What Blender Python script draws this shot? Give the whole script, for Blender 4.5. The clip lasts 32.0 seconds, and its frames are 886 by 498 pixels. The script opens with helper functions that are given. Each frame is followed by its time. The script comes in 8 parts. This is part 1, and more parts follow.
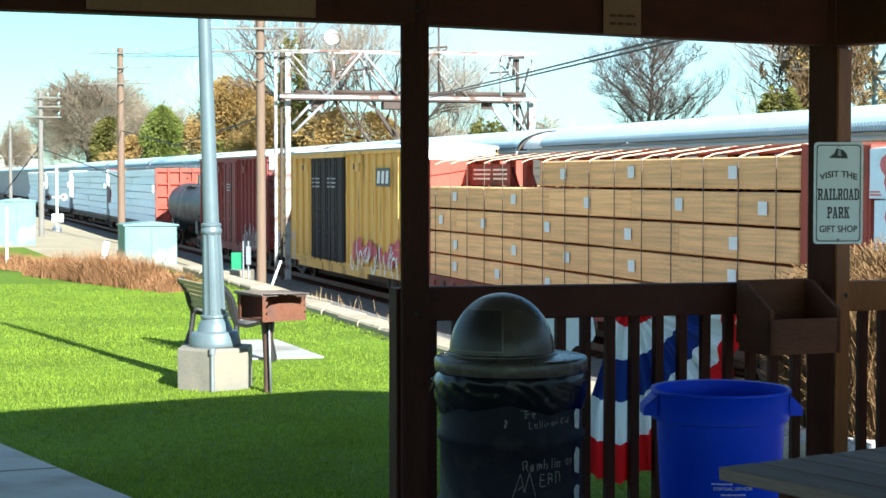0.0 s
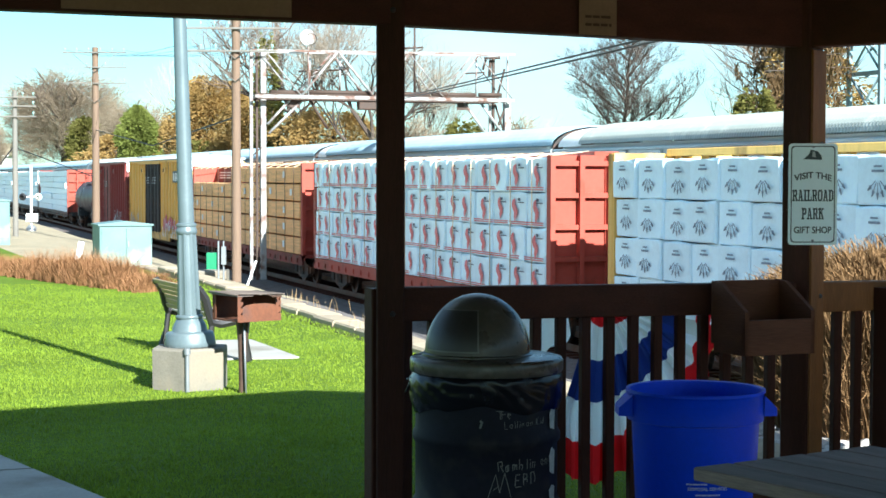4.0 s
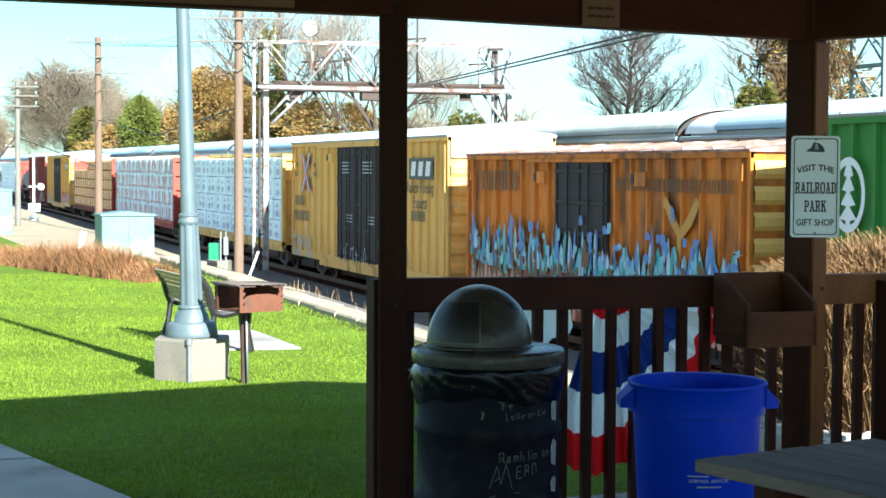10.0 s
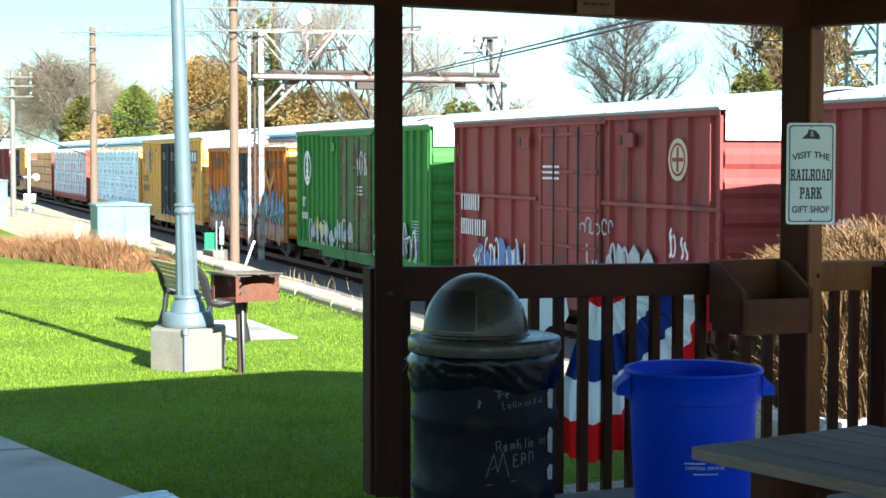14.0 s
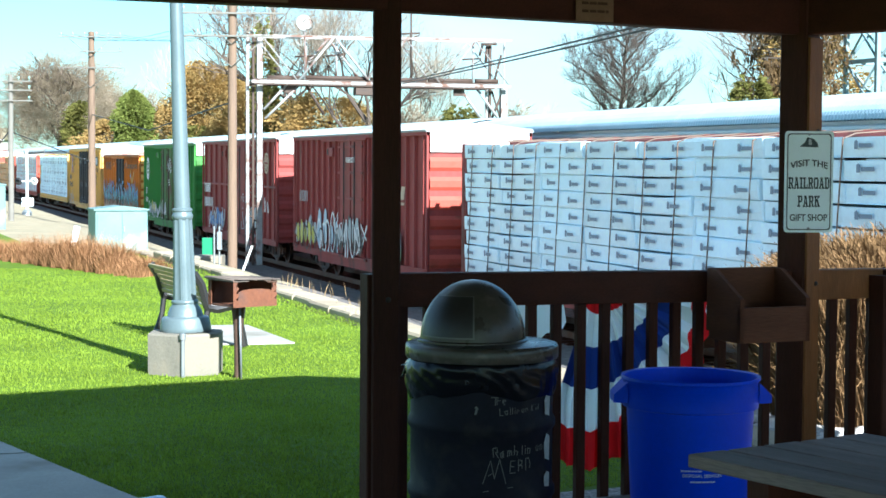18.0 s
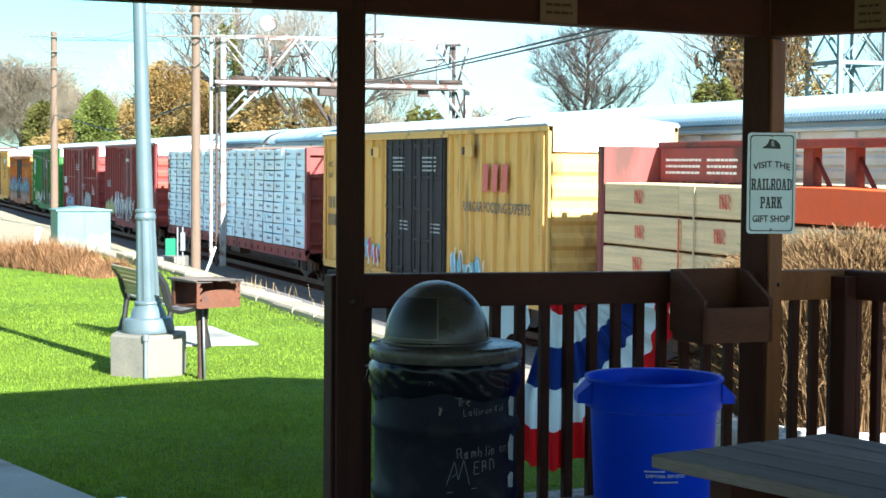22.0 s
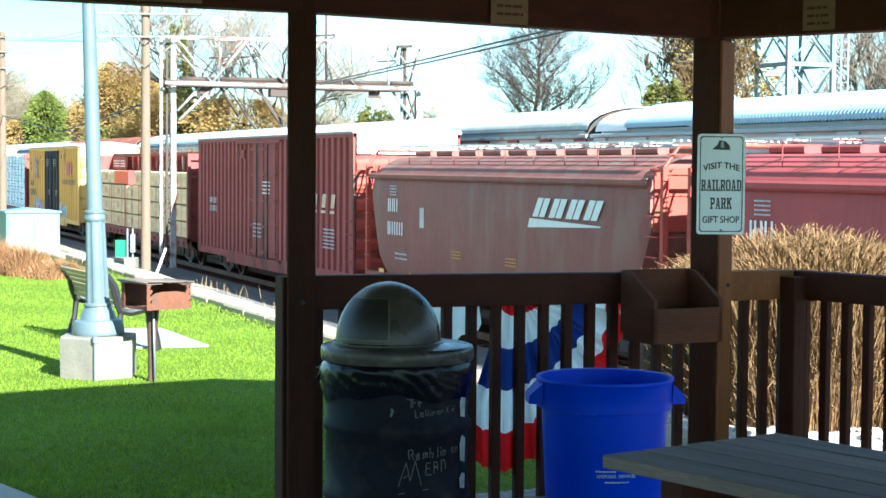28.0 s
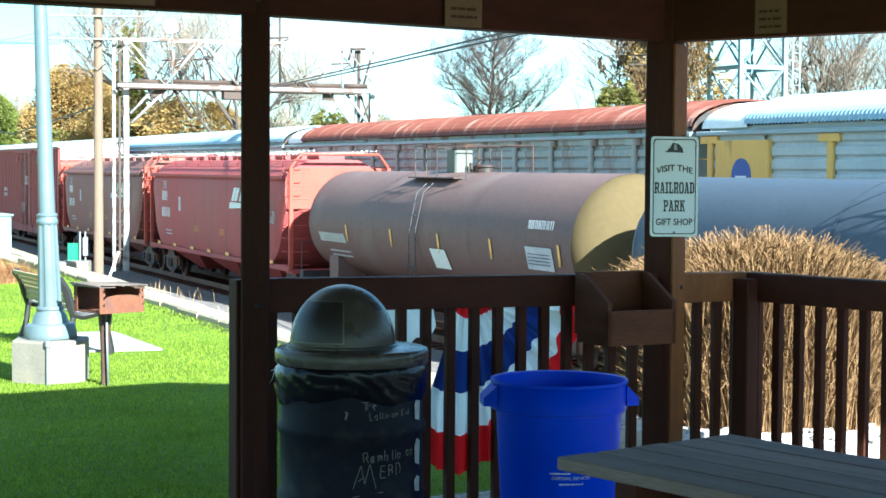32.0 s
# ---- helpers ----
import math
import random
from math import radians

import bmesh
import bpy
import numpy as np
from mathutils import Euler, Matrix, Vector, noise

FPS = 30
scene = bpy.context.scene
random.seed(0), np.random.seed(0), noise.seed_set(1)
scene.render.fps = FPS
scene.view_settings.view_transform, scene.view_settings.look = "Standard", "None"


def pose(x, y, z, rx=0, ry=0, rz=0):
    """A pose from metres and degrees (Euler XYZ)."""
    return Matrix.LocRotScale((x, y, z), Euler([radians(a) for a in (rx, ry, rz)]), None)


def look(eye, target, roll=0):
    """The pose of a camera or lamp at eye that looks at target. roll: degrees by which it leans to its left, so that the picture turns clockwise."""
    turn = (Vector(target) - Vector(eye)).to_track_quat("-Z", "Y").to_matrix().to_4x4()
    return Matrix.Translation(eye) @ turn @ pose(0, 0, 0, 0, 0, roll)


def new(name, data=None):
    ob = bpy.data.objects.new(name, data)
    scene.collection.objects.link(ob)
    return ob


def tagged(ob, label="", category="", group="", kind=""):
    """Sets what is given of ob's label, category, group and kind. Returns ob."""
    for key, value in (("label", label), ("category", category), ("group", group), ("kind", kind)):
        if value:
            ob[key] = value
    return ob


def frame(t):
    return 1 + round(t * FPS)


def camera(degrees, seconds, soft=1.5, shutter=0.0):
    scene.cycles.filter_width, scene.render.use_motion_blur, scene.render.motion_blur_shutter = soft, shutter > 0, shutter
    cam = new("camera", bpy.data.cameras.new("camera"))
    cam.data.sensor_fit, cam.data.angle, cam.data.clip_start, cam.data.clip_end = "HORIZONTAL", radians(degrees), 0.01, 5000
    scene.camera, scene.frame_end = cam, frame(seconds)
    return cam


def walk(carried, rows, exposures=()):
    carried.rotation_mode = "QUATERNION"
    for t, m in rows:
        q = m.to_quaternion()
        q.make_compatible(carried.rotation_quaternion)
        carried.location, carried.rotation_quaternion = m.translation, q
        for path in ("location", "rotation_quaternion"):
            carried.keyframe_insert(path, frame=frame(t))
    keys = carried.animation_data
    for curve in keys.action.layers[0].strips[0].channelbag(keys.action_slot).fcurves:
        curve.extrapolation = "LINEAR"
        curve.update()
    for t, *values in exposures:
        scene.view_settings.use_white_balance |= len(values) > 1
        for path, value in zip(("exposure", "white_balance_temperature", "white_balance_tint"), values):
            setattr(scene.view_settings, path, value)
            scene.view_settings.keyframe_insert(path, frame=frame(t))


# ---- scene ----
# World: y runs along the tracks, away from the viewer; x across them; z = 0 is the pavilion floor.
EYE = (0.0, 0.0, 1.55)
cam = camera(29.0, 32.0, soft=1.6)
# seconds, tilt, lean, turn of the tripod head
TURNS = [
    (0.0, 87.58, 0.00, -17.73),
    (0.5, 87.52, 0.00, -17.82),
    (1.0, 87.39, -0.12, -17.91),
    (1.5, 87.51, -0.10, -18.05),
    (2.0, 87.57, -0.20, -18.11),
    (2.5, 87.64, -0.23, -18.23),
    (3.0, 87.66, -0.16, -18.38),
    (3.5, 87.60, -0.18, -18.49),
    (5.5, 87.59, 0.06, -18.67),
    (6.0, 87.55, -0.01, -18.59),
    (6.5, 87.56, 0.03, -18.59),
    (7.0, 87.56, 0.04, -18.62),
    (7.5, 87.44, -0.01, -18.50),
    (8.0, 87.35, -0.07, -18.36),
    (8.5, 87.29, -0.15, -18.28),
    (9.0, 87.18, -0.24, -18.29),
    (9.5, 87.27, -0.27, -18.35),
    (10.0, 87.30, -0.31, -18.46),
    (10.5, 87.30, -0.30, -18.51),
    (11.0, 87.24, -0.31, -18.46),
    (11.5, 87.19, -0.26, -18.51),
    (12.0, 87.11, -0.30, -18.50),
    (12.5, 87.12, -0.17, -18.59),
    (13.0, 87.12, -0.13, -18.69),
    (13.5, 87.08, -0.11, -18.64),
    (14.0, 86.92, -0.06, -18.61),
    (14.5, 86.91, -0.07, -18.65),
    (16.5, 86.82, -0.20, -18.56),
    (17.0, 86.84, -0.19, -18.58),
    (17.5, 87.02, -0.28, -18.62),
    (18.0, 87.13, -0.36, -18.67),
    (18.5, 87.14, -0.45, -18.77),
    (19.0, 86.98, -0.42, -18.98),
    (19.5, 86.81, -0.23, -19.16),
    (20.0, 86.67, -0.14, -19.20),
    (20.5, 86.63, -0.12, -19.29),
    (21.0, 86.76, -0.22, -19.48),
    (21.5, 87.05, -0.33, -19.71),
    (22.0, 87.17, -0.44, -19.87),
    (22.5, 87.22, -0.34, -19.99),
    (23.0, 87.25, -0.33, -20.14),
    (23.5, 87.39, -0.36, -20.26),
    (24.0, 87.37, -0.45, -20.38),
    (24.5, 87.21, -0.39, -20.52),
    (26.5, 87.29, -0.43, -20.88),
    (27.0, 87.27, -0.44, -21.16),
    (27.5, 87.27, -0.41, -21.40),
    (28.0, 87.22, -0.43, -21.50),
    (28.5, 87.23, -0.39, -21.62),
    (29.0, 87.23, -0.29, -21.97),
    (29.5, 87.20, -0.29, -22.17),
    (30.0, 87.19, -0.28, -22.32),
    (30.5, 87.26, -0.28, -22.39),
    (31.0, 87.36, -0.39, -22.50),
    (31.5, 87.36, -0.36, -22.74),
    (32.0, 87.32, -0.40, -23.03),
]
EXPOSURES = [(0.0, 1.85, 5980, 4), (3.0, 1.82, 5980, 4), (6.0, 1.86, 5980, 4), (8.0, 1.92, 5980, 4), (12.0, 2.07, 5980, 4), (14.0, 2.10, 5980, 4), (16.5, 2.13, 5880, 3),
             (18.0, 1.96, 5710, 3), (19.5, 1.92, 5710, 3), (21.0, 2.08, 5780, 3), (24.0, 2.06, 5830, 3), (26.5, 2.38, 5680, 1), (29.0, 2.36, 5680, 0), (32.0, 2.44, 5630, -1)]
walk(cam, [(t, pose(*EYE, rx, ry, rz)) for t, rx, ry, rz in TURNS], EXPOSURES)

# ---- light ----
SUN_UP, SUN_X, SUN_Y = radians(29.5), 0.176, -0.984   # height, and the horizontal way towards the sun
world = bpy.data.worlds.new("world")
scene.world = world
world.use_nodes = True
_n = world.node_tree.nodes
_sky = _n.new("ShaderNodeTexSky")
_sky.sky_type = "NISHITA"
_sky.sun_disc = False
_sky.sun_elevation = SUN_UP
_sky.sun_rotation = math.atan2(SUN_X, SUN_Y)
_sky.air_density, _sky.dust_density, _sky.ozone_density = 1.0, 0.4, 1.0
_n["Background"].inputs["Strength"].default_value = 0.062
# thin drifting cloud over a cool sky
_tc, _cl, _ramp = _n.new("ShaderNodeTexCoord"), _n.new("ShaderNodeTexNoise"), _n.new("ShaderNodeMapRange")
_mp, _cool, _mix = _n.new("ShaderNodeMapping"), _n.new("ShaderNodeMix"), _n.new("ShaderNodeMix")
_mp.inputs["Scale"].default_value = (1.0, 1.0, 3.5)
_cl.inputs["Scale"].default_value, _cl.inputs["Detail"].default_value = 2.2, 6.0
_ramp.inputs["From Min"].default_value, _ramp.inputs["From Max"].default_value = 0.44, 0.76
_cool.data_type, _cool.blend_type, _cool.inputs["Factor"].default_value = "RGBA", "MULTIPLY", 1.0
_cool.inputs["B"].default_value = (0.50, 0.76, 0.88, 1)
_mix.data_type = "RGBA"
_mix.inputs["B"].default_value = (5.0, 6.0, 6.3, 1)
_links = world.node_tree.links
_links.new(_tc.outputs["Generated"], _mp.inputs["Vector"])
_links.new(_mp.outputs["Vector"], _cl.inputs["Vector"])
_links.new(_cl.outputs["Fac"], _ramp.inputs["Value"])
_links.new(_sky.outputs["Color"], _cool.inputs["A"])
_links.new(_cool.outputs["Result"], _mix.inputs["A"])
_links.new(_ramp.outputs[0], _mix.inputs["Factor"])
_links.new(_mix.outputs["Result"], _n["Background"].inputs["Color"])
sun_data = bpy.data.lights.new("sun", "SUN")
sun_data.energy, sun_data.angle, sun_data.color = 5.0, radians(0.5), (1.0, 0.97, 0.91)
sun = new("sun", sun_data)
sun.matrix_world = look((SUN_X * 60, SUN_Y * 60, 60 * math.tan(SUN_UP)), (0, 0, 0))

# ---- small tools ----
PARK = pose(0, 0, 0, 0, 0, -17.73)      # the park's own axes: x along the pavilion's front, y away from it


class Geo:
    """Gathers faces for one mesh."""

    def __init__(self):
        self.v, self.f, self.s = [], [], []

    def add(self, verts, faces, smooth=False):
        n = len(self.v)
        self.v.extend(verts)
        for f in faces:
            self.f.append([i + n for i in f])
            self.s.append(smooth)
        return self

    def box(self, x0, x1, y0, y1, z0, z1, b=0.0, m=None):
        """A box; b chamfers its four upright and lying edges along the longest axis."""
        if b <= 0:
            vs = [(x, y, z) for z in (z0, z1) for y in (y0, y1) for x in (x0, x1)]
            fs = [(0, 2, 3, 1), (4, 5, 7, 6), (0, 1, 5, 4), (2, 6, 7, 3), (0, 4, 6, 2), (1, 3, 7, 5)]
        else:
            dims = (x1 - x0, y1 - y0, z1 - z0)
            ax = dims.index(max(dims))
            lo, hi = (x0, y0, z0), (x1, y1, z1)
            u, w = (ax + 1) % 3, (ax + 2) % 3
            ring = [(lo[u] + b, lo[w]), (hi[u] - b, lo[w]), (hi[u], lo[w] + b), (hi[u], hi[w] - b),
                    (hi[u] - b, hi[w]), (lo[u] + b, hi[w]), (lo[u], hi[w] - b), (lo[u], lo[w] + b)]
            vs = []
            for e in (lo[ax], hi[ax]):
                for p, q in ring:
                    c = [0, 0, 0]
                    c[ax], c[u], c[w] = e, p, q
                    vs.append(tuple(c))
            fs = [tuple(range(7, -1, -1)), tuple(range(8, 16))] + [(i, (i + 1) % 8, 8 + (i + 1) % 8, 8 + i) for i in range(8)]
        if m is not None:
            vs = [tuple(m @ Vector(p)) for p in vs]
        return self.add(vs, fs)

    def tube(self, p0, p1, r0, r1=None, n=8, caps=True, smooth=True):
        r1 = r0 if r1 is None else r1
        p0, p1 = Vector(p0), Vector(p1)
        d = (p1 - p0).normalized()
        a = d.orthogonal().normalized()
        c = d.cross(a)
        vs = []
        for p, r in ((p0, r0), (p1, r1)):
            for i in range(n):
                t = 2 * math.pi * i / n
                vs.append(tuple(p + (a * math.cos(t) + c * math.sin(t)) * r))
        fs = [(i, (i + 1) % n, n + (i + 1) % n, n + i) for i in range(n)]
        self.add(vs, fs, smooth)
        if caps:
            k = len(self.v) - 2 * n
            self.f.append([k + i for i in range(n - 1, -1, -1)])
            self.f.append([k + n + i for i in range(n)])
            self.s += [False, False]
        return self

    def path(self, pts, r, n=6):
        pts = [Vector(p) for p in pts]
        up = None
        secs = []
        for i, p in enumerate(pts):
            d = (pts[min(i + 1, len(pts) - 1)] - pts[max(i - 1, 0)]).normalized()
            a = d.orthogonal() if up is None else up - d * up.dot(d)
            up = a.normalized()
            c = d.cross(up)
            secs.append([tuple(p + (up * math.cos(2 * math.pi * k / n) + c * math.sin(2 * math.pi * k / n)) * r) for k in range(n)])
        return self.sweep(secs, smooth=True)

    def lathe(self, prof, n=24, m=None, smooth=True):
        """prof: (radius, z) from the bottom up, round the z axis."""
        vs = [(r * math.cos(2 * math.pi * i / n), r * math.sin(2 * math.pi * i / n), z) for r, z in prof for i in range(n)]
        if m is not None:
            vs = [tuple(m @ Vector(p)) for p in vs]
        fs = [(k * n + i, k * n + (i + 1) % n, (k + 1) * n + (i + 1) % n, (k + 1) * n + i) for k in range(len(prof) - 1) for i in range(n)]
        return self.add(vs, fs, smooth)

    def sweep(self, sections, closed=True, smooth=False, caps=True):
        """Joins rings of points of equal count."""
        n = len(sections[0])
        vs = [tuple(p) for s in sections for p in s]
        m = n if closed else n - 1
        fs = [(k * n + i, k * n + (i + 1) % n, (k + 1) * n + (i + 1) % n, (k + 1) * n + i) for k in range(len(sections) - 1) for i in range(m)]
        self.add(vs, fs, smooth)
        if caps and closed:
            k = len(self.v) - len(vs)
            self.f.append([k + i for i in range(n - 1, -1, -1)])
            self.f.append([k + len(vs) - n + i for i in range(n)])
            self.s += [False, False]
        return self

    def mesh(self, name, material):
        me = bpy.data.meshes.new(name)
        me.from_pydata(self.v, [], self.f)
        me.polygons.foreach_set("use_smooth", self.s)
        bm = bmesh.new()
        bm.from_mesh(me)
        bmesh.ops.recalc_face_normals(bm, faces=bm.faces)
        for e in bm.edges:
            if len(e.link_faces) == 2 and e.calc_face_angle(0.0) > 0.87:
                e.smooth = False
        bm.to_mesh(me)
        bm.free()
        me.materials.append(material)
        return me


def part(name, geo, material, parent=None, label="", m=None, kind=""):
    """One mesh object under a thing; geo is a Geo or a mesh that is shared."""
    me = geo if isinstance(geo, bpy.types.Mesh) else geo.mesh(name, material)
    ob = new(name, me)
    if parent is not None:
        ob.parent = parent
    if m is not None:
        ob.matrix_basis = m
    return tagged(ob, label=label, kind=kind)


def thing(name, label, category, m=None, group="", kind=""):
    ob = new(name)
    ob.empty_display_size = 0.1
    if m is not None:
        ob.matrix_basis = m
    return tagged(ob, label, category, group, kind)


# ---- materials ----
def mat(name, base, rough=0.6, metal=0.0, vary=0.15, scale=6.0, fine=60.0, bump=0.1, dirt=None, dirt_amount=0.0, dirt_scale=1.5,
        stretch=(1, 1, 1), each=0.0, spec=0.5):
    """A surface with grain at two scales, dirt in patches and, with each, some change from piece to piece."""
    m = bpy.data.materials.new(name)
    m.use_nodes = True
    nt = m.node_tree
    nd, ln = nt.nodes, nt.links
    bs = nd["Principled BSDF"]
    bs.inputs["Metallic"].default_value = metal
    bs.inputs["Specular IOR Level"].default_value = spec
    tc = nd.new("ShaderNodeTexCoord")
    mp = nd.new("ShaderNodeMapping")
    mp.inputs["Scale"].default_value = stretch
    ln.new(tc.outputs["Object"], mp.inputs["Vector"])

    def noise_node(s, detail=4):
        k = nd.new("ShaderNodeTexNoise")
        k.inputs["Scale"].default_value, k.inputs["Detail"].default_value = s, detail
        ln.new(mp.outputs["Vector"], k.inputs["Vector"])
        return k.outputs["Fac"]

    def math_node(op, a, b):
        k = nd.new("ShaderNodeMath")
        k.operation = op
        for i, x in enumerate((a, b)):
            if isinstance(x, (int, float)):
                k.inputs[i].default_value = x
            else:
                ln.new(x, k.inputs[i])
        return k.outputs[0]

    big, small = noise_node(scale), noise_node(fine, 2)
    both = math_node("ADD", math_node("MULTIPLY", big, 0.6), math_node("MULTIPLY", small, 0.4))
    val = math_node("ADD", math_node("MULTIPLY", math_node("SUBTRACT", both, 0.5), 2.0 * vary * 2), 1.0)
    if each > 0:
        oi = nd.new("ShaderNodeObjectInfo")
        val = math_node("MULTIPLY", val, math_node("ADD", math_node("MULTIPLY", oi.outputs["Random"], 2 * each), 1.0 - each))
    hs = nd.new("ShaderNodeHueSaturation")
    hs.inputs["Color"].default_value = (*base, 1)
    ln.new(val, hs.inputs["Value"])
    col = hs.outputs["Color"]
    if dirt is not None:
        dn = noise_node(dirt_scale, 6)
        rp = nd.new("ShaderNodeMapRange")
        rp.inputs["From Min"].default_value, rp.inputs["From Max"].default_value = 0.62 - 0.3 * dirt_amount, 0.75 - 0.2 * dirt_amount
        ln.new(dn, rp.inputs["Value"])
        mx = nd.new("ShaderNodeMix")
        mx.data_type = "RGBA"
        ln.new(rp.outputs[0], mx.inputs["Factor"])
        ln.new(col, mx.inputs["A"])
        mx.inputs["B"].default_value = (*dirt, 1)
        col = mx.outputs["Result"]
    ln.new(col, bs.inputs["Base Color"])
    ro = math_node("ADD", math_node("MULTIPLY", math_node("SUBTRACT", big, 0.5), 0.3), rough)
    ln.new(ro, bs.inputs["Roughness"])
    if bump > 0:
        bp = nd.new("ShaderNodeBump")
        bp.inputs["Strength"].default_value, bp.inputs["Distance"].default_value = bump, 0.02
        ln.new(both, bp.inputs["Height"])
        ln.new(bp.outputs["Normal"], bs.inputs["Normal"])
    return m


def see_through(m, share):
    """Lets daylight through thin cloth or blades."""
    nt = m.node_tree
    bs, out = nt.nodes["Principled BSDF"], nt.nodes["Material Output"]
    tr, mx = nt.nodes.new("ShaderNodeBsdfTranslucent"), nt.nodes.new("ShaderNodeMixShader")
    src = bs.inputs["Base Color"].links[0].from_socket
    nt.links.new(src, tr.inputs["Color"])
    mx.inputs["Fac"].default_value = share
    nt.links.new(bs.outputs[0], mx.inputs[1])
    nt.links.new(tr.outputs[0], mx.inputs[2])
    nt.links.new(mx.outputs[0], out.inputs["Surface"])
    return m


RUST = (0.12, 0.05, 0.025)
M_SOIL = mat("lawn_soil", (0.091, 0.143, 0.013), 0.9, vary=0.4, scale=0.8, fine=18, bump=0.6, spec=0.1)
M_GRAVEL = mat("gravel", (0.306, 0.257, 0.176), 0.95, vary=0.35, scale=1.2, fine=16, bump=0.7, spec=0.1)
M_BALLAST = mat("ballast", (0.155, 0.135, 0.124), 0.95, vary=0.6, scale=3, fine=14, bump=1.0, spec=0.1)
M_CONCRETE = mat("concrete", (0.328, 0.312, 0.281), 0.85, vary=0.2, scale=3, fine=60, bump=0.25, dirt=(0.2, 0.18, 0.15), dirt_amount=0.3)
M_SLABGREY = mat("worn_floor_concrete", (0.22, 0.21, 0.2), 0.85, vary=0.2, scale=3, fine=60, bump=0.2)
M_WOOD = mat("stained_timber", (0.056, 0.0188, 0.0108), 0.65, vary=0.4, scale=2.0, fine=30, bump=0.25, stretch=(6, 6, 0.6), each=0.15, spec=0.14)
M_WOOD_LY = mat("stained_rail_timber", (0.070, 0.0235, 0.0135), 0.65, vary=0.4, scale=2.0, fine=30, bump=0.25, stretch=(0.6, 6, 6), each=0.15, spec=0.14)
# lit copy of the stained timber: daylight is put into its colour
M_WOOD_LIT = mat("daylit_timber", (0.20, 0.08, 0.028), 0.65, vary=0.4, scale=2.0, fine=30, bump=0.25, stretch=(6, 6, 0.6), spec=0.14)
M_GREYWOOD = mat("weathered_table_timber", (0.30, 0.215, 0.185), 0.7, vary=0.5, scale=2.0, fine=30, bump=0.3, stretch=(0.6, 8, 8), each=0.2)
M_STEEL = mat("dark_steel", (0.035, 0.03, 0.028), 0.6, 0.3, vary=0.5, bump=0.2, dirt=RUST, dirt_amount=0.5)
M_WHEEL = mat("wheel_steel", (0.05, 0.04, 0.036), 0.5, 0.5, vary=0.4, dirt=RUST, dirt_amount=0.6)
M_RAIL = mat("rail_steel", (0.12, 0.08, 0.06), 0.5, 0.6, vary=0.3, dirt=RUST, dirt_amount=0.6)

# ---- ground ----
RAIL_Z = -2.45


def ground_z(x, y):
    """Lawn level by the pavilion, falling to the track bed and on to the far side."""
    base = -0.1 - 0.5 * min(1, max(0, (y - 30) / 40))
    if x <= 4.6:
        z = base
    elif x <= 8.6:
        z = base + (x - 4.6) / 4.0 * (-1.05 - base)
    elif x <= 13.4:
        z = -1.05 + (x - 8.6) / 4.8 * (-1.62)
    elif x <= 24.5:
        z = -2.67
    else:
        z = -2.67 + min(1.3, (x - 24.5) * 0.12)
    return z


def ground_sheet():
    xs = [-900, -300, -100, -40, -20] + [-12 + 0.8 * i for i in range(20)] + [4.2 + 0.4 * i for i in range(25)] + [15, 18, 21, 24.5, 27, 31, 36, 45, 70, 150, 400, 900]
    ys = [-600, -200, -60, -20] + [-8 + 2 * i for i in range(40)] + [74, 80, 90, 110, 140, 180, 250, 400, 800, 1600]
    xs, ys = sorted(set(xs)), sorted(ys)
    g = Geo()
    vs = []
    for y in ys:
        for x in xs:
            # the bank strays a little from the straight line
            wob = 0.12 * noise.noise((x * 0.4, y * 0.4, 0)) if 5 < x < 13 else 0.0
            vs.append((x, y, ground_z(x, y) + wob * 0.5))
    n = len(xs)
    fs = [(j * n + i, j * n + i + 1, (j + 1) * n + i + 1, (j + 1) * n + i) for j in range(len(ys) - 1) for i in range(n - 1)]
    g.add(vs, fs, True)
    ob = part("ground", g, M_SOIL, None, "open ground of lawn, gravel bank and dark railway ballast", kind="structure")
    ob.data.materials.append(M_GRAVEL)
    ob.data.materials.append(M_BALLAST)
    for p in ob.data.polygons:
        c = p.center
        if 4.9 < c.x < 6.4 or (33 < c.y < 46 and 3.4 < c.x < 10.5) or (c.y >= 46 and 0.5 < c.x < 10.5):
            p.material_index = 1
        elif 6.4 <= c.x < 26:
            p.material_index = 2
    return ob


ground_sheet()
TRACK_A, TRACK_B = 16.75, 20.9


def track(x):
    t = thing("railway_track", "straight railway track of steel rails on dark ballast", "track", pose(x, 0, RAIL_Z), "tracks", "structure")
    for s in (-0.75, 0.75):
        part("rail", Geo().box(s - 0.036, s + 0.036, -40, 420, -0.17, 0, 0.008), M_RAIL, t)
    g = Geo()
    for i in range(400):
        y = -20 + i * 0.55
        g.box(-1.28, 1.28, y, y + 0.22, -0.3, -0.172)
    part("sleepers", g, M_WOOD, t, kind="stuff")
    return t


track(TRACK_A)
track(TRACK_B)

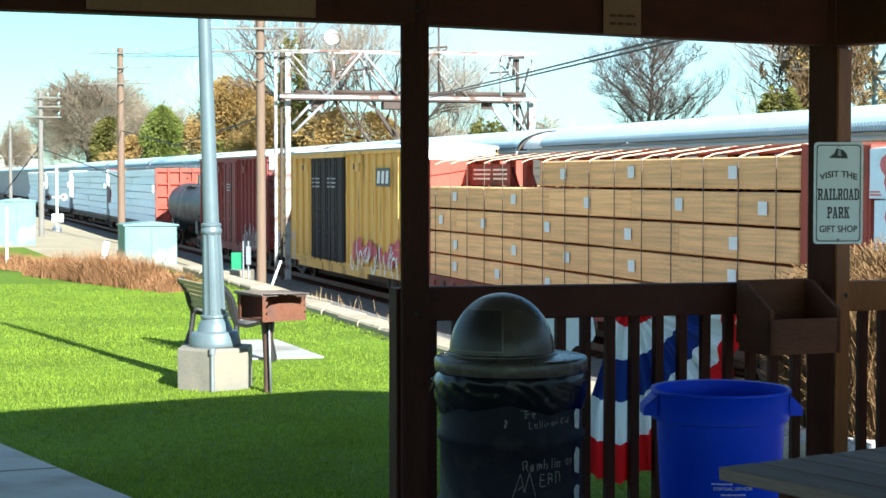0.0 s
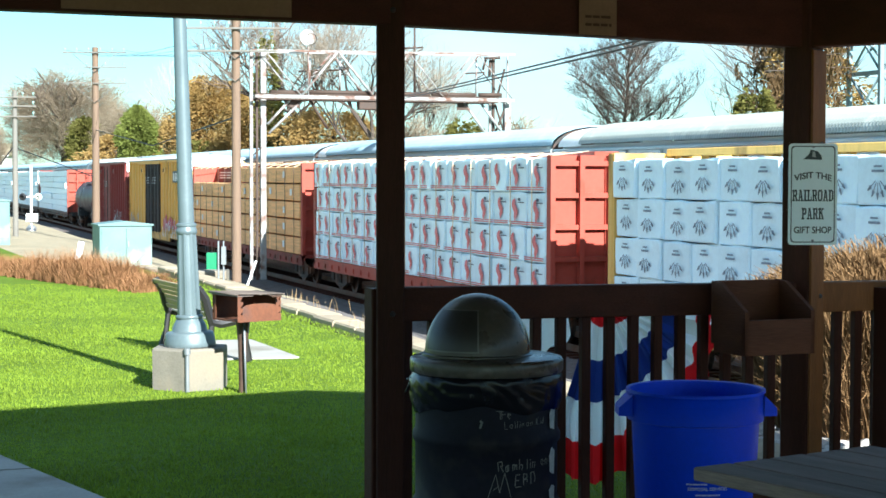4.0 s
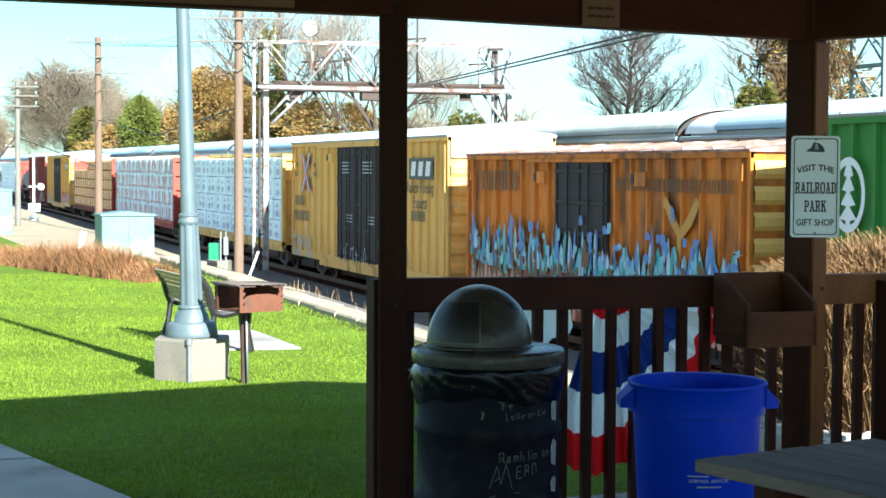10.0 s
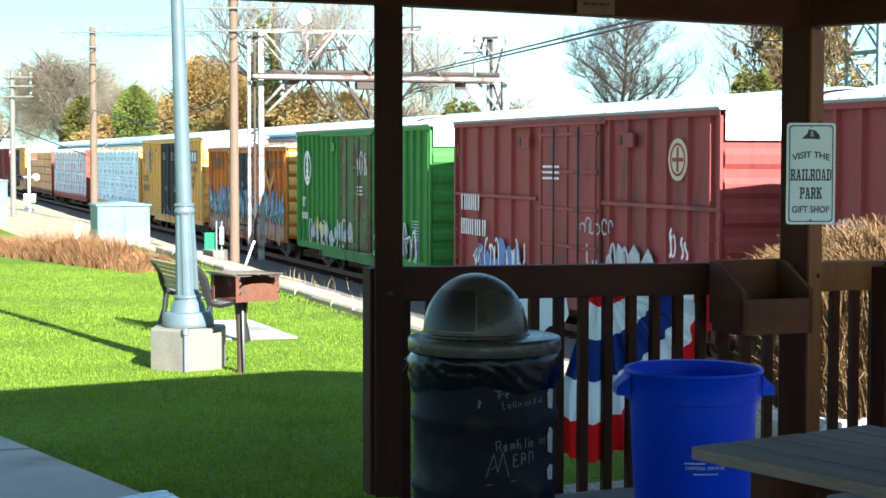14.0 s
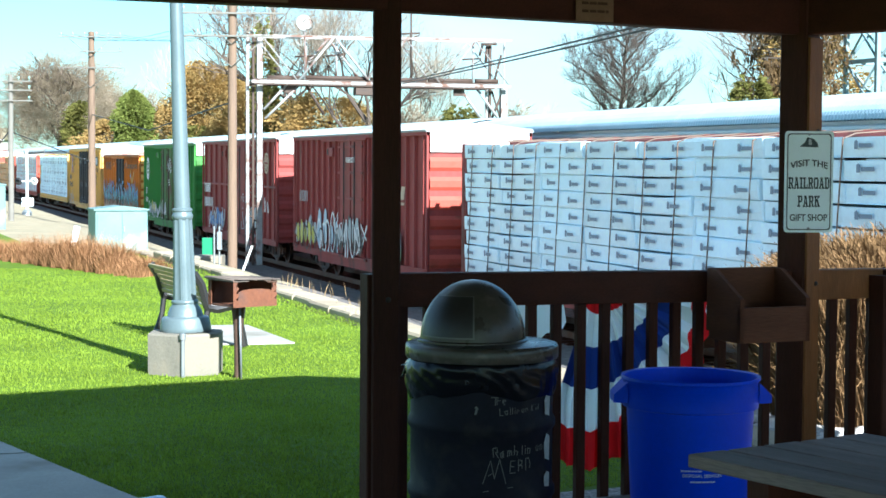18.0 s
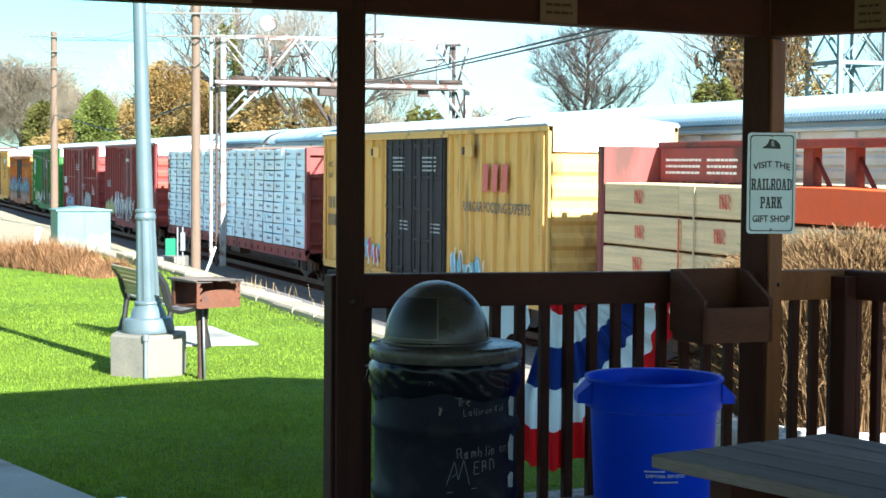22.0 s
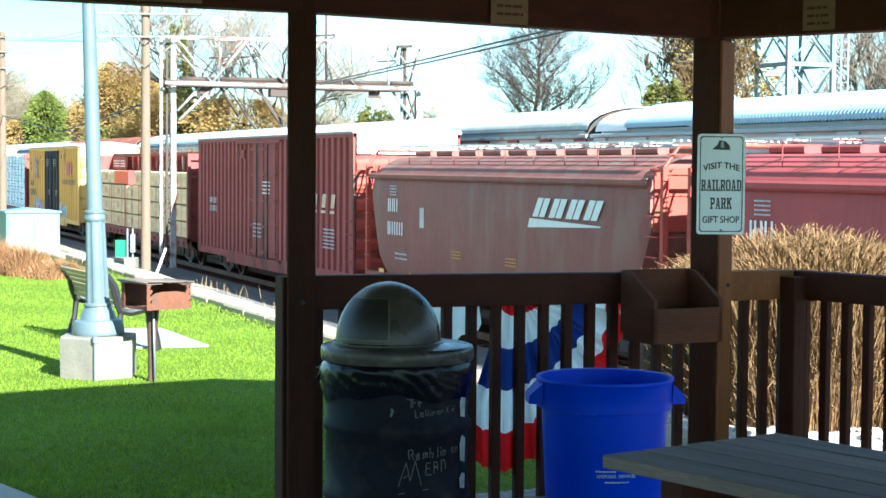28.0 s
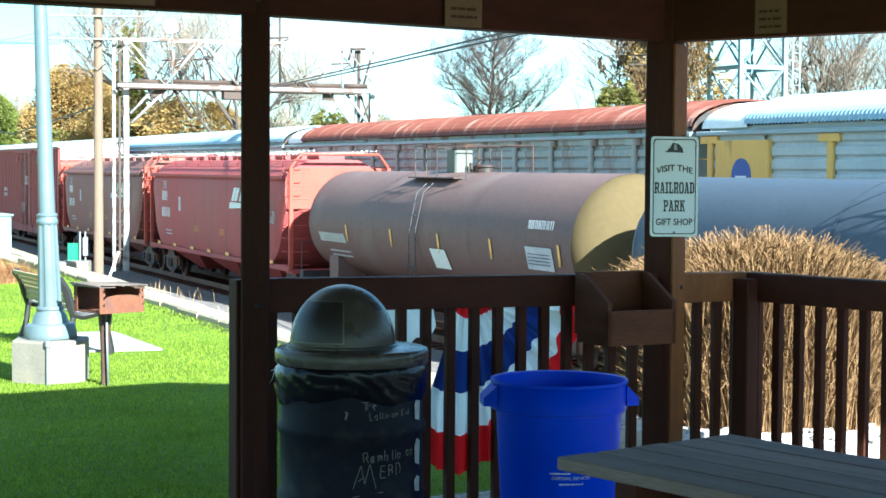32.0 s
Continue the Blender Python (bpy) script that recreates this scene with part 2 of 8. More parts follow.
# ---- trains ----
SIDE = -1.6                     # the side of a car that faces the park
M_YELLOW = mat("yellow_car_paint", (0.74, 0.435, 0.12), 0.6, vary=0.14, scale=0.8, fine=9, bump=0.05, dirt=(0.25, 0.14, 0.05), dirt_amount=0.25, stretch=(1, 1, 0.25), spec=0.2)
M_RED = mat("oxide_red_car_paint", (0.245, 0.047, 0.041), 0.6, vary=0.2, scale=0.8, fine=9, bump=0.05, dirt=(0.11, 0.04, 0.035), dirt_amount=0.35, stretch=(1, 1, 0.25), spec=0.2)
M_REDBROWN = mat("brown_red_car_paint", (0.257, 0.0609, 0.053), 0.65, vary=0.2, scale=0.8, fine=9, bump=0.05, dirt=(0.10, 0.045, 0.035), dirt_amount=0.4, stretch=(1, 1, 0.25), spec=0.2)
M_BRIGHTRED = mat("bright_red_car_paint", (0.36, 0.064, 0.043), 0.55, vary=0.15, scale=1, fine=9, bump=0.05, dirt=(0.2, 0.05, 0.03), dirt_amount=0.3, spec=0.2)
M_GREEN = mat("green_car_paint", (0.055, 0.21, 0.04), 0.6, vary=0.2, scale=0.8, fine=9, bump=0.05, dirt=(0.06, 0.09, 0.04), dirt_amount=0.3, stretch=(1, 1, 0.25), spec=0.2)
M_ORANGE = mat("faded_orange_car_paint", (0.60, 0.185, 0.024), 0.65, vary=0.35, scale=1.0, fine=9, bump=0.08, dirt=(0.17, 0.065, 0.025), dirt_amount=0.6, stretch=(1, 1, 0.3), spec=0.2)
M_GREENDOOR = mat("rust_stained_green_door", (0.085, 0.16, 0.05), 0.7, vary=0.3, scale=1.2, fine=10, bump=0.08, dirt=(0.12, 0.06, 0.04), dirt_amount=0.5, dirt_scale=1.0, spec=0.2)
M_DOORGREY = mat("dark_door_paint", (0.04, 0.034, 0.034), 0.7, vary=0.3, scale=1.5, fine=12, bump=0.05, spec=0.2)
M_RACKROOF = mat("blue_grey_rack_roof", (0.244, 0.344, 0.403), 0.45, 0.1, vary=0.12, scale=0.7, fine=10, bump=0.05, dirt=(0.29, 0.37, 0.42), dirt_amount=0.2)
M_RACKROOF_G = mat("green_grey_rack_roof", (0.252, 0.28, 0.262), 0.5, 0.1, vary=0.12, scale=0.7, fine=10, bump=0.05, dirt=(0.36, 0.38, 0.36), dirt_amount=0.2)
M_GALV = mat("galvanised_roof", (0.286, 0.34, 0.36), 0.5, 0.1, vary=0.12, scale=0.7, fine=10, bump=0.05, dirt=(0.35, 0.33, 0.3), dirt_amount=0.15)
M_RUSTROOF = mat("rusted_roof", (0.22, 0.115, 0.085), 0.7, 0.1, vary=0.3, scale=1.2, fine=9, bump=0.1, dirt=(0.5, 0.4, 0.35), dirt_amount=0.4)
M_RACKSIDE = mat("grey_rack_panel", (0.468, 0.488, 0.481), 0.6, 0.05, vary=0.15, scale=1.0, fine=12, bump=0.05, spec=0.2)
M_RACKRUST = mat("rust_streaked_rack_panel", (0.36, 0.39, 0.36), 0.6, 0.2, vary=0.25, scale=1.0, fine=12, bump=0.05, dirt=(0.20, 0.115, 0.075), dirt_amount=0.3, dirt_scale=1.3, stretch=(1, 1.5, 0.4), spec=0.2)
M_BROWNROOF = mat("brown_rack_roof", (0.125, 0.04, 0.028), 0.6, vary=0.35, scale=1.0, fine=9, bump=0.05, dirt=(0.24, 0.14, 0.11), dirt_amount=0.25, dirt_scale=1.2, stretch=(0.5, 2.5, 0.5), spec=0.2)
M_TANK = mat("grimy_brown_tank", (0.128, 0.0763, 0.0648), 0.55, vary=0.25, scale=0.6, fine=8, bump=0.04, dirt=(0.15, 0.105, 0.09), dirt_amount=0.25, dirt_scale=0.5, spec=0.2)
M_GREYHOUSE = mat("grey_green_housing", (0.10, 0.11, 0.09), 0.6, vary=0.2, bump=0.03)
M_TANKEND = mat("tan_tank_end", (0.0943, 0.0688, 0.0331), 0.8, vary=0.15, scale=0.7, fine=8, bump=0.04, spec=0.05)
M_TANKDARK = mat("slate_tank", (0.05, 0.063, 0.082), 0.45, vary=0.2, scale=0.6, fine=8, bump=0.04, spec=0.2)
M_TANKBLACK = mat("black_tank", (0.03, 0.032, 0.035), 0.45, vary=0.2, scale=0.6, fine=8, bump=0.04, dirt=(0.2, 0.2, 0.19), dirt_amount=0.05, spec=0.2)
M_HOPPER = mat("grimy_hopper_paint", (0.20, 0.078, 0.062), 0.6, vary=0.25, scale=0.6, fine=8, bump=0.04, dirt=(0.21, 0.115, 0.09), dirt_amount=0.45, stretch=(1, 1, 0.3), spec=0.2)
M_HOPPER_R = mat("red_hopper_paint", (0.30, 0.062, 0.058), 0.6, vary=0.2, scale=0.6, fine=8, bump=0.04, dirt=(0.2, 0.06, 0.05), dirt_amount=0.3, stretch=(1, 1, 0.3), spec=0.2)
M_WRAP = mat("white_lumber_wrap", (0.75, 0.90, 0.97), 0.45, vary=0.1, scale=2.5, fine=12, bump=0.5, each=0.06)
M_LUMBER = mat("sawn_lumber", (0.86, 0.47, 0.20), 0.8, vary=0.42, scale=2.0, fine=22, bump=0.4, stretch=(1, 0.2, 9), each=0.12)
M_LUMBER_P = mat("pale_sawn_lumber", (0.80, 0.57, 0.30), 0.8, vary=0.3, scale=2.0, fine=22, bump=0.3, stretch=(1, 0.25, 7), each=0.08)
M_WHITE = mat("white_paint", (0.75, 0.75, 0.73), 0.6, vary=0.12, scale=4, fine=30, bump=0.0)
M_BLACK = mat("black_paint", (0.02, 0.02, 0.022), 0.5, vary=0.2, bump=0.0)
M_STENCIL = mat("red_stencil", (0.72, 0.13, 0.07), 0.7, vary=0.3, scale=9, bump=0.0)
M_INKRED = mat("red_print", (0.62, 0.11, 0.09), 0.6, vary=0.1, bump=0.0)
M_INKBLUE = mat("blue_print", (0.05, 0.09, 0.30), 0.6, vary=0.1, bump=0.0)
M_INKDARK = mat("dark_print", (0.07, 0.08, 0.11), 0.6, vary=0.1, bump=0.0)
M_ORANGECLOTH = mat("orange_tarp", (0.95, 0.11, 0.012), 0.6, vary=0.1, bump=0.2)
M_SPRAYCYAN = mat("cyan_spray_paint", (0.18, 0.42, 0.52), 0.6, vary=0.3, scale=3, bump=0.0)
M_SPRAYBLUE = mat("blue_spray_paint", (0.09, 0.20, 0.46), 0.6, vary=0.3, scale=3, bump=0.0)
M_SPRAYGREY = mat("grey_spray_paint", (0.40, 0.42, 0.42), 0.7, vary=0.3, scale=3, bump=0.0)
M_SPRAYRED = mat("red_spray_paint", (0.50, 0.05, 0.08), 0.6, vary=0.3, scale=3, bump=0.0)
M_SPRAYYEL = mat("yellow_spray_paint", (0.50, 0.45, 0.08), 0.6, vary=0.3, scale=3, bump=0.0)
M_STRAP = mat("dark_strap", (0.10, 0.06, 0.04), 0.6, bump=0.0)
M_STRAPTAN = mat("tan_strap", (0.55, 0.42, 0.28), 0.6, bump=0.0)

_shared = {}


def shared(key, make, material):
    """One mesh for alike pieces."""
    if key not in _shared:
        _shared[key] = make().mesh(key[0] if isinstance(key, tuple) else key, material)
    return _shared[key]


def lettering(body, size, material, name="lettering", weight=0.0):
    """A flat mesh of written words, in its own x-y plane, centred."""
    cu = bpy.data.curves.new(name, "FONT")
    cu.body, cu.size, cu.align_x, cu.align_y = body, size, "CENTER", "CENTER"
    cu.extrude, cu.resolution_u, cu.offset = 0.0015, 3, weight
    ob = bpy.data.objects.new(name, cu)
    scene.collection.objects.link(ob)
    me = bpy.data.meshes.new_from_object(ob.evaluated_get(bpy.context.evaluated_depsgraph_get()))
    bpy.data.objects.remove(ob)
    bpy.data.curves.remove(cu)
    me.materials.clear()
    me.materials.append(material)
    return me


# how a flat mark lies on the park side of a car: its x runs along -y, its y up
def on_side(y, z, x=SIDE - 0.006, tilt=0.0):
    return pose(x, y, z) @ Matrix(((0, 0, -1, 0), (-1, 0, 0, 0), (0, 1, 0, 0), (0, 0, 0, 1))) @ pose(0, 0, 0, 0, 0, tilt)


def flat(polys, thick=0.003):
    """Flat shapes given as rings in x-y."""
    g = Geo()
    for p in polys:
        n = len(p)
        g.add([(x, y, 0) for x, y in p] + [(x, y, thick) for x, y in p],
              [tuple(range(n)), tuple(range(2 * n - 1, n - 1, -1))] + [(i, (i + 1) % n, n + (i + 1) % n, n + i) for i in range(n)])
    return g


def bars(rows, seed=0, h=0.1, gap=1.55, width=0.8):
    """Lines of unreadable print as short bars."""
    rnd = random.Random(seed)
    out = []
    for r in range(rows):
        x, y = -width / 2, -r * h * gap
        while x < width / 2 - h * 0.4:
            w = min(0.2 * h if h > 0.15 else rnd.uniform(0.7, 2.4) * h, width / 2 - x)
            k = h if h > 0.15 else 0.58 * h
            out.append([(x, y), (x + w, y), (x + w, y + k), (x, y + k)])
            x += w + h * (rnd.choice((0.2, 0.2, 0.34)) if h > 0.15 else 0.35)
    return flat(out)


def ribbon(g, pts, w, z=0.0):
    """A flat painted stroke through pts."""
    vs, fs = [], []
    for i, (x, y) in enumerate(pts):
        a, b = pts[max(0, i - 1)], pts[min(len(pts) - 1, i + 1)]
        dx, dy = b[0] - a[0], b[1] - a[1]
        q = math.hypot(dx, dy) or 1
        k = w * (0.8 + 0.2 * math.sin(i * 1.7)) / 2
        vs += [(x - dy / q * k, y + dx / q * k, z), (x + dy / q * k, y - dx / q * k, z)]
    fs = [(2 * i, 2 * i + 1, 2 * i + 3, 2 * i + 2) for i in range(len(pts) - 1)]
    g.add(vs, fs)


def tag_strokes(length, height, seed, n=9, w=0.09, loops=True):
    """Sprayed scrawl of loops and uprights along a stretch of wall."""
    rnd = random.Random(seed)
    g = Geo()
    for i in range(n):
        cx = -length / 2 + length * (i + 0.5) / n + rnd.uniform(-0.3, 0.3) * length / n
        hh = height * rnd.uniform(0.55, 1.0)
        k = rnd.random()
        if k < 0.45 and loops:
            a, b = length / n * rnd.uniform(0.35, 0.6), hh * 0.45
            turn = rnd.uniform(0.6, 1.0)
            s = rnd.uniform(0, 6)
            ribbon(g, [(cx + a * math.cos(s + t * 0.5 * turn), hh * 0.5 + b * math.sin(s + t * 0.5 * turn)) for t in range(13)], w, 0.0004 * i)
        elif k < 0.8:
            lean = rnd.uniform(-0.15, 0.2)
            ribbon(g, [(cx + lean * t / 6 * hh + 0.06 * math.sin(t), hh * t / 6) for t in range(7)], w * 1.15, 0.0004 * i)
        else:
            ribbon(g, [(cx + rnd.uniform(-0.5, 0.5) * length / n * 1.4, rnd.uniform(0.05, 1) * hh) for t in range(6)], w * 0.9, 0.0004 * i)
    return g


def blot(length, height, seed, n=10):
    """Filled patches of spray paint with an uneven top."""
    rnd = random.Random(seed)
    polys = []
    for i in range(n):
        cx = -length / 2 + length * (i + 0.5) / n
        a, hh = length / n * rnd.uniform(0.35, 0.62), height * rnd.uniform(0.45, 1.0)
        z0 = rnd.uniform(0, 0.25) * height
        polys.append([(cx + a * math.cos(t) * rnd.uniform(0.7, 1.1), z0 + hh * 0.5 + (hh * 0.5) * math.sin(t) * rnd.uniform(0.75, 1.1)) for t in [k * 0.5236 for k in range(12)]])
    g = Geo()
    for i, p in enumerate(polys):
        g.add([(x, y, 0.0005 * i) for x, y in p], [tuple(range(len(p)))])
    return g


def mark(parent, name, geo, material, y, z, label="", x=SIDE - 0.006, tilt=0.0):
    return part(name, geo, material, parent, label, on_side(y, z, x, tilt))


def wheel_geo():
    g = Geo()
    m = pose(0, 0, 0, 0, 90, 0)
    g.lathe([(0.0, -0.07), (0.12, -0.07), (0.14, -0.02), (0.36, -0.02), (0.38, -0.06), (0.455, -0.065), (0.46, 0.04), (0.50, 0.05), (0.50, 0.08), (0.38, 0.08), (0.35, 0.03), (0.0, 0.03)], 20, m)
    return g


def truck_geo():
    g = Geo()
    for s in (-1, 1):
        x = s * 1.0
        ring = [(-1.25, 0.36), (-1.25, 0.62), (-0.55, 0.72), (-0.35, 0.92), (0.35, 0.92), (0.55, 0.72), (1.25, 0.62), (1.25, 0.36), (0.95, 0.34), (0.45, 0.18), (-0.45, 0.18), (-0.95, 0.34)]
        n = len(ring)
        g.add([(x - 0.07, a, b) for a, b in ring] + [(x + 0.07, a, b) for a, b in ring],
              [tuple(range(n)), tuple(range(2 * n - 1, n - 1, -1))] + [(i, (i + 1) % n, n + (i + 1) % n, n + i) for i in range(n)])
        for k in (-0.16, 0.0, 0.16):
            g.tube((x + s * 0.09, k, 0.3), (x + s * 0.09, k, 0.6), 0.06, n=8)
        for k in (-0.9, 0.9):
            g.box(x + s * 0.02 - 0.1, x + s * 0.02 + 0.1, k - 0.14, k + 0.14, 0.34, 0.62, 0.03)
    g.box(-0.95, 0.95, -0.2, 0.2, 0.45, 0.85)
    for k in (-0.9, 0.9):
        g.tube((-0.7, k, 0.46), (0.7, k, 0.46), 0.08)
    return g


def trucks(car, ys):
    for y in ys:
        t = part("truck", shared("truck", truck_geo, M_STEEL), M_STEEL, car, "dark grimy four-wheeled truck", pose(0, y, 0))
        for dy in (-0.9, 0.9):
            for s in (-1, 1):
                part("wheel", shared("wheel", wheel_geo, M_WHEEL), M_WHEEL, t, m=pose(s * 0.73, dy, 0.46, 0, 0, 0 if s > 0 else 180))


def coupler(car, y, s):
    part("coupler", Geo().box(-0.12, 0.12, min(y, y + s * 0.8), max(y, y + s * 0.8), 0.72, 0.98, 0.03).box(-0.18, 0.18, y + s * 0.8 - 0.12, y + s * 0.8 + 0.12, 0.66, 1.04, 0.04), M_STEEL, car)


def ladder(car, y, x, z0, z1, w, material, along="y"):
    g = Geo()
    for k in range(int((z1 - z0) / 0.38) + 1):
        z = z0 + 0.38 * k
        if along == "y":
            g.path([(x + 0.06, y, z), (x, y, z), (x, y + w, z), (x + 0.06, y + w, z)], 0.014, 5)
        else:
            g.path([(x, y + 0.06, z), (x, y, z), (x + w, y, z), (x + w, y + 0.06, z)], 0.014, 5)
    return part("ladder", g, material, car, kind="stuff")


def boxcar(label, length, eave, paint, roof, ribs, door, door_paint, end_paint=None, sill=0.62, rib_half=0.06):
    """A boxcar of ribbed steel sides. door: (far end, near end, leaves) along y."""
    end_paint = end_paint or paint
    car = thing("boxcar", label, "boxcar", group="cars of the freight train")
    h = length / 2
    part("body", Geo().box(-1.51, 1.51, -h + 0.05, h - 0.05, sill + 0.25, eave), paint, car)
    for s in (-1, 1):
        part("side_sill", Geo().box(s * 1.57 - 0.03, s * 1.57 + 0.03, -h * 0.99, h * 0.99, sill + 0.1, sill + 0.34)
             .box(s * 1.56 - 0.025, s * 1.56 + 0.025, -h * 0.55, h * 0.55, sill - 0.08, sill + 0.1), paint, car)
        part("top_rail", Geo().box(s * 1.575 - 0.035, s * 1.575 + 0.035, -h, h, eave - 0.14, eave, 0.01), paint, car)
    # roof: a low ridge with raised seams
    g = Geo()
    secs = [[(x * 1.66, y, eave + 0.02 + 0.16 * (1 - abs(x))) for x in (-1, -0.5, 0, 0.5, 1)] + [(x * 1.62, y, eave - 0.03) for x in (1, 0, -1)] for y in (-h - 0.02, h + 0.02)]
    g.sweep(secs)
    part("roof", g, roof, car, "pale metal roof")
    k = int(length / 1.25)
    g = Geo()
    for i in range(k + 1):
        y = -h + 0.1 + (length - 0.2) * i / k
        g.add([(-1.66, y - 0.04, eave + 0.03), (0, y - 0.04, eave + 0.2), (1.66, y - 0.04, eave + 0.03), (-1.66, y + 0.04, eave + 0.03), (0, y + 0.04, eave + 0.2), (1.66, y + 0.04, eave + 0.03),
               (-1.66, y, eave + 0.075), (0, y, eave + 0.245), (1.66, y, eave + 0.075)],
              [(0, 1, 7, 6), (1, 2, 8, 7), (3, 6, 7, 4), (4, 7, 8, 5)])
    part("roof_seams", g, roof, car, kind="stuff")
    far, near, leaves = door
    # upright ribs, in front of the door and behind it
    rib = shared(("rib", eave, paint.name, rib_half), lambda: Geo().sweep([[(0.0, -rib_half, z), (-0.088, -rib_half + 0.02, z), (-0.088, rib_half - 0.02, z), (0.0, rib_half, z)] for z in (sill + 0.34, eave - 0.14)]), paint)
    back = Geo()
    n_far, n_near = ribs
    ys = [far + (h - far) * (i + 0.5) / n_far for i in range(n_far)] + [near - (near + h) * (i + 0.5) / n_near for i in range(n_near)]
    for y in ys:
        part("rib", rib, paint, car, m=pose(-1.511, y, 0))
        back.box(1.54, 1.595, y - 0.06, y + 0.06, sill + 0.34, eave - 0.14)
    part("far_ribs", back, paint, car, kind="stuff")
    # corner posts
    for s in (-1, 1):
        for e in (-1, 1):
            part("corner_post", Geo().box(s * 1.57 - 0.03, s * 1.57 + 0.03, e * h - (0.12 if e > 0 else 0), e * h + (0 if e > 0 else 0.12), sill + 0.1, eave), paint, car)
    # door leaves with ribs and locking bars
    w = (far - near) / leaves
    for i in range(leaves):
        a = near + i * w
        d = part("door", Geo().box(-1.60, -1.515, a + 0.015, a + w - 0.015, sill + 0.3, eave - 0.2, 0.01), door_paint, car)
        for z in [sill + 0.45 + k * (eave - sill - 0.9) / 4 for k in range(5)]:
            part("stiffener", shared(("stiffener", round(w, 2), door_paint.name), lambda: Geo().box(-1.635, -1.598, 0.08, w - 0.08, 0, 0.09, 0.01), door_paint), door_paint, d, m=pose(0, a, z))
        for q in (0.06, 0.5, 0.94):
            part("door_rib", shared(("door_rib", eave, sill, door_paint.name), lambda: Geo().box(-1.632, -1.598, -0.035, 0.035, sill + 0.32, eave - 0.22, 0.01), door_paint), door_paint, d, m=pose(0, a + w * q, 0))
        for q in (0.3, 0.7):
            part("lock_rod", shared(("lock_rod", eave, sill), lambda: Geo().tube((-1.655, 0, sill + 0.25), (-1.655, 0, eave - 0.25), 0.022, n=6), M_STEEL), M_STEEL, d, m=pose(0, a + w * q, 0))
    for z in (sill + 0.27, eave - 0.17):
        part("door_track", Geo().box(-1.66, -1.6, near - 0.4, far + (far - near) * 0.55, z - 0.04, z + 0.04, 0.008), paint, car)
    for y in (near - 0.28 * (near + h), far + 0.12 * (h - far)):
        part("placard_board", Geo().box(-1.66, -1.60, y - 0.26, y + 0.26, eave - 0.72, eave - 0.42, 0.01), paint, car)
        part("bracket", Geo().box(-1.68, -1.60, y + 0.28, y + 0.42, eave - 0.66, eave - 0.46, 0.01), M_STEEL, car)
    # ends: pressed horizontal ribs
    for e in (-1, 1):
        g = Geo()
        steps = 7
        z0, z1 = sill + 0.3, eave - 0.1
        prof = []
        for k in range(steps):
            a, b = z0 + (z1 - z0) * k / steps, z0 + (z1 - z0) * (k + 1) / steps
            prof += [(-0.03, a), (0.07, a + (b - a) * 0.3), (0.07, a + (b - a) * 0.62), (-0.03, a + (b - a) * 0.97)]
        g.sweep([[(x, e * (h - 0.06 + d), z) for d, z in prof] for x in (-1.5, 1.5)], closed=False)
        part("end_wall", g, end_paint, car, "end wall with horizontal pressed ribs")
        if eave > 4.5:
            part("white_end_panel", Geo().box(-1.5, 1.5, min(e * (h + 0.012), e * (h + 0.03)), max(e * (h + 0.012), e * (h + 0.03)), eave - 0.6, eave - 0.04), M_WHITE, car, "white-painted top of the end wall")
        coupler(car, e * h, e)
    ladder(car, -h + 0.1, -1.66, sill + 0.3, sill + 2.0, 0.42, paint)
    ladder(car, -h - 0.1, 1.0, sill + 0.3, eave - 0.2, 0.45, paint, "x")
    ladder(car, h - 0.55, -1.66, sill + 0.3, sill + 2.0, 0.42, paint)
    part("underframe", Geo().box(-0.5, 0.5, -h + 0.2, h - 0.2, 0.75, sill + 0.3).box(-1.3, -0.9, -1.6, 0.2, 0.45, 0.85, 0.05), M_STEEL, car)
    trucks(car, (h - 2.4, -h + 2.4))
    return car


def bundle_geo(dy, dz, seed, depth=1.45, soft=0.025):
    """A strapped bundle, a little uneven."""
    rnd = random.Random(seed)
    # a bevelled front that bulges and sags unevenly
    g = Geo()
    a, b = dy / 2 - 0.009, dz - 0.012
    j = lambda: rnd.uniform(-soft, soft)
    secs = []
    for x, k in ((0.0, 0.0), (-depth + 0.03, 0.0), (-depth, 0.03)):
        secs.append([(x + j() * (x < -0.5), -a + k, 0.01 + k), (x + j() * (x < -0.5), 0 + j(), 0.01 + k), (x + j() * (x < -0.5), a - k, 0.01 + k),
                     (x, a - k, b * 0.5), (x, a - k, b - k + j()), (x, j(), b - k + j()), (x, -a + k, b - k + j()), (x, -a + k, b * 0.5)])
    g.sweep(secs)
    return g


def swirl_mark(k):
    """A tall curl: a round head that runs out into a bent tail."""
    left = [(-0.02, 0.56), (-0.2, 0.44), (-0.26, 0.22), (-0.18, 0.02), (-0.06, -0.12), (-0.1, -0.34), (-0.02, -0.58)]
    right = [(0.06, -0.42), (0.17, -0.24), (0.2, -0.04), (0.12, 0.12), (-0.02, 0.26), (0.02, 0.42)]
    return flat([[(x * 1.4 * k, y * 0.88 * k) for x, y in left + right]])


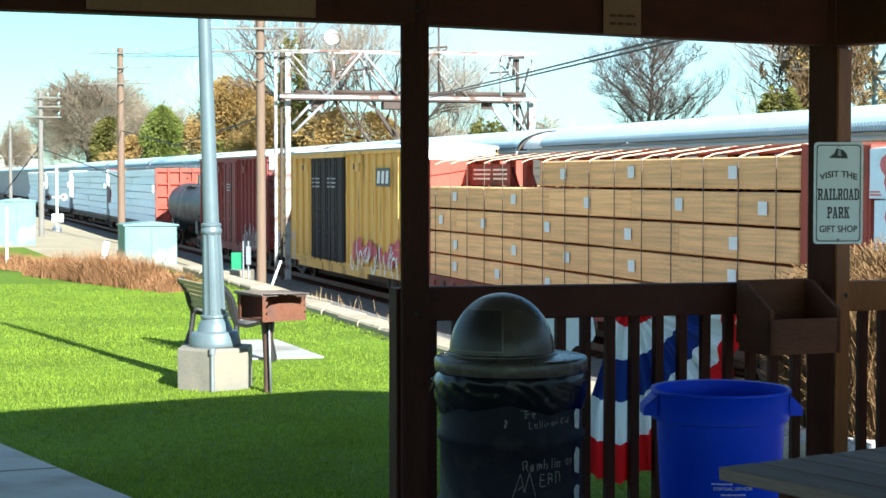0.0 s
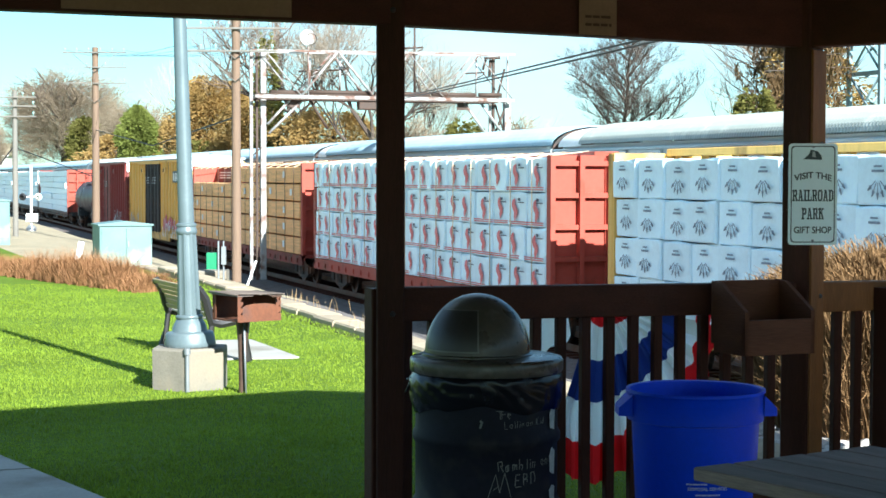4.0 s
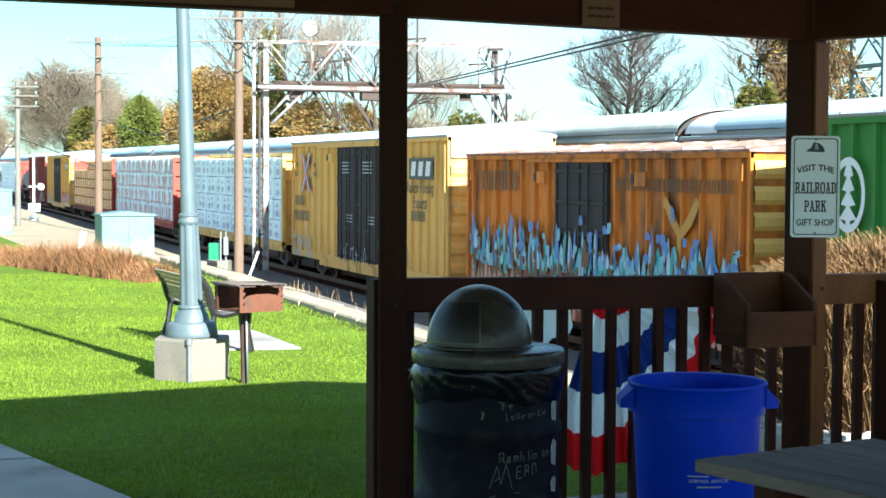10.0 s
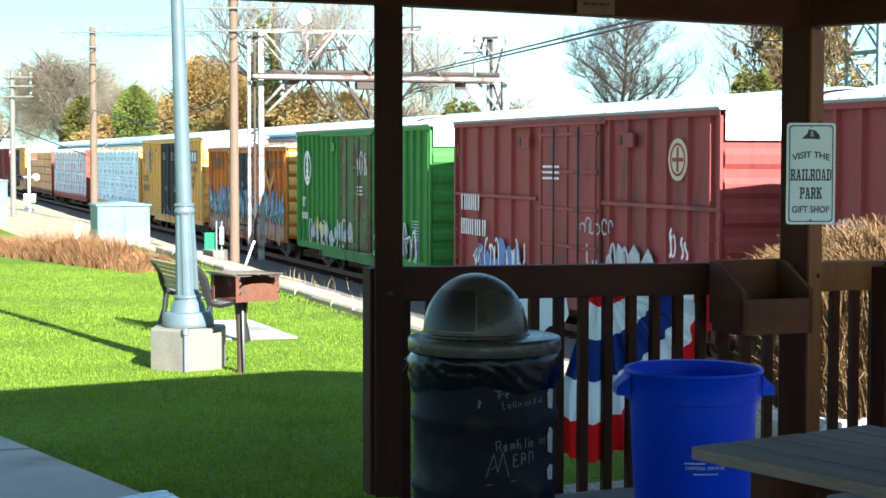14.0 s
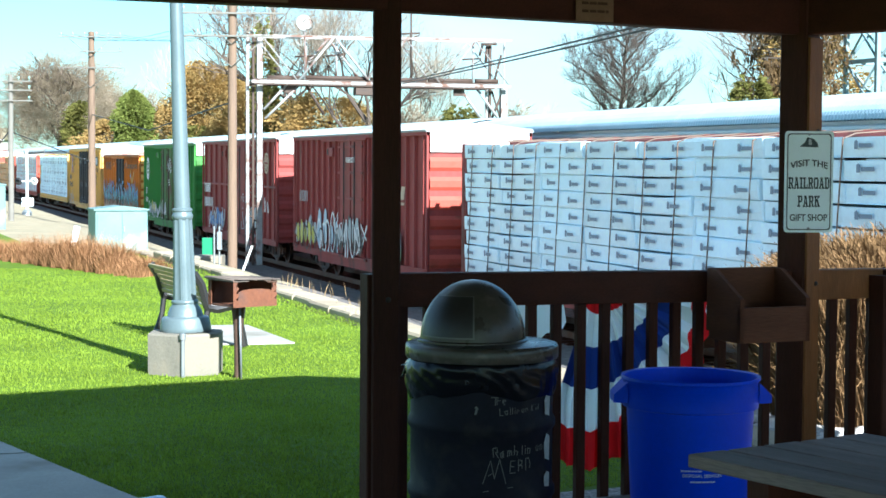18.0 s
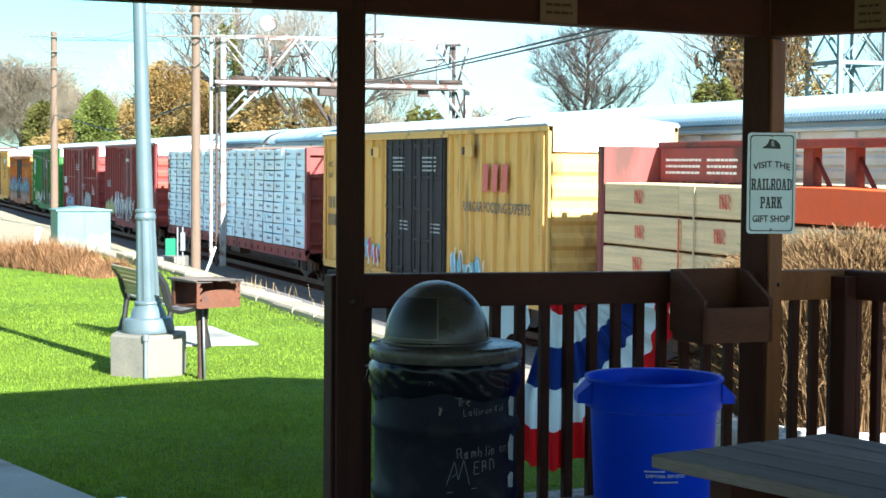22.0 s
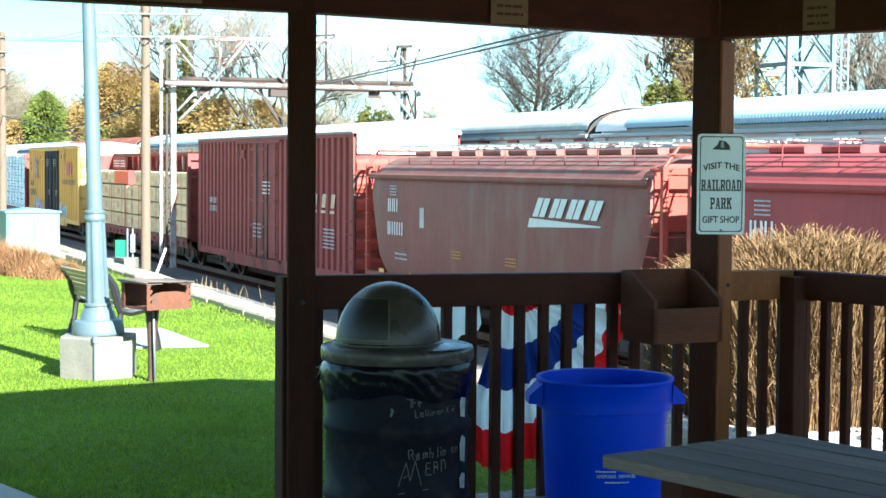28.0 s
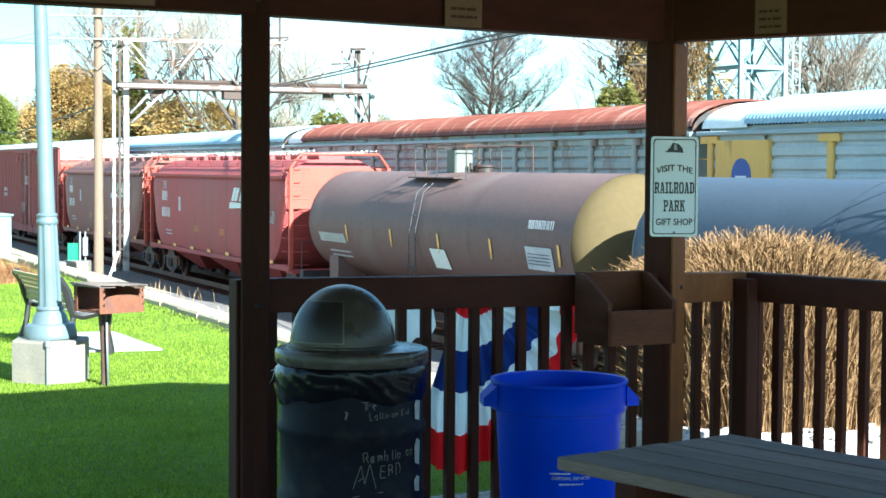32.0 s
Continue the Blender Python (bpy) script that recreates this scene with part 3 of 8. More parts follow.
def arrow_mark(k):
    """A fan of slim arrows under two lines of print."""
    polys = []
    for a in (-0.95, -0.5, 0.0, 0.5, 0.95):
        c, q = math.cos(a), math.sin(a)
        for ring in (((-0.012, -0.44), (0.012, -0.44), (0.012, -0.1), (-0.012, -0.1)), ((-0.05, -0.30), (0.05, -0.30), (0.012, -0.44), (-0.012, -0.44))):
            polys.append([((x * c - y * q) * k, (x * q + y * c + 0.08) * k) for x, y in ring])
    polys.append([(-0.22 * k, 0.2 * k), (0.22 * k, 0.2 * k), (0.22 * k, 0.25 * k), (-0.22 * k, 0.25 * k)])
    polys.append([(-0.14 * k, 0.3 * k), (0.14 * k, 0.3 * k), (0.14 * k, 0.34 * k), (-0.14 * k, 0.34 * k)])
    return flat(polys)


def label_mark(k):
    return flat([[(-0.5 * k, -0.1 * k), (-0.3 * k, -0.1 * k), (-0.3 * k, 0.14 * k), (-0.4 * k, 0.2 * k), (-0.5 * k, 0.14 * k)],
                 [(-0.24 * k, -0.06 * k), (0.5 * k, -0.06 * k), (0.5 * k, 0.08 * k), (-0.24 * k, 0.08 * k)]])


def tag_mark(k):
    return flat([[(-0.62 * k, -0.45 * k), (0.62 * k, -0.45 * k), (0.62 * k, 0.45 * k), (-0.62 * k, 0.45 * k)]])


def block_mark(k):
    """A compact stencilled block of short strokes."""
    g = Geo()
    for x in (-0.42, -0.18, 0.06):
        ribbon(g, [(x * k, 0.3 * k), ((x + 0.05) * k, -0.3 * k)], 0.13 * k)
    ribbon(g, [(-0.40 * k, 0.26 * k), (0.12 * k, -0.28 * k)], 0.09 * k)
    ribbon(g, [(0.24 * k, 0.3 * k), (0.44 * k, 0.06 * k), (0.24 * k, -0.1 * k), (0.46 * k, -0.32 * k)], 0.11 * k)
    return g


def centerbeam(label, length, paint, wood, rows, top, mark_geo=None, mark_paint=None, mark_size=0.5, marks_each=2, straps=None, beam_top=4.62,
               end_paint=None, wrapped=True, lean=0.0):
    """A bulkhead flat car with a spine along its middle. rows: for each tier the bundle lengths from the far end, None a gap."""
    car = thing("centerbeam_flatcar", label, "flatcar", group="cars of the freight train")
    h = length / 2
    deck = 1.1
    part("deck", Geo().box(-1.5, 1.5, -h - 0.3, h + 0.3, 0.98, deck), paint, car)
    for s in (-1, 1):
        part("side_sill", Geo().box(s * 1.53 - 0.03, s * 1.53 + 0.03, -h - 0.3, h + 0.3, 0.72, deck - 0.01), paint, car)
        g = Geo()
        for i in range(24):
            y = -h + length * (i + 0.5) / 24
            g.box(s * 1.57 - 0.03, s * 1.57 + 0.03, y - 0.06, y + 0.06, 0.8, 0.95)
        part("winch_strip", g, paint, car, kind="stuff")
    part("top_chord", Geo().box(-0.32, 0.32, -h, h, beam_top - 0.16, beam_top, 0.02), paint, car)
    for i in range(17):
        y = -h + length * i / 16
        part("post", shared(("post", paint.name, beam_top), lambda: Geo().box(-0.10, 0.10, -0.17, 0.17, deck, beam_top - 0.16, 0.02), paint), paint, car, m=pose(0, y, 0))
    g = Geo()
    for i in range(16):
        y = -h + length * i / 16
        g.tube((0, y, deck + 1.7), (0, y + length / 16, beam_top - 0.2), 0.05, n=6)
    part("spine_bracing", g, paint, car, kind="stuff")
    for e in (-1, 1):
        g = Geo().box(-1.55, 1.55, e * (h + 0.02), e * (h + 0.1), deck, beam_top - 0.1)
        part("bulkhead", g, end_paint or paint, car, "ribbed end bulkhead")
        g = Geo()
        for k in range(5):
            z = deck + 0.2 + k * (beam_top - deck - 0.5) / 4
            g.box(-1.5, 1.5, e * (h + 0.1), e * (h + 0.24), z - 0.05, z + 0.07)
        for x in (-1.5, -0.75, 0.0, 0.75, 1.5):
            g.box(x - 0.06, x + 0.06, e * (h + 0.1), e * (h + 0.3), deck - 0.2, beam_top - 0.1)
        part("bulkhead_ribs", g, end_paint or paint, car, kind="stuff")
        coupler(car, e * (h + 0.3), e)
    tier_h = (top - deck) / len(rows)
    back = Geo()
    count = 0
    for r, row in enumerate(rows):
        y = h - 0.02
        total = sum(abs(q) for q in row)
        f = (length - 0.04) / total
        for q in row:
            d = abs(q) * f
            if q > 0:
                count += 1
                v = count % 3
                me = shared(("bundle", round(d, 2), round(tier_h, 2), v, wood.name), lambda: bundle_geo(d, tier_h - (0.0 if wrapped else 0.035), v + int(d * 10), soft=0.03 if wrapped else 0.006), wood)
                b = part("lumber_pack", me, wood, car, m=pose(-0.12 + 0.022 * ((count * 7) % 5 - 2) * (1 if wrapped else 0.3), y - d / 2, deck + r * tier_h, 0, 0, 0.5 * ((count * 3) % 5 - 2) * (1 if wrapped else 0.2)))
                back.box(0.12, 1.55, y - d + 0.02, y - 0.02, deck + r * tier_h + 0.01, deck + (r + 1) * tier_h - 0.02)
                if mark_geo is not None:
                    if marks_each > 0:
                        me = shared(("print", mark_paint.name, mark_size, mark_geo), lambda: mark_geo(mark_size), mark_paint)
                        for i in range(marks_each):
                            part("print", me, mark_paint, b, m=pose(-1.482, (-0.5 + (i + 0.5) / marks_each) * d + 0.05 * ((count + i) % 3 - 1), tier_h * (0.46 + 0.03 * ((count * 2 + i) % 3))) @ Matrix(((0, 0, -1, 0), (-1, 0, 0, 0), (0, 1, 0, 0), (0, 0, 0, 1))))
            y -= d
    part("far_bundles", back, wood, car, kind="stuff")
    if straps is not None:
        n = int(length / 1.45)
        over = Geo().path([(-0.15, 0, beam_top + 0.01), (-1.4, 0, top + 0.03), (-1.635, 0, top - 0.06)], 0.016, 4).mesh("strap", straps)
        drop = Geo().path([(-1.632, 0, top - 0.06), (-1.632, lean, deck)], 0.012 if not wrapped else 0.014, 4).mesh("strap", straps if wrapped else M_STRAP)
        for i in range(n):
            y = -h + length * (i + 0.5) / n
            q = part("strap", over, straps, car, m=pose(0, y, 0))
            part("strap_drop", drop, straps, q)
    part("underframe", Geo().box(-0.4, 0.4, -h - 0.2, h + 0.2, 0.6, 0.98).box(-1.2, -0.8, -1.0, 0.6, 0.4, 0.8, 0.05), M_STEEL, car)
    trucks(car, (h - 1.6, -h + 1.6))
    return car


def tank_car(label, length, paint, end_paint, top=3.93, dia=2.85):
    car = thing("tank_car", label, "tank car", group="cars of the freight train")
    r, zc, h = dia / 2, top - dia / 2, length / 2
    turn = pose(0, 0, zc, -90, 0, 0)
    part("tank", Geo().lathe([(r, -h + 0.55), (r, h - 0.55)], 40, turn), paint, car)
    for e in (-1, 1):
        prof = [(r * math.cos(t), e * (h - 0.55 + 0.68 * math.sin(t))) for t in [k * math.pi / 16 for k in range(9)]]
        part("tank_end", Geo().lathe(prof if e > 0 else prof[::-1], 40, turn), end_paint if e < 0 else paint, car)
        part("end_sill", Geo().box(-1.45, 1.45, e * (h + 0.05) - 0.15, e * (h + 0.05) + 0.15, 0.85, 1.1).box(-0.4, 0.4, min(e * h, e * (h - 3.0)), max(e * h, e * (h - 3.0)), 0.75, 1.12), M_STEEL, car)
        part("saddle", Geo().box(-1.2, 1.2, e * (h - 2.0) - 0.35, e * (h - 2.0) + 0.35, 0.9, zc - r * 0.62, 0.03), paint, car)
        part("end_handrail", Geo().path([(-1.45, e * (h + 0.05), 1.1), (-1.45, e * (h + 0.05), 1.9), (1.45, e * (h + 0.05), 1.9), (1.45, e * (h + 0.05), 1.1)], 0.02, 6), M_STEEL, car)
        coupler(car, e * (h + 0.15), e)
    for y in (-h + 0.55, -h * 0.35, 0.0, h * 0.35, h - 0.55):
        part("weld_band", Geo().lathe([(r + 0.006, y - 0.03), (r + 0.01, y), (r + 0.006, y + 0.03)], 40, turn), paint, car)
    dome = part("manway", Geo().lathe([(0.22, 0), (0.22, 0.14), (0.26, 0.16), (0.26, 0.2), (0.1, 0.23), (0.0, 0.24)], 20, pose(0, -0.75, top - 0.04)), M_STEEL, car)
    part("valve_housing", Geo().box(-0.24, 0.24, 0.45, 1.0, top - 0.05, top + 0.52, 0.04), M_GREYHOUSE, car)
    g = Geo()
    for s in (-1, 1):
        g.box(s * 0.72 - 0.16, s * 0.72 + 0.16, -0.95, 1.9, top - 0.16, top - 0.13)
        for y in (0.55, 1.2, 1.9):
            g.tube((s * 0.85, y - 0.4, top - 0.15), (s * 0.85, y - 0.4, top + 0.62), 0.016, n=6)
        for z in (0.3, 0.62):
            g.tube((s * 0.85, -1.6 if z > 0.5 else 0.15, top + z), (s * 0.85, 1.5, top + z), 0.014, n=6)
        g.tube((s * 0.85, -1.6, top - 0.2), (s * 0.85, -1.6, top + 0.62), 0.016, n=6)
    for y in (-1.6, 0.15, 1.5):
        g.tube((-0.85, y, top + 0.62), (0.85, y, top + 0.62), 0.014, n=6)
    for k in range(4):
        g.tube((0.1, -0.4 + 0.22 * k, top - 0.02), (0.1, -0.4 + 0.22 * k, top + 0.14 + 0.08 * (k % 2)), 0.05, n=8)
    part("platform", g, M_STEEL, car, "top platform with handrails", kind="stuff")
    g = Geo()
    for s in (-0.2, 0.2):
        g.tube((-1.5, s + 0.1, 1.0), (-1.5, s + 0.1, zc), 0.013, n=6)
        g.path([(-1.5, s + 0.1, zc), (-1.3, s + 0.1, top - 0.5), (-1.05, s + 0.1, top - 0.28)], 0.013, 6)
    for k in range(7):
        g.tube((-1.5, -0.1, 1.1 + 0.3 * k), (-1.5, 0.3, 1.1 + 0.3 * k), 0.016, n=5)
    part("ladder", g, M_BLACK, car, kind="stuff")
    trucks(car, (h - 1.9, -h + 1.9))
    return car


def on_tank(y, ang, r, zc):
    """A mark bent flat against a tank at an angle above its middle."""
    c, s = math.cos(ang), math.sin(ang)
    return pose(-(r + 0.012) * c, y, zc + (r + 0.012) * s) @ pose(0, 0, 0, 0, 0, 0) @ Matrix(((0, s, -c, 0), (-1, 0, 0, 0), (0, c, s, 0), (0, 0, 0, 1)))


def hopper(label, length, paint, end_paint, top=4.35):
    """A covered hopper with rounded sides and sloping end sheets."""
    car = thing("covered_hopper", label, "hopper car", group="cars of the freight train")
    h = length / 2
    secs = []
    for y in [-h + length * i / 28 for i in range(29)]:
        e = h - abs(y)
        zb = max(1.05, 2.75 - e * 1.7 / 0.75) if e < 0.76 else 1.05
        k = 1.0 if e > 0.3 else 0.97
        half = [(0.9 * k, zb - 0.0), (1.52 * k, zb + 0.12), (1.585 * k, zb + 0.45), (1.6 * k, min(3.2, max(zb + 0.6, 2.6))), (1.58 * k, 3.5), (1.5 * k, 3.78), (1.32 * k, 3.97), (0.75, top - 0.12), (0.0, top - 0.08)]
        secs.append([(-x, y, z) for x, z in half] + [(x, y, z) for x, z in half[-2::-1]])
    part("body", Geo().sweep(secs, smooth=True), paint, car)
    for s in (-1, 1):
        part("side_sill", Geo().box(s * 1.52 - 0.05, s * 1.52 + 0.05, -h - 0.5, h + 0.5, 1.0, 1.16, 0.02), paint, car)
        part("top_sill", Geo().box(s * 1.575 - 0.075, s * 1.575 + 0.075, -h - 0.05, h + 0.05, 3.64, 3.80, 0.04), paint, car)
    # discharge bays
    for i in range(3):
        y = (i - 1) * length * 0.29
        w = length * 0.13
        g = Geo()
        g.sweep([[(-1.35, y - w, 1.1), (1.35, y - w, 1.1), (1.35, y + w, 1.1), (-1.35, y + w, 1.1)], [(-0.5, y - 0.35, 0.35), (0.5, y - 0.35, 0.35), (0.5, y + 0.35, 0.35), (-0.5, y + 0.35, 0.35)]])
        part("discharge_bay", g, paint, car)
    # roof walk and hatches
    for x in (-1.22, 0.72):
        g = Geo()
        for k in range(4):
            g.box(x + 0.153 * k, x + 0.153 * k + 0.04, -h - 0.3, h + 0.3, top + 0.13, top + 0.165)
        for k in range(12):
            yy = -h + length * (k + 0.5) / 12
            g.box(x, x + 0.5, yy - 0.02, yy + 0.02, top + 0.105, top + 0.128)
        part("running_board", g, M_SIGNPALE, car, "pale grated running board", kind="stuff")
    n = 10
    for i in range(n):
        y = -h + length * (i + 0.5) / n
        part("hatch", shared(("hatch", paint.name), lambda: Geo().box(-0.4, 0.4, -0.55, 0.55, 0, 0.14, 0.03), paint), paint, car, m=pose(0, y, top - 0.1))
        part("hatch_bracket", shared(("hatch_bracket", paint.name), lambda: Geo().path([(-1.18, 0, -0.32), (-1.18, 0, 0.12), (-0.72, 0, 0.12)], 0.013, 5), paint), paint, car, m=pose(0, y + 0.5, top - 0.02))
    for e in (-1, 1):
        g = Geo()
        g.sweep([[(-1.4, e * (h - 1.6), 1.15), (1.4, e * (h - 1.6), 1.15)], [(-1.4, e * (h + 0.02), 2.85), (1.4, e * (h + 0.02), 2.85)]], closed=False)
        part("slope_sheet", g, end_paint, car)
        part("end_panel", Geo().box(-1.45, 1.45, e * (h + 0.02) - 0.02, e * (h + 0.02) + 0.02, 2.8, 4.0), end_paint, car, "bright red end sheet")
        for s in (-1, 1):
            part("corner_post", Geo().box(s * 1.5 - 0.06, s * 1.5 + 0.06, e * (h + 0.5) - 0.06, e * (h + 0.5) + 0.06, 1.0, 4.0, 0.01), end_paint, car)
            part("top_brace", Geo().path([(s * 1.5, e * (h + 0.5), 4.0), (s * 1.2, e * (h + 0.5), top + 0.05), (0, e * (h + 0.5), top + 0.05)], 0.04, 6).path([(s * 1.5, e * (h + 0.5), 3.95), (s * 1.5, e * h, 3.95)], 0.04, 6), end_paint, car)
        ladder(car, e * (h + 0.58), -1.45, 1.2, top, 0.45, end_paint, "x")
        ladder(car, e * (h + 0.25) - 0.2, -1.62, 1.2, 3.9, 0.42, end_paint)
        part("end_platform", Geo().box(-1.5, 1.5, min(e * h, e * (h + 0.6)), max(e * h, e * (h + 0.6)), 0.95, 1.06), paint, car)
        coupler(car, e * (h + 0.6), e)
    trucks(car, (h - 0.75, -h + 0.75))
    return car


def autorack(label, roof, frame_paint, panel, trim):
    car = thing("autorack", label, "autorack", group="cars of the autorack train")
    L, eave = 28.5, 4.93
    h = L / 2
    part("body", Geo().box(-1.40, 1.40, -h + 0.4, h - 0.4, 1.0, eave), panel, car)
    # roof with fine cross corrugation
    def roof_geo():
        secs = []
        n = 420
        for i in range(n + 1):
            y = -h + (L - 1.8) * i / n
            e = min(1.0, (y + h) / 0.8 + 0.6)
            up = 0.042 * (i % 2)
            k = 0.86 + 0.14 * math.sqrt(max(0.0, e))
            secs.append([(x * 1.55 * (1.0 if e >= 1 else 0.96 + 0.04 * e), y, eave - 0.1 + up + (0.1 + 0.62 * math.sqrt(max(0.0, 1 - abs(x) ** 2.0))) * k) for x in (-1, -0.985, -0.95, -0.88, -0.75, -0.5, -0.25, 0, 0.25, 0.5, 0.75, 0.88, 0.95, 1)])
        return Geo().sweep(secs, closed=False)
    part("roof", shared(("roof", roof.name), roof_geo, roof), roof, car, "arched corrugated metal roof")
    secs = []
    for y, k in ((h - 1.85, 1.0), (h - 0.2, 0.99), (h, 0.95)):
        secs.append([(x * 1.5 * k, y, eave - 0.12 + (0.08 + 0.60 * math.sqrt(max(0.0, 1 - abs(x) ** 2.4))) * k) for x in (-1, -0.985, -0.95, -0.88, -0.75, -0.5, -0.25, 0, 0.25, 0.5, 0.75, 0.88, 0.95, 1)])
    part("roof_cap", Geo().sweep(secs, closed=False, smooth=True), M_WHITE, car, "smooth white roof end")
    for s in (-1, 1):
        part("eave_rail", Geo().box(s * 1.5 - 0.07, s * 1.5 + 0.07, -h, h, eave - 0.2, eave - 0.1, 0.02), frame_paint, car)
        part("side_sill", Geo().box(s * 1.45 - 0.08, s * 1.45 + 0.08, -h, h, 0.85, 1.15), frame_paint, car)
    k = 13
    for i in range(k + 1):
        y = -h + 0.45 + (L - 0.9) * i / k
        if trim is M_YELLOW and i % 2 == 0:
            continue
        part("post", shared(("rack_post", trim.name), lambda: Geo().box(-1.51, -1.42, -0.1, 0.1, 1.1, eave - 0.2, 0.02), trim), trim, car, m=pose(0, y, 0))
        part("gusset", shared(("rack_gusset", trim.name), lambda: Geo().box(-1.53, -1.45, -0.33, 0.33, eave - 0.36, eave - 0.21), trim), trim, car, m=pose(0, y, 0))
    if trim is M_YELLOW:
        q = part("end_panel", Geo().box(-1.55, -1.42, h - 2.7, h - 0.75, 2.3, eave - 0.3, 0.02), trim, car, "yellow panel with a round emblem")
        part("emblem_disc", Geo().lathe([(0.0, 0.0), (0.36, 0.0), (0.36, 0.008), (0.0, 0.01)], 24, pose(-1.551, h - 1.75, 3.9, 0, -90, 0)), M_INKBLUE, q)
        part("emblem_bar", Geo().box(-1.568, -1.56, h - 1.95, h - 1.55, 3.66, 3.9), M_WHITE, q)
    # pierced side panels as rows of folded slats
    w = (L - 0.9) / k
    def panel_geo():
        prof = []
        for r in range(13):
            z = 1.25 + r * 0.275
            prof += [(-1.41, z), (-1.46, z + 0.05), (-1.46, z + 0.19), (-1.41, z + 0.24)]
        return Geo().sweep([[(x, y, z) for x, z in prof] for y in (0.12, w - 0.12)], closed=False)
    for i in range(k):
        part("panel", shared(("rack_panel", panel.name), panel_geo, panel), panel, car, m=pose(0, -h + 0.45 + w * i, 0))
    for e in (-1, 1):
        for s in (-1, 1):
            part("end_door", Geo().box(min(s * 0.02, s * 1.4), max(s * 0.02, s * 1.4), e * (h - 0.35) - 0.05, e * (h - 0.35) + 0.05, 1.1, eave - 0.05), M_WHITE if roof is not M_BROWNROOF else panel, car)
        arch = [(x * (1.5 if e < 0 else 1.38), eave - 0.14 + (0.69 if e < 0 else 0.57) * math.sqrt(max(0.0, 1 - abs(x) ** 2.4))) for x in (-1, -0.985, -0.95, -0.88, -0.75, -0.5, -0.25, 0, 0.25, 0.5, 0.75, 0.88, 0.95, 0.985, 1)]
        part("end_gable", Geo().add([(x, e * (h - 0.03), z) for x, z in arch], [tuple(range(len(arch)))]), M_STEEL, car)
        ladder(car, e * (h - 0.15) - 0.2, -1.5, 1.2, 4.6, 0.4, trim)
        part("platform", Geo().box(-1.4, 1.4, min(e * (h - 0.4), e * (h + 0.08)), max(e * (h - 0.4), e * (h + 0.08)), 0.9, 1.05), M_STEEL, car)
        coupler(car, e * (h - 0.75), e)
    trucks(car, (h - 3.0, -h + 3.0))
    return car

# ---- the freight train on the near track; places are metres along the track at the clip's start ----
M_BEAMRED = mat("dark_oxide_beam_paint", (0.20, 0.036, 0.026), 0.6, vary=0.2, scale=1, fine=9, bump=0.05, dirt=(0.08, 0.03, 0.02), dirt_amount=0.35, spec=0.2)
M_SIGNPALE = mat("pale_placard", (0.6, 0.66, 0.6), 0.6, bump=0.0)
M_SWIRL = mat("pinkish_red_print", (0.68, 0.17, 0.17), 0.6, vary=0.15, bump=0.0)
M_INKGREY = mat("grey_print", (0.20, 0.24, 0.30), 0.6, vary=0.2, bump=0.0)
M_FADED = mat("faded_brown_lettering", (0.14, 0.075, 0.03), 0.7, vary=0.3, scale=4, bump=0.0)
M_OCHRE = mat("ochre_spray_paint", (0.50, 0.25, 0.04), 0.7, vary=0.2, scale=4, bump=0.0)
M_SPRAYGREEN = mat("green_spray_paint", (0.22, 0.42, 0.12), 0.6, vary=0.3, scale=3, bump=0.0)
M_SPRAYTEAL = mat("teal_spray_paint", (0.05, 0.36, 0.36), 0.6, vary=0.3, scale=3, bump=0.0)
M_SPRAYPALE = mat("pale_blue_spray_paint", (0.42, 0.52, 0.60), 0.6, vary=0.2, scale=3, bump=0.0)
M_FINGER = mat("dusty_pink_spray_paint", (0.46, 0.28, 0.19), 0.7, vary=0.3, scale=3, bump=0.0)
MOVING = []                     # (thing, x, place at the start, which train)


def put(car, far, near):
    MOVING.append((car, TRACK_A, (far + near) / 2, "near"))
    return car


PANELS = [1.22] * 18
# wrapped loads far ahead
for far, near in ((209.0, 186.5), (183.0, 160.0), (155.5, 131.0), (128.6, 105.6)):
    put(centerbeam("flat car stacked with silvery white wrapped lumber", far - near, M_STEEL, M_WRAP, [[11, 12]] * 1 + [[12, 11]] * 6, 4.45, wrapped=True, end_paint=M_BRIGHTRED if near < 110 else M_RACKSIDE), far, near)
put(tank_car("small black tank car with grimy streaks", 12.4, M_TANKBLACK, M_TANKBLACK, 3.6, 2.5), 103.0, 90.6)
R1 = put(boxcar("oxide red ribbed boxcar with scrawled paint", 16.8, 4.9, M_RED, M_GALV, (8, 8), (2.0, -1.6, 1), M_RED), 88.98, 72.15)
Y1 = put(boxcar("yellow high boxcar with dark grey double doors", 18.7, 4.9, M_YELLOW, M_GALV, (6, 8), (2.9, -2.0, 2), M_DOORGREY), 70.4, 51.7)
L1 = put(centerbeam("brick-red flat car stacked with tan sawn lumber", 21.9, M_BEAMRED, M_LUMBER, [[4.9, 2.4, 4.9, 4.9, 4.9], [4.9, 4.9, 2.6, 4.7, 4.9], [2.4, 4.9, 4.9, 4.9, 4.9], [4.9, 4.9, 4.9, 4.9, 2.4], [-9.3, 3.2, 4.9, 4.9]], 4.42,
                    tag_mark, M_WHITE, 0.28, 1, M_STRAPTAN, end_paint=M_BRIGHTRED, wrapped=False), 48.8, 26.9)
W1 = put(centerbeam("red flat car of white wrapped bundles with red swirl prints", 22.0, M_BRIGHTRED, M_WRAP, [PANELS] * 4, 4.48, swirl_mark, M_SWIRL, 0.58, 1, M_STRAPTAN), 24.6, 2.6)
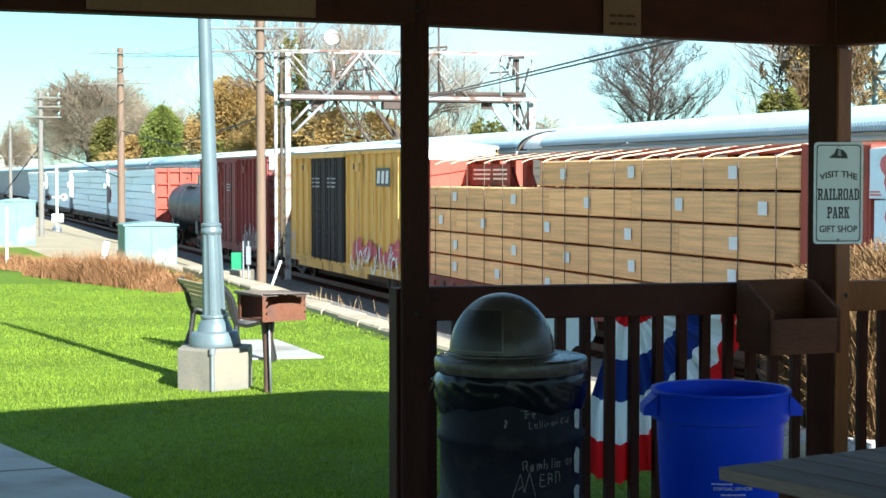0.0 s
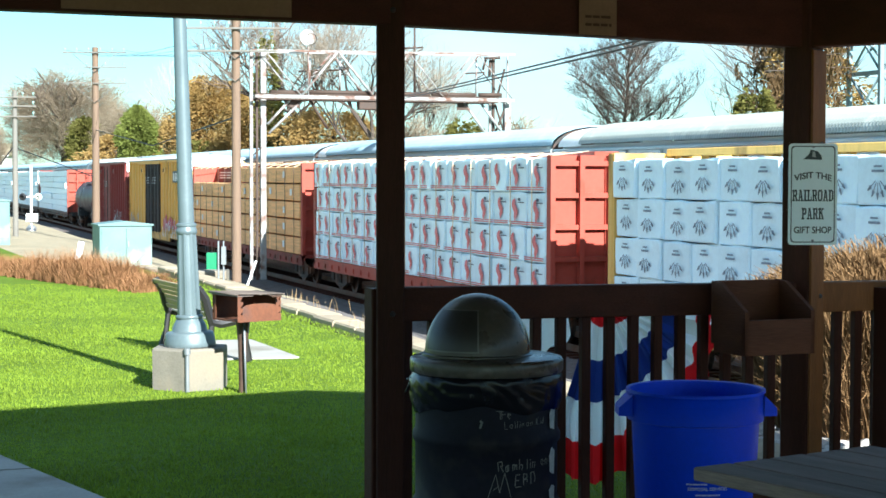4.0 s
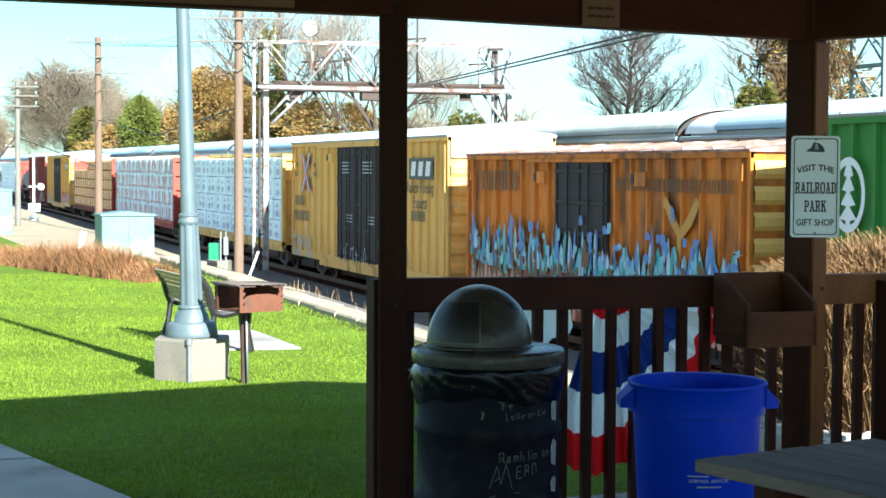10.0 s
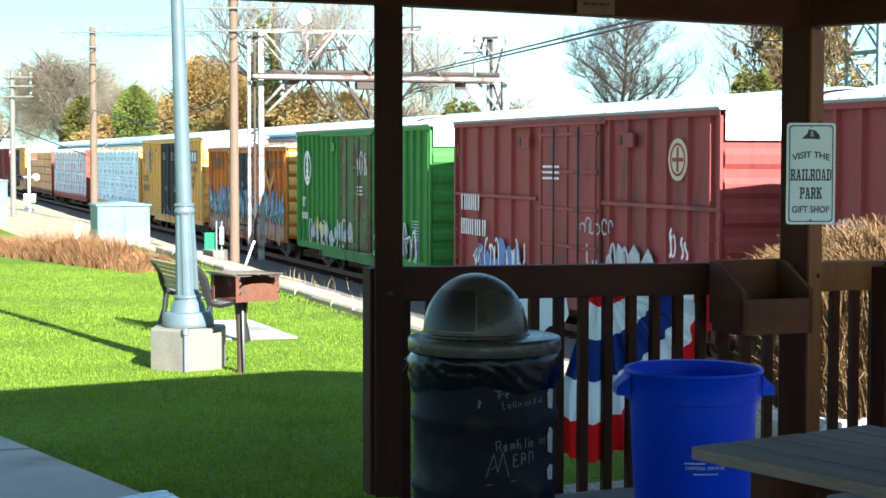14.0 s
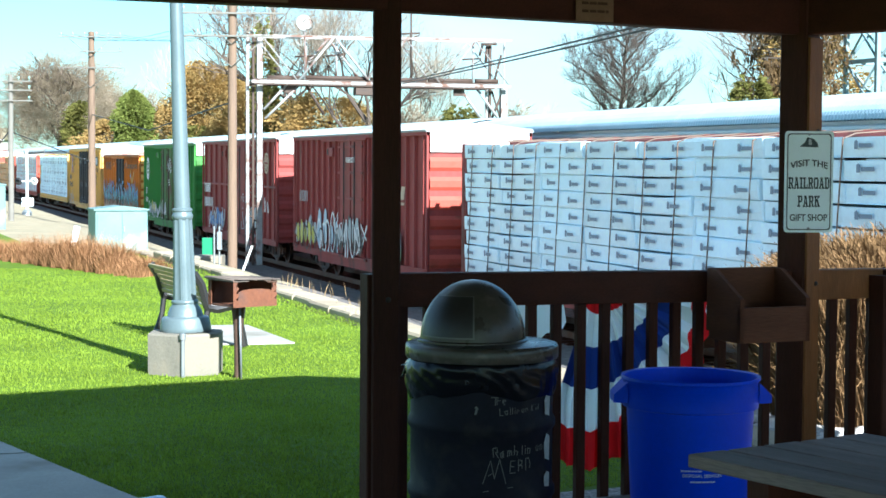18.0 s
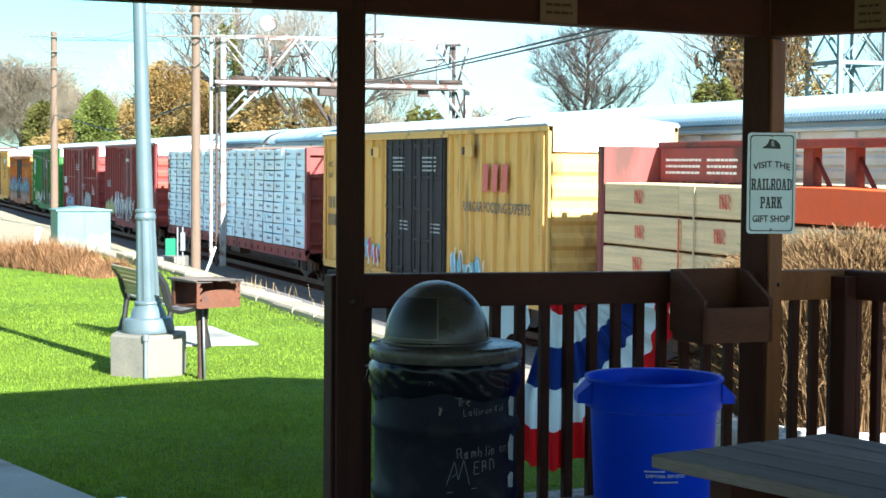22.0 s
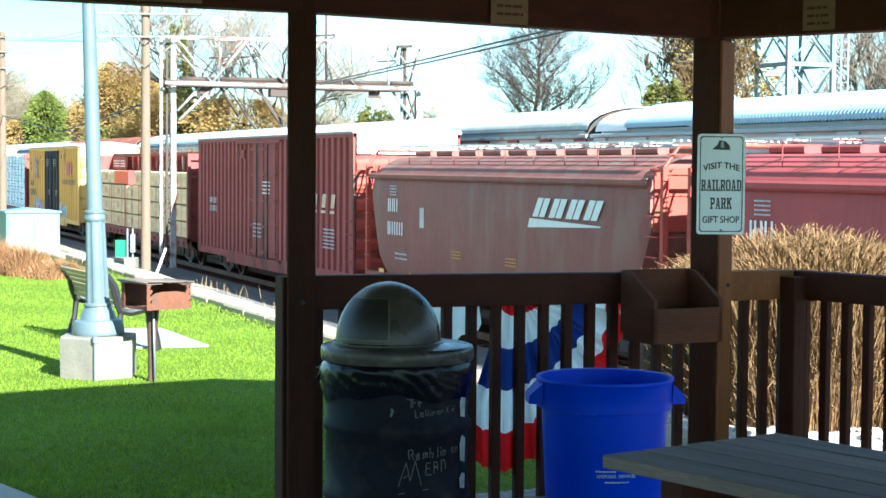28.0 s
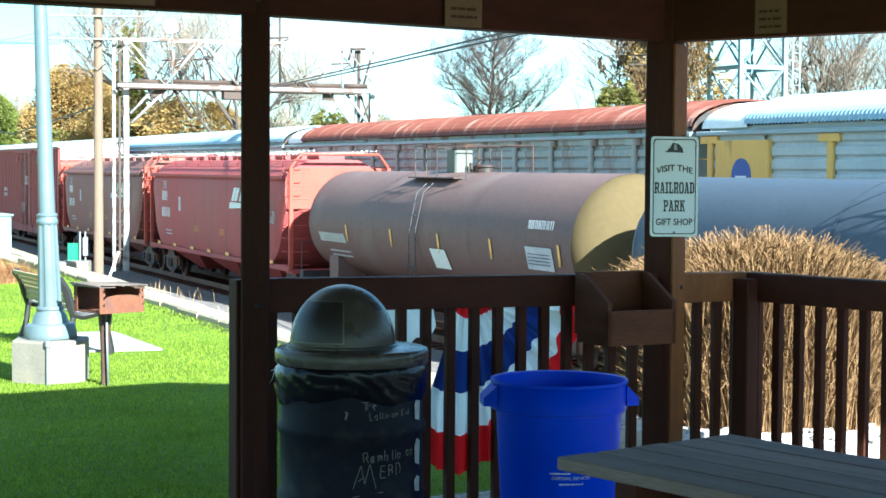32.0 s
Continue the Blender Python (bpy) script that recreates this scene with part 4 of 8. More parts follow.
put(centerbeam("yellow flat car of white wrapped bundles with dark arrow prints", 21.5, M_YELLOW, M_WRAP, [PANELS] * 4, 4.38, arrow_mark, M_INKGREY, 0.78, 1, None), -1.3, -22.8)
Y2 = put(boxcar("yellow high boxcar with dark double doors and slogan", 18.5, 4.9, M_YELLOW, M_GALV, (7, 9), (2.6, -2.3, 2), M_DOORGREY), -24.8, -43.3)
O1 = put(boxcar("faded orange boxcar with large blue and cyan graffiti", 15.6, 4.36, M_ORANGE, M_RUSTROOF, (7, 8), (1.6, -1.4, 1), M_DOORGREY, M_YELLOW), -44.9, -60.5)
G1 = put(boxcar("green high boxcar with white tree emblem and graffiti", 15.8, 4.9, M_GREEN, M_GALV, (9, 9), (1.9, -1.8, 1), M_GREENDOOR), -62.2, -78.0)
R2 = put(boxcar("oxide red boxcar with low graffiti along its side", 15.3, 4.92, M_RED, M_GALV, (5, 6), (1.5, -2.1, 1), M_RED), -80.1, -95.4)
for _a, _b in ((1.6, 7.6), (-7.6, -2.2)):
    part("side_strip", Geo().box(-1.612, -1.55, _a, _b, 2.96, 3.05, 0.01), M_RED, R2)
R3 = put(boxcar("oxide red boxcar with grey outlined graffiti letters", 15.9, 4.92, M_RED, M_GALV, (8, 8), (1.7, -1.5, 1), M_RED, M_BRIGHTRED), -98.2, -114.1)
put(centerbeam("dark red flat car stacked with many small white wrapped bundles", 23.9, M_REDBROWN, M_WRAP, [[2.66] * 9] * 9, 4.5, label_mark, M_INKGREY, 0.5, 2, M_STRAP, lean=0.32), -117.3, -141.2)
Y3 = put(boxcar("yellow high boxcar with crossed road emblem and graffiti", 18.2, 4.9, M_YELLOW, M_GALV, (7, 9), (2.6, -2.3, 2), M_DOORGREY), -143.7, -161.9)
L2 = put(centerbeam("dark red flat car of pale lumber below an open spine", 21.8, M_BEAMRED, M_LUMBER_P, [[3.4, 3.05, 3.27, 3.02, 3.1, 2.85, 3.05]] * 3 + [[3.3, 3.75, -4.6, 1.55, 2.6, 2.86, 3.1]], 3.70,
                    block_mark, M_STENCIL, 0.44, 1, None, beam_top=4.5, wrapped=False, end_paint=M_REDBROWN), -164.7, -186.5)
B1 = put(boxcar("brown-red high boxcar with closely ribbed sides", 18.4, 4.92, M_REDBROWN, M_GALV, (14, 14), (1.7, -1.6, 1), M_REDBROWN, M_BRIGHTRED, rib_half=0.15), -188.7, -207.1)
H1 = put(hopper("grimy brown covered hopper with white emblem", 15.6, M_HOPPER, M_BRIGHTRED), -208.6, -224.2)
H2 = put(hopper("red covered hopper with white emblem", 16.0, M_HOPPER_R, M_BRIGHTRED), -226.2, -242.2)
T1 = put(tank_car("grimy brown tank car with a tan near end", 17.0, M_TANK, M_TANKEND), -243.6, -260.6)
T2 = put(tank_car("dark slate blue tank car", 19.4, M_TANKDARK, M_TANKDARK, 3.88, 2.85), -262.0, -281.4)


# ---- marks and sprayed paint on the cars ----
# red lines along each tier of the first wrapped load, and a small label by each curl
for r in range(4):
    z = 1.1 + r * 0.845
    for dz in (0.055, 0.105):
        part("red_line", Geo().box(-1.612, -1.607, -10.95, 10.95, z + dz, z + dz + 0.025), M_INKRED, W1)
    for i in range(18):
        y = 10.98 - (i + 0.5) * 1.22
        part("print_label", shared("print_label", lambda: flat([[(0.0, 0.05), (0.16, 0.05), (0.16, 0.12), (0.0, 0.12)], [(0.0, 0.0), (0.42, 0.0), (0.42, 0.025), (0.0, 0.025)]]), M_INKDARK), M_INKDARK, W1, m=on_side(y - 0.12, z + 0.58, -1.609))
def road_emblem(car, y, z, k, v):
    """Two bent roads that cross, each of a red, a white and a blue stripe."""
    for s in (1, -1):
        for i, (paint, dx) in enumerate(((M_INKRED, -0.17), (M_WHITE, 0.0), (M_INKBLUE, 0.17))):
            g = Geo()
            ribbon(g, [((-0.72 * s + dx) * k, 0.92 * v), ((-0.3 * s + dx) * k, 0.36 * v), ((-0.05 * s + dx) * k, 0.05 * v), ((0.05 * s + dx) * k, -0.12 * v), ((0.34 * s + dx) * k, -0.42 * v), ((0.74 * s + dx) * k, -0.92 * v)], 0.17 * k)
            mark(car, "emblem_stripe", g, paint, y, z, x=SIDE - 0.008 - (0.003 if s > 0 else 0.0))


def plate_emblem(car, y, z, w, h):
    mark(car, "emblem_plate", flat([[(-w / 2, -h / 2), (w / 2, -h / 2), (w / 2, h / 2), (-w / 2, h / 2)]]), M_BLACK, y, z, "black emblem plate")
    for i in range(3):
        x = (-0.3 + 0.3 * i) * w
        a = 0.11 * w
        mark(car, "emblem_stroke", flat([[(x - a, -0.34 * h), (x + a * 0.6, -0.34 * h), (x + a, 0.34 * h), (x - a * 0.6, 0.34 * h)]], 0.004), M_WHITE, y, z, x=SIDE - 0.011)


def slanted_emblem(car, y, z, w, h, x=SIDE - 0.02):
    """A white emblem of leaning blocks over a tapering stripe."""
    for i in range(8):
        a = -w / 2 + w * (0.125 * i + (0.012 if i % 2 == 0 else -0.012))
        b, k = a + w * 0.085, 0.75 * h
        part("emblem_bar", flat([[(a, 0), (b, 0), (b + k, h), (a + k, h)]], 0.004), M_SIGNPALE, car, "", on_side(y, z, x))
    part("emblem_stripe", flat([[(-w / 2 - 0.1, -0.09 * h), (w / 2, -0.26 * h), (w / 2, -0.32 * h), (-w / 2 - 0.2, -0.6 * h)]], 0.004), M_SIGNPALE, car, "", on_side(y, z, x))


def scrawl(car, y, z, length, height, paint, seed, n=9, w=0.09, label="", lift=0.0):
    part("graffiti", tag_strokes(length, height, seed, n, w), paint, car, label, on_side(y, z, SIDE - 0.008 - lift), "stuff")


def patches(car, y, z, length, height, paint, seed, n=10, lift=0.0):
    part("graffiti_fill", blot(length, height, seed, n), paint, car, "", on_side(y, z, SIDE - 0.004 - lift), "stuff")


def print_lines(car, y, z, w, rows, paint, h=0.12, seed=1, x=SIDE - 0.01):
    part("print", bars(rows, seed, h, 1.5, w), paint, car, m=on_side(y, z, x))


def words(car, y, z, body, size, paint, squeeze=0.8):
    me = lettering(body, size, paint, "slogan")
    for v in me.vertices:
        v.co.x *= squeeze
    part("slogan", me, paint, car, m=on_side(y, z, SIDE - 0.012))


plate_emblem(Y1, -7.2, 3.98, 1.7, 0.6)
patches(Y1, -6.2, 0.95, 6.0, 1.0, M_SPRAYRED, 3, 9)
scrawl(Y1, -6.2, 0.75, 6.2, 1.1, M_WHITE, 4, 12, 0.12, "red and white graffiti", 0.008)
scrawl(Y1, 7.3, 0.7, 3.6, 1.2, M_SPRAYGREY, 5, 8, 0.12, "grey graffiti")
for q in (2.0, -0.4):
    print_lines(Y1, q, 3.9, 1.2, 3, M_SPRAYGREY, 0.1, 6, SIDE - 0.045)
for car, q in ((Y2, 0.0), (Y3, -0.2)):
    road_emblem(car, 7.05 + q * 4.2, 3.82 + q * 0.7, 0.74 - 0.5 * q, 0.74 + 0.55 * q)
    words(car, 8.45 + q, 3.95 + q * 0.6, "next\nload", 0.34, M_BLACK)
    words(car, 5.7 + q, 3.95 + q * 0.6, "any\nroad", 0.34, M_BLACK)
    print_lines(car, 7.9 + q, 2.6, 1.5, 1, M_BLACK, 0.36, 21)
    print_lines(car, 7.6 + q, 2.05, 2.2, 1, M_BLACK, 0.36, 22)
    for y in (1.35, -1.25):
        print_lines(car, y, 4.15, 1.1, 4, M_SPRAYGREY, 0.075, 23, SIDE - 0.045)
        print_lines(car, y - 0.5, 2.4, 0.7, 3, M_SPRAYGREY, 0.07, 24, SIDE - 0.045)
plate_emblem(Y2, -6.8, 3.98, 2.3, 0.62)
for z, body in ((3.42, "Railcar Pooling"), (2.98, "Experts")):
    words(Y2, -6.75, z, body, 0.5, M_BLACK, 0.85)
print_lines(Y2, -6.65, 2.45, 1.5, 1, M_BLACK, 0.3, 25)
scrawl(Y2, -4.0, 1.05, 3.4, 0.75, M_BLACK, 12, 8, 0.05, "thin dark graffiti")
scrawl(Y2, 7.6, 0.7, 3.0, 1.2, M_SPRAYGREY, 13, 8, 0.12, "grey graffiti")
scrawl(Y2, 0.2, 0.8, 3.8, 0.8, M_SPRAYGREY, 14, 9, 0.05, "", 0.045)
for i in range(3):
    mark(Y3, "emblem_stroke", flat([[(-0.2, -0.34), (0.14, -0.34), (0.2, 0.34), (-0.14, 0.34)]]), M_INKRED, -5.25 - 0.62 * i, 3.68)
words(Y3, -5.9, 2.95, "RAILCAR POOLING EXPERTS", 0.36, M_INKDARK, 0.95)
patches(Y3, 5.0, 1.15, 4.0, 0.8, M_SPRAYCYAN, 31, 7)
patches(Y3, 5.0, 1.1, 3.6, 0.7, M_SPRAYRED, 32, 6, 0.003)
scrawl(Y3, 5.0, 1.05, 3.9, 0.9, M_WHITE, 33, 9, 0.09, "red, white and blue graffiti", 0.01)
patches(Y3, -3.9, 1.0, 2.2, 0.8, M_SPRAYCYAN, 34, 5)
scrawl(Y3, -3.9, 0.9, 2.6, 1.0, M_WHITE, 35, 7, 0.06)
# the orange car's long mural: tall sprayed flames over pale fingers with dark edges
def layered(polys):
    """Strokes of paint laid one over another."""
    g = Geo()
    for i, p in enumerate(polys):
        g.add([(x, y, 0.000113 * i) for x, y in p], [tuple(range(len(p)))])
    return g


def flames(length, z0, z1, n, seed, wide, tip=0.15):
    """Upright tongues of paint with rounded, drifting tops."""
    rnd = random.Random(seed)
    polys = []
    for i in range(n):
        c = -length / 2 + length * (i + rnd.uniform(0.1, 0.9)) / n
        a, b = z0 + rnd.uniform(-0.15, 0.25), z1 * rnd.uniform(0.72, 1.08)
        w, lean = wide * rnd.uniform(0.5, 1.2), rnd.uniform(-0.15, 0.15)
        up = [(w * k, a + (b - a) * f) for k, f in ((0.35, 0.0), (0.5, 0.25), (0.46, 0.55), (0.3, 0.8), (tip, 1.0))]
        polys.append([(c + x + lean * (y - a), y) for x, y in up] + [(c - x * 0.9 + lean * (y - a), y) for x, y in reversed(up)])
    return layered(polys)


for k, (paint, z0, z1, n, wide, tip) in enumerate(((M_REDBROWN, 0.75, 2.05, 44, 0.7, 0.25), (M_FADED, 0.75, 1.95, 50, 0.34, 0.08), (M_FINGER, 0.72, 1.9, 46, 0.30, 0.1))):
    part("graffiti_finger_band", flames(15.0, z0, z1, n, 140 + k, wide, tip), paint, O1, "", on_side(-0.1, 0.0, SIDE - 0.006 - 0.003 * k), "stuff")


def blotches(length, z, spread, n, seed, rx, ry):
    """Ragged round puffs of sprayed paint in a drifting band."""
    rnd = random.Random(seed)
    polys = []
    for i in range(n):
        c = length * rnd.uniform(-0.5, 0.5)
        zz = z + 0.16 * math.sin(c * 1.7) + 0.1 * math.sin(c * 4.1 + 1) + rnd.gauss(0, spread)
        u, v = rx * rnd.uniform(0.35, 1.0), ry * rnd.uniform(0.35, 1.0)
        q = [rnd.uniform(0.65, 1.15) for _ in range(11)]
        polys.append([(c + u * q[j] * math.cos(j * 0.5712), zz + v * q[j] * math.sin(j * 0.5712)) for j in range(11)])
    return layered(polys)


for k, (paint, z0, z1, n, wide) in enumerate(((M_SPRAYTEAL, 1.5, 2.45, 40, 0.42), (M_SPRAYCYAN, 1.6, 2.5, 44, 0.34), (M_SPRAYBLUE, 1.7, 2.75, 26, 0.26), (M_FADED, 1.4, 2.2, 46, 0.2),
                                              (M_SPRAYPALE, 1.75, 2.5, 34, 0.16), (M_SPRAYTEAL, 1.7, 2.3, 36, 0.14))):
    part("graffiti_flame_band", flames(14.9, z0, z1, n, 240 + k, wide, 0.05), paint, O1, "", on_side(-0.1, 0.0, SIDE - 0.04 - 0.004 * k), "stuff")
for k, (paint, z, spread, n, rx, ry) in enumerate(((M_SPRAYBLUE, 2.45, 0.22, 22, 0.2, 0.22), (M_SPRAYCYAN, 2.05, 0.25, 40, 0.14, 0.2), (M_FADED, 1.9, 0.2, 50, 0.12, 0.2))):
    part("sprayed_puff_band", blotches(14.9, z, spread, n, 260 + k, rx, ry), paint, O1, "", on_side(-0.1, 0.0, SIDE - 0.068 - 0.004 * k), "stuff")
print_lines(O1, 5.2, 3.45, 2.7, 1, M_FADED, 0.5, 27)
print_lines(O1, -4.6, 3.55, 5.4, 1, M_FADED, 0.26, 28)
g = Geo()
ribbon(g, [(-0.75, 0.5), (-0.35, 0.1), (-0.05, -0.2), (-0.1, -0.9)], 0.26)
ribbon(g, [(0.75, 0.5), (0.4, 0.1), (0.0, -0.2)], 0.26, 0.001)
mark(O1, "painted_mark", g, M_OCHRE, -5.0, 2.9)
# green car
n = 28
mark(G1, "emblem_ring", Geo().add([(0.5 * math.cos(t) * k, 0.62 * math.sin(t) * k, 0.002) for k in (1.0, 0.8) for t in [6.2832 * i / n for i in range(n)]], [(i, (i + 1) % n, n + (i + 1) % n, n + i) for i in range(n)]), M_WHITE, 6.3, 3.6, "white ring emblem")
tree = [(-0.05, -0.5), (0.05, -0.5)]
for k in range(4):
    tree += [(0.07, -0.4 + 0.24 * k), (0.26 - 0.04 * k, -0.38 + 0.24 * k), (0.05, -0.18 + 0.24 * k)]
tree += [(0.0, 0.62)] + [(-x, y) for x, y in tree[:1:-1]]
mark(G1, "emblem_tree", flat([tree], 0.005), M_WHITE, 6.3, 3.58, "white tree emblem")
words(G1, 6.75, 2.35, "IBT", 0.5, M_WHITE, 0.7)
print_lines(G1, 6.6, 1.75, 0.9, 1, M_WHITE, 0.24, 51)
scrawl(G1, -1.0, 3.4, 1.3, 0.9, M_WHITE, 52, 5, 0.07, "", 0.045)
print_lines(G1, -0.8, 3.0, 0.6, 3, M_WHITE, 0.08, 53, SIDE - 0.05)
patches(G1, 3.0, 0.95, 5.6, 0.9, M_SPRAYGREY, 54, 9)
patches(G1, 4.4, 1.2, 1.3, 0.7, M_SPRAYYEL, 55, 3, 0.003)
patches(G1, -4.6, 0.95, 4.6, 1.0, M_INKDARK, 56, 9)
scrawl(G1, 3.0, 0.9, 5.8, 1.15, M_WHITE, 57, 13, 0.07, "white and yellow graffiti", 0.01)
scrawl(G1, -4.5, 0.9, 4.8, 1.25, M_WHITE, 58, 15, 0.07, "white and black graffiti", 0.01)
print_lines(G1, -6.6, 2.1, 0.6, 7, M_SPRAYGREY, 0.06, 59)
# red cars
print_lines(R2, 0.6, 3.75, 1.0, 3, M_WHITE, 0.09, 61, SIDE - 0.045)
print_lines(R2, 6.2, 2.6, 1.6, 1, M_WHITE, 0.42, 62)
print_lines(R2, 6.0, 1.95, 2.0, 1, M_WHITE, 0.42, 63)
n = 24
mark(R2, "round_emblem", flat([[(0.42 * math.cos(6.2832 * i / n), 0.42 * math.sin(6.2832 * i / n)) for i in range(n)]]), M_STRAPTAN, -5.9, 3.95, "pale round emblem")
mark(R2, "emblem_cross", flat([[(-0.04, -0.24), (0.04, -0.24), (0.04, 0.24), (-0.04, 0.24)], [(-0.24, -0.04), (-0.04, -0.04), (-0.04, 0.04), (-0.24, 0.04)], [(0.04, -0.04), (0.24, -0.04), (0.24, 0.04), (0.04, 0.04)]] + [[(r * math.cos(a), r * math.sin(a)) for a, r in ((b, 0.28), (b, 0.33), (b + 0.262, 0.33), (b + 0.262, 0.28))] for b in [0.2618 * q for q in range(24)]], 0.004), M_RED, -5.9, 3.95, x=SIDE - 0.012)
patches(R2, 4.2, 0.95, 3.2, 0.9, M_SPRAYBLUE, 64, 6)
scrawl(R2, 4.2, 0.9, 3.6, 1.2, M_WHITE, 65, 9, 0.09, "blue and white graffiti", 0.008)
patches(R2, -3.2, 0.95, 3.4, 1.1, M_SPRAYGREY, 66, 5)
scrawl(R2, -3.2, 0.9, 3.6, 1.4, M_SPRAYGREY, 67, 8, 0.12, "grey and cyan graffiti", 0.008)
scrawl(R2, -5.9, 2.0, 1.0, 0.6, M_WHITE, 68, 4, 0.07)
scrawl(R2, -1.9, 2.3, 1.8, 0.4, M_SPRAYGREY, 69, 6, 0.05)
print_lines(R3, -0.1, 4.0, 1.2, 1, M_WHITE, 0.17, 71, SIDE - 0.045)
for i in range(4):
    mark(R3, "emblem_block", flat([[(-0.22, -0.2), (0.12, -0.2), (0.24, 0.2), (-0.1, 0.2)], [(-0.3, -0.36), (0.14, -0.36), (0.16, -0.28), (-0.28, -0.28)]]), M_STRAPTAN, -3.1 - 0.86 * i, 3.1)
    mark(B1, "emblem_block", flat([[(-0.22, -0.2), (0.12, -0.2), (0.24, 0.2), (-0.1, 0.2)], [(-0.3, -0.36), (0.14, -0.36), (0.16, -0.28), (-0.28, -0.28)]]), M_STRAPTAN, -4.8 - 0.86 * i, 2.95)
print_lines(R3, 6.3, 2.6, 1.3, 1, M_SPRAYGREY, 0.38, 72)
patches(R3, 6.0, 0.9, 3.2, 1.25, M_SPRAYGREY, 70, 5)
patches(R3, 6.1, 0.95, 2.8, 1.0, M_SPRAYYEL, 73, 5, 0.004)
patches(R3, 2.9, 0.9, 3.2, 1.45, M_SPRAYPALE, 76, 4, 0.002)
patches(R3, 0.0, 0.9, 3.0, 1.35, M_BLACK, 77, 5, 0.044)
patches(R3, 0.2, 1.2, 2.6, 0.9, M_SPRAYGREY, 78, 6, 0.05)
scrawl(R3, 6.0, 0.85, 3.2, 1.35, M_BLACK, 79, 6, 0.10, "", 0.012)
scrawl(R3, 2.9, 0.85, 3.4, 1.55, M_WHITE, 74, 5, 0.13, "white outlined graffiti letters", 0.016)
scrawl(R3, 2.7, 0.85, 2.8, 1.2, M_BLACK, 75, 5, 0.07, "", 0.02)
scrawl(R3, -0.2, 0.85, 3.4, 1.5, M_WHITE, 178, 6, 0.11, "", 0.056)
for k, (paint, z1, n, wide) in enumerate(((M_SPRAYGREEN, 2.15, 11, 0.3), (M_SPRAYGREY, 2.0, 12, 0.24), (M_WHITE, 1.85, 10, 0.12))):
    part("graffiti_flame_band", flames(2.9, 0.85, z1, n, 180 + k, wide, 0.12), paint, R3, "", on_side(-4.1, 0.0, SIDE - 0.005 - 0.003 * k), "stuff")
print_lines(B1, -0.4, 3.4, 0.9, 4, M_WHITE, 0.08, 81, SIDE - 0.045)
print_lines(B1, 0.7, 2.0, 1.0, 4, M_SPRAYGREY, 0.09, 82, SIDE - 0.045)
print_lines(B1, -7.0, 2.1, 1.1, 6, M_SPRAYGREY, 0.07, 83)
print_lines(B1, 6.8, 2.6, 1.2, 2, M_SPRAYGREY, 0.2, 84)
print_lines(R1, 0.3, 3.6, 1.0, 3, M_SPRAYGREY, 0.09, 85, SIDE - 0.045)
scrawl(R1, -5.0, 0.8, 4.0, 1.2, M_SPRAYGREY, 86, 9, 0.12, "grey graffiti")
# hoppers
for car, y, z, s in ((H1, -4.35, 2.78, 1.0), (H2, -4.4, 2.78, 1.05)):
    slanted_emblem(car, y, z + 0.16, 3.25 * s, 0.40 * s)
    print_lines(car, 5.9, 2.8, 0.95, 1, M_WHITE, 0.34, 91, SIDE - 0.012)
    print_lines(car, 5.8, 2.2, 1.2, 1, M_WHITE, 0.34, 92, SIDE - 0.012)
    print_lines(car, 5.4, 1.7, 0.9, 2, M_SPRAYGREY, 0.08, 93, SIDE - 0.004)
    print_lines(car, 6.0, 3.45, 0.5, 4, M_SPRAYGREY, 0.05, 94, SIDE - 0.012)
    print_lines(car, -4.6, 1.75, 1.2, 2, M_SPRAYGREY, 0.09, 95, SIDE - 0.004)
    for y2 in (1.6, -1.6):
        print_lines(car, y2, 1.95, 0.6, 3, M_OCHRE, 0.05, 96, SIDE - 0.008)
    mark(car, "stencil", flat([[(-0.15, -0.25), (0.15, -0.25), (0.15, 0.25), (-0.15, 0.25)], ], 0.003), M_SPRAYGREY, 3.9, 2.7)
scrawl(H2, -6.9, 2.35, 0.9, 0.55, M_SPRAYGREY, 141, 5, 0.05, "small white graffiti tag", 0.02)
for car in (H1, H2):
    for y in (6.9, 4.6, 2.2, 0.0, -2.2, -4.6, -6.9):
        part("reflector", flat([[(-0.2, -0.05), (0.2, -0.05), (0.2, 0.05), (-0.2, 0.05)]]), M_YELLOW, car, "yellow reflector strip", on_side(y, 1.22, SIDE - 0.004))
    mark(car, "stencil_frame", flat([[(-0.2, -0.22), (0.2, -0.22), (0.2, 0.22), (-0.2, 0.22)], ], 0.003), M_SIGNPALE, -5.0, 1.55, x=SIDE - 0.012)
    mark(car, "stencil", flat([[(-0.14, -0.16), (0.14, -0.16), (0.14, 0.16), (-0.14, 0.16)], ], 0.003), M_INKDARK, -5.0, 1.55, x=SIDE - 0.018)
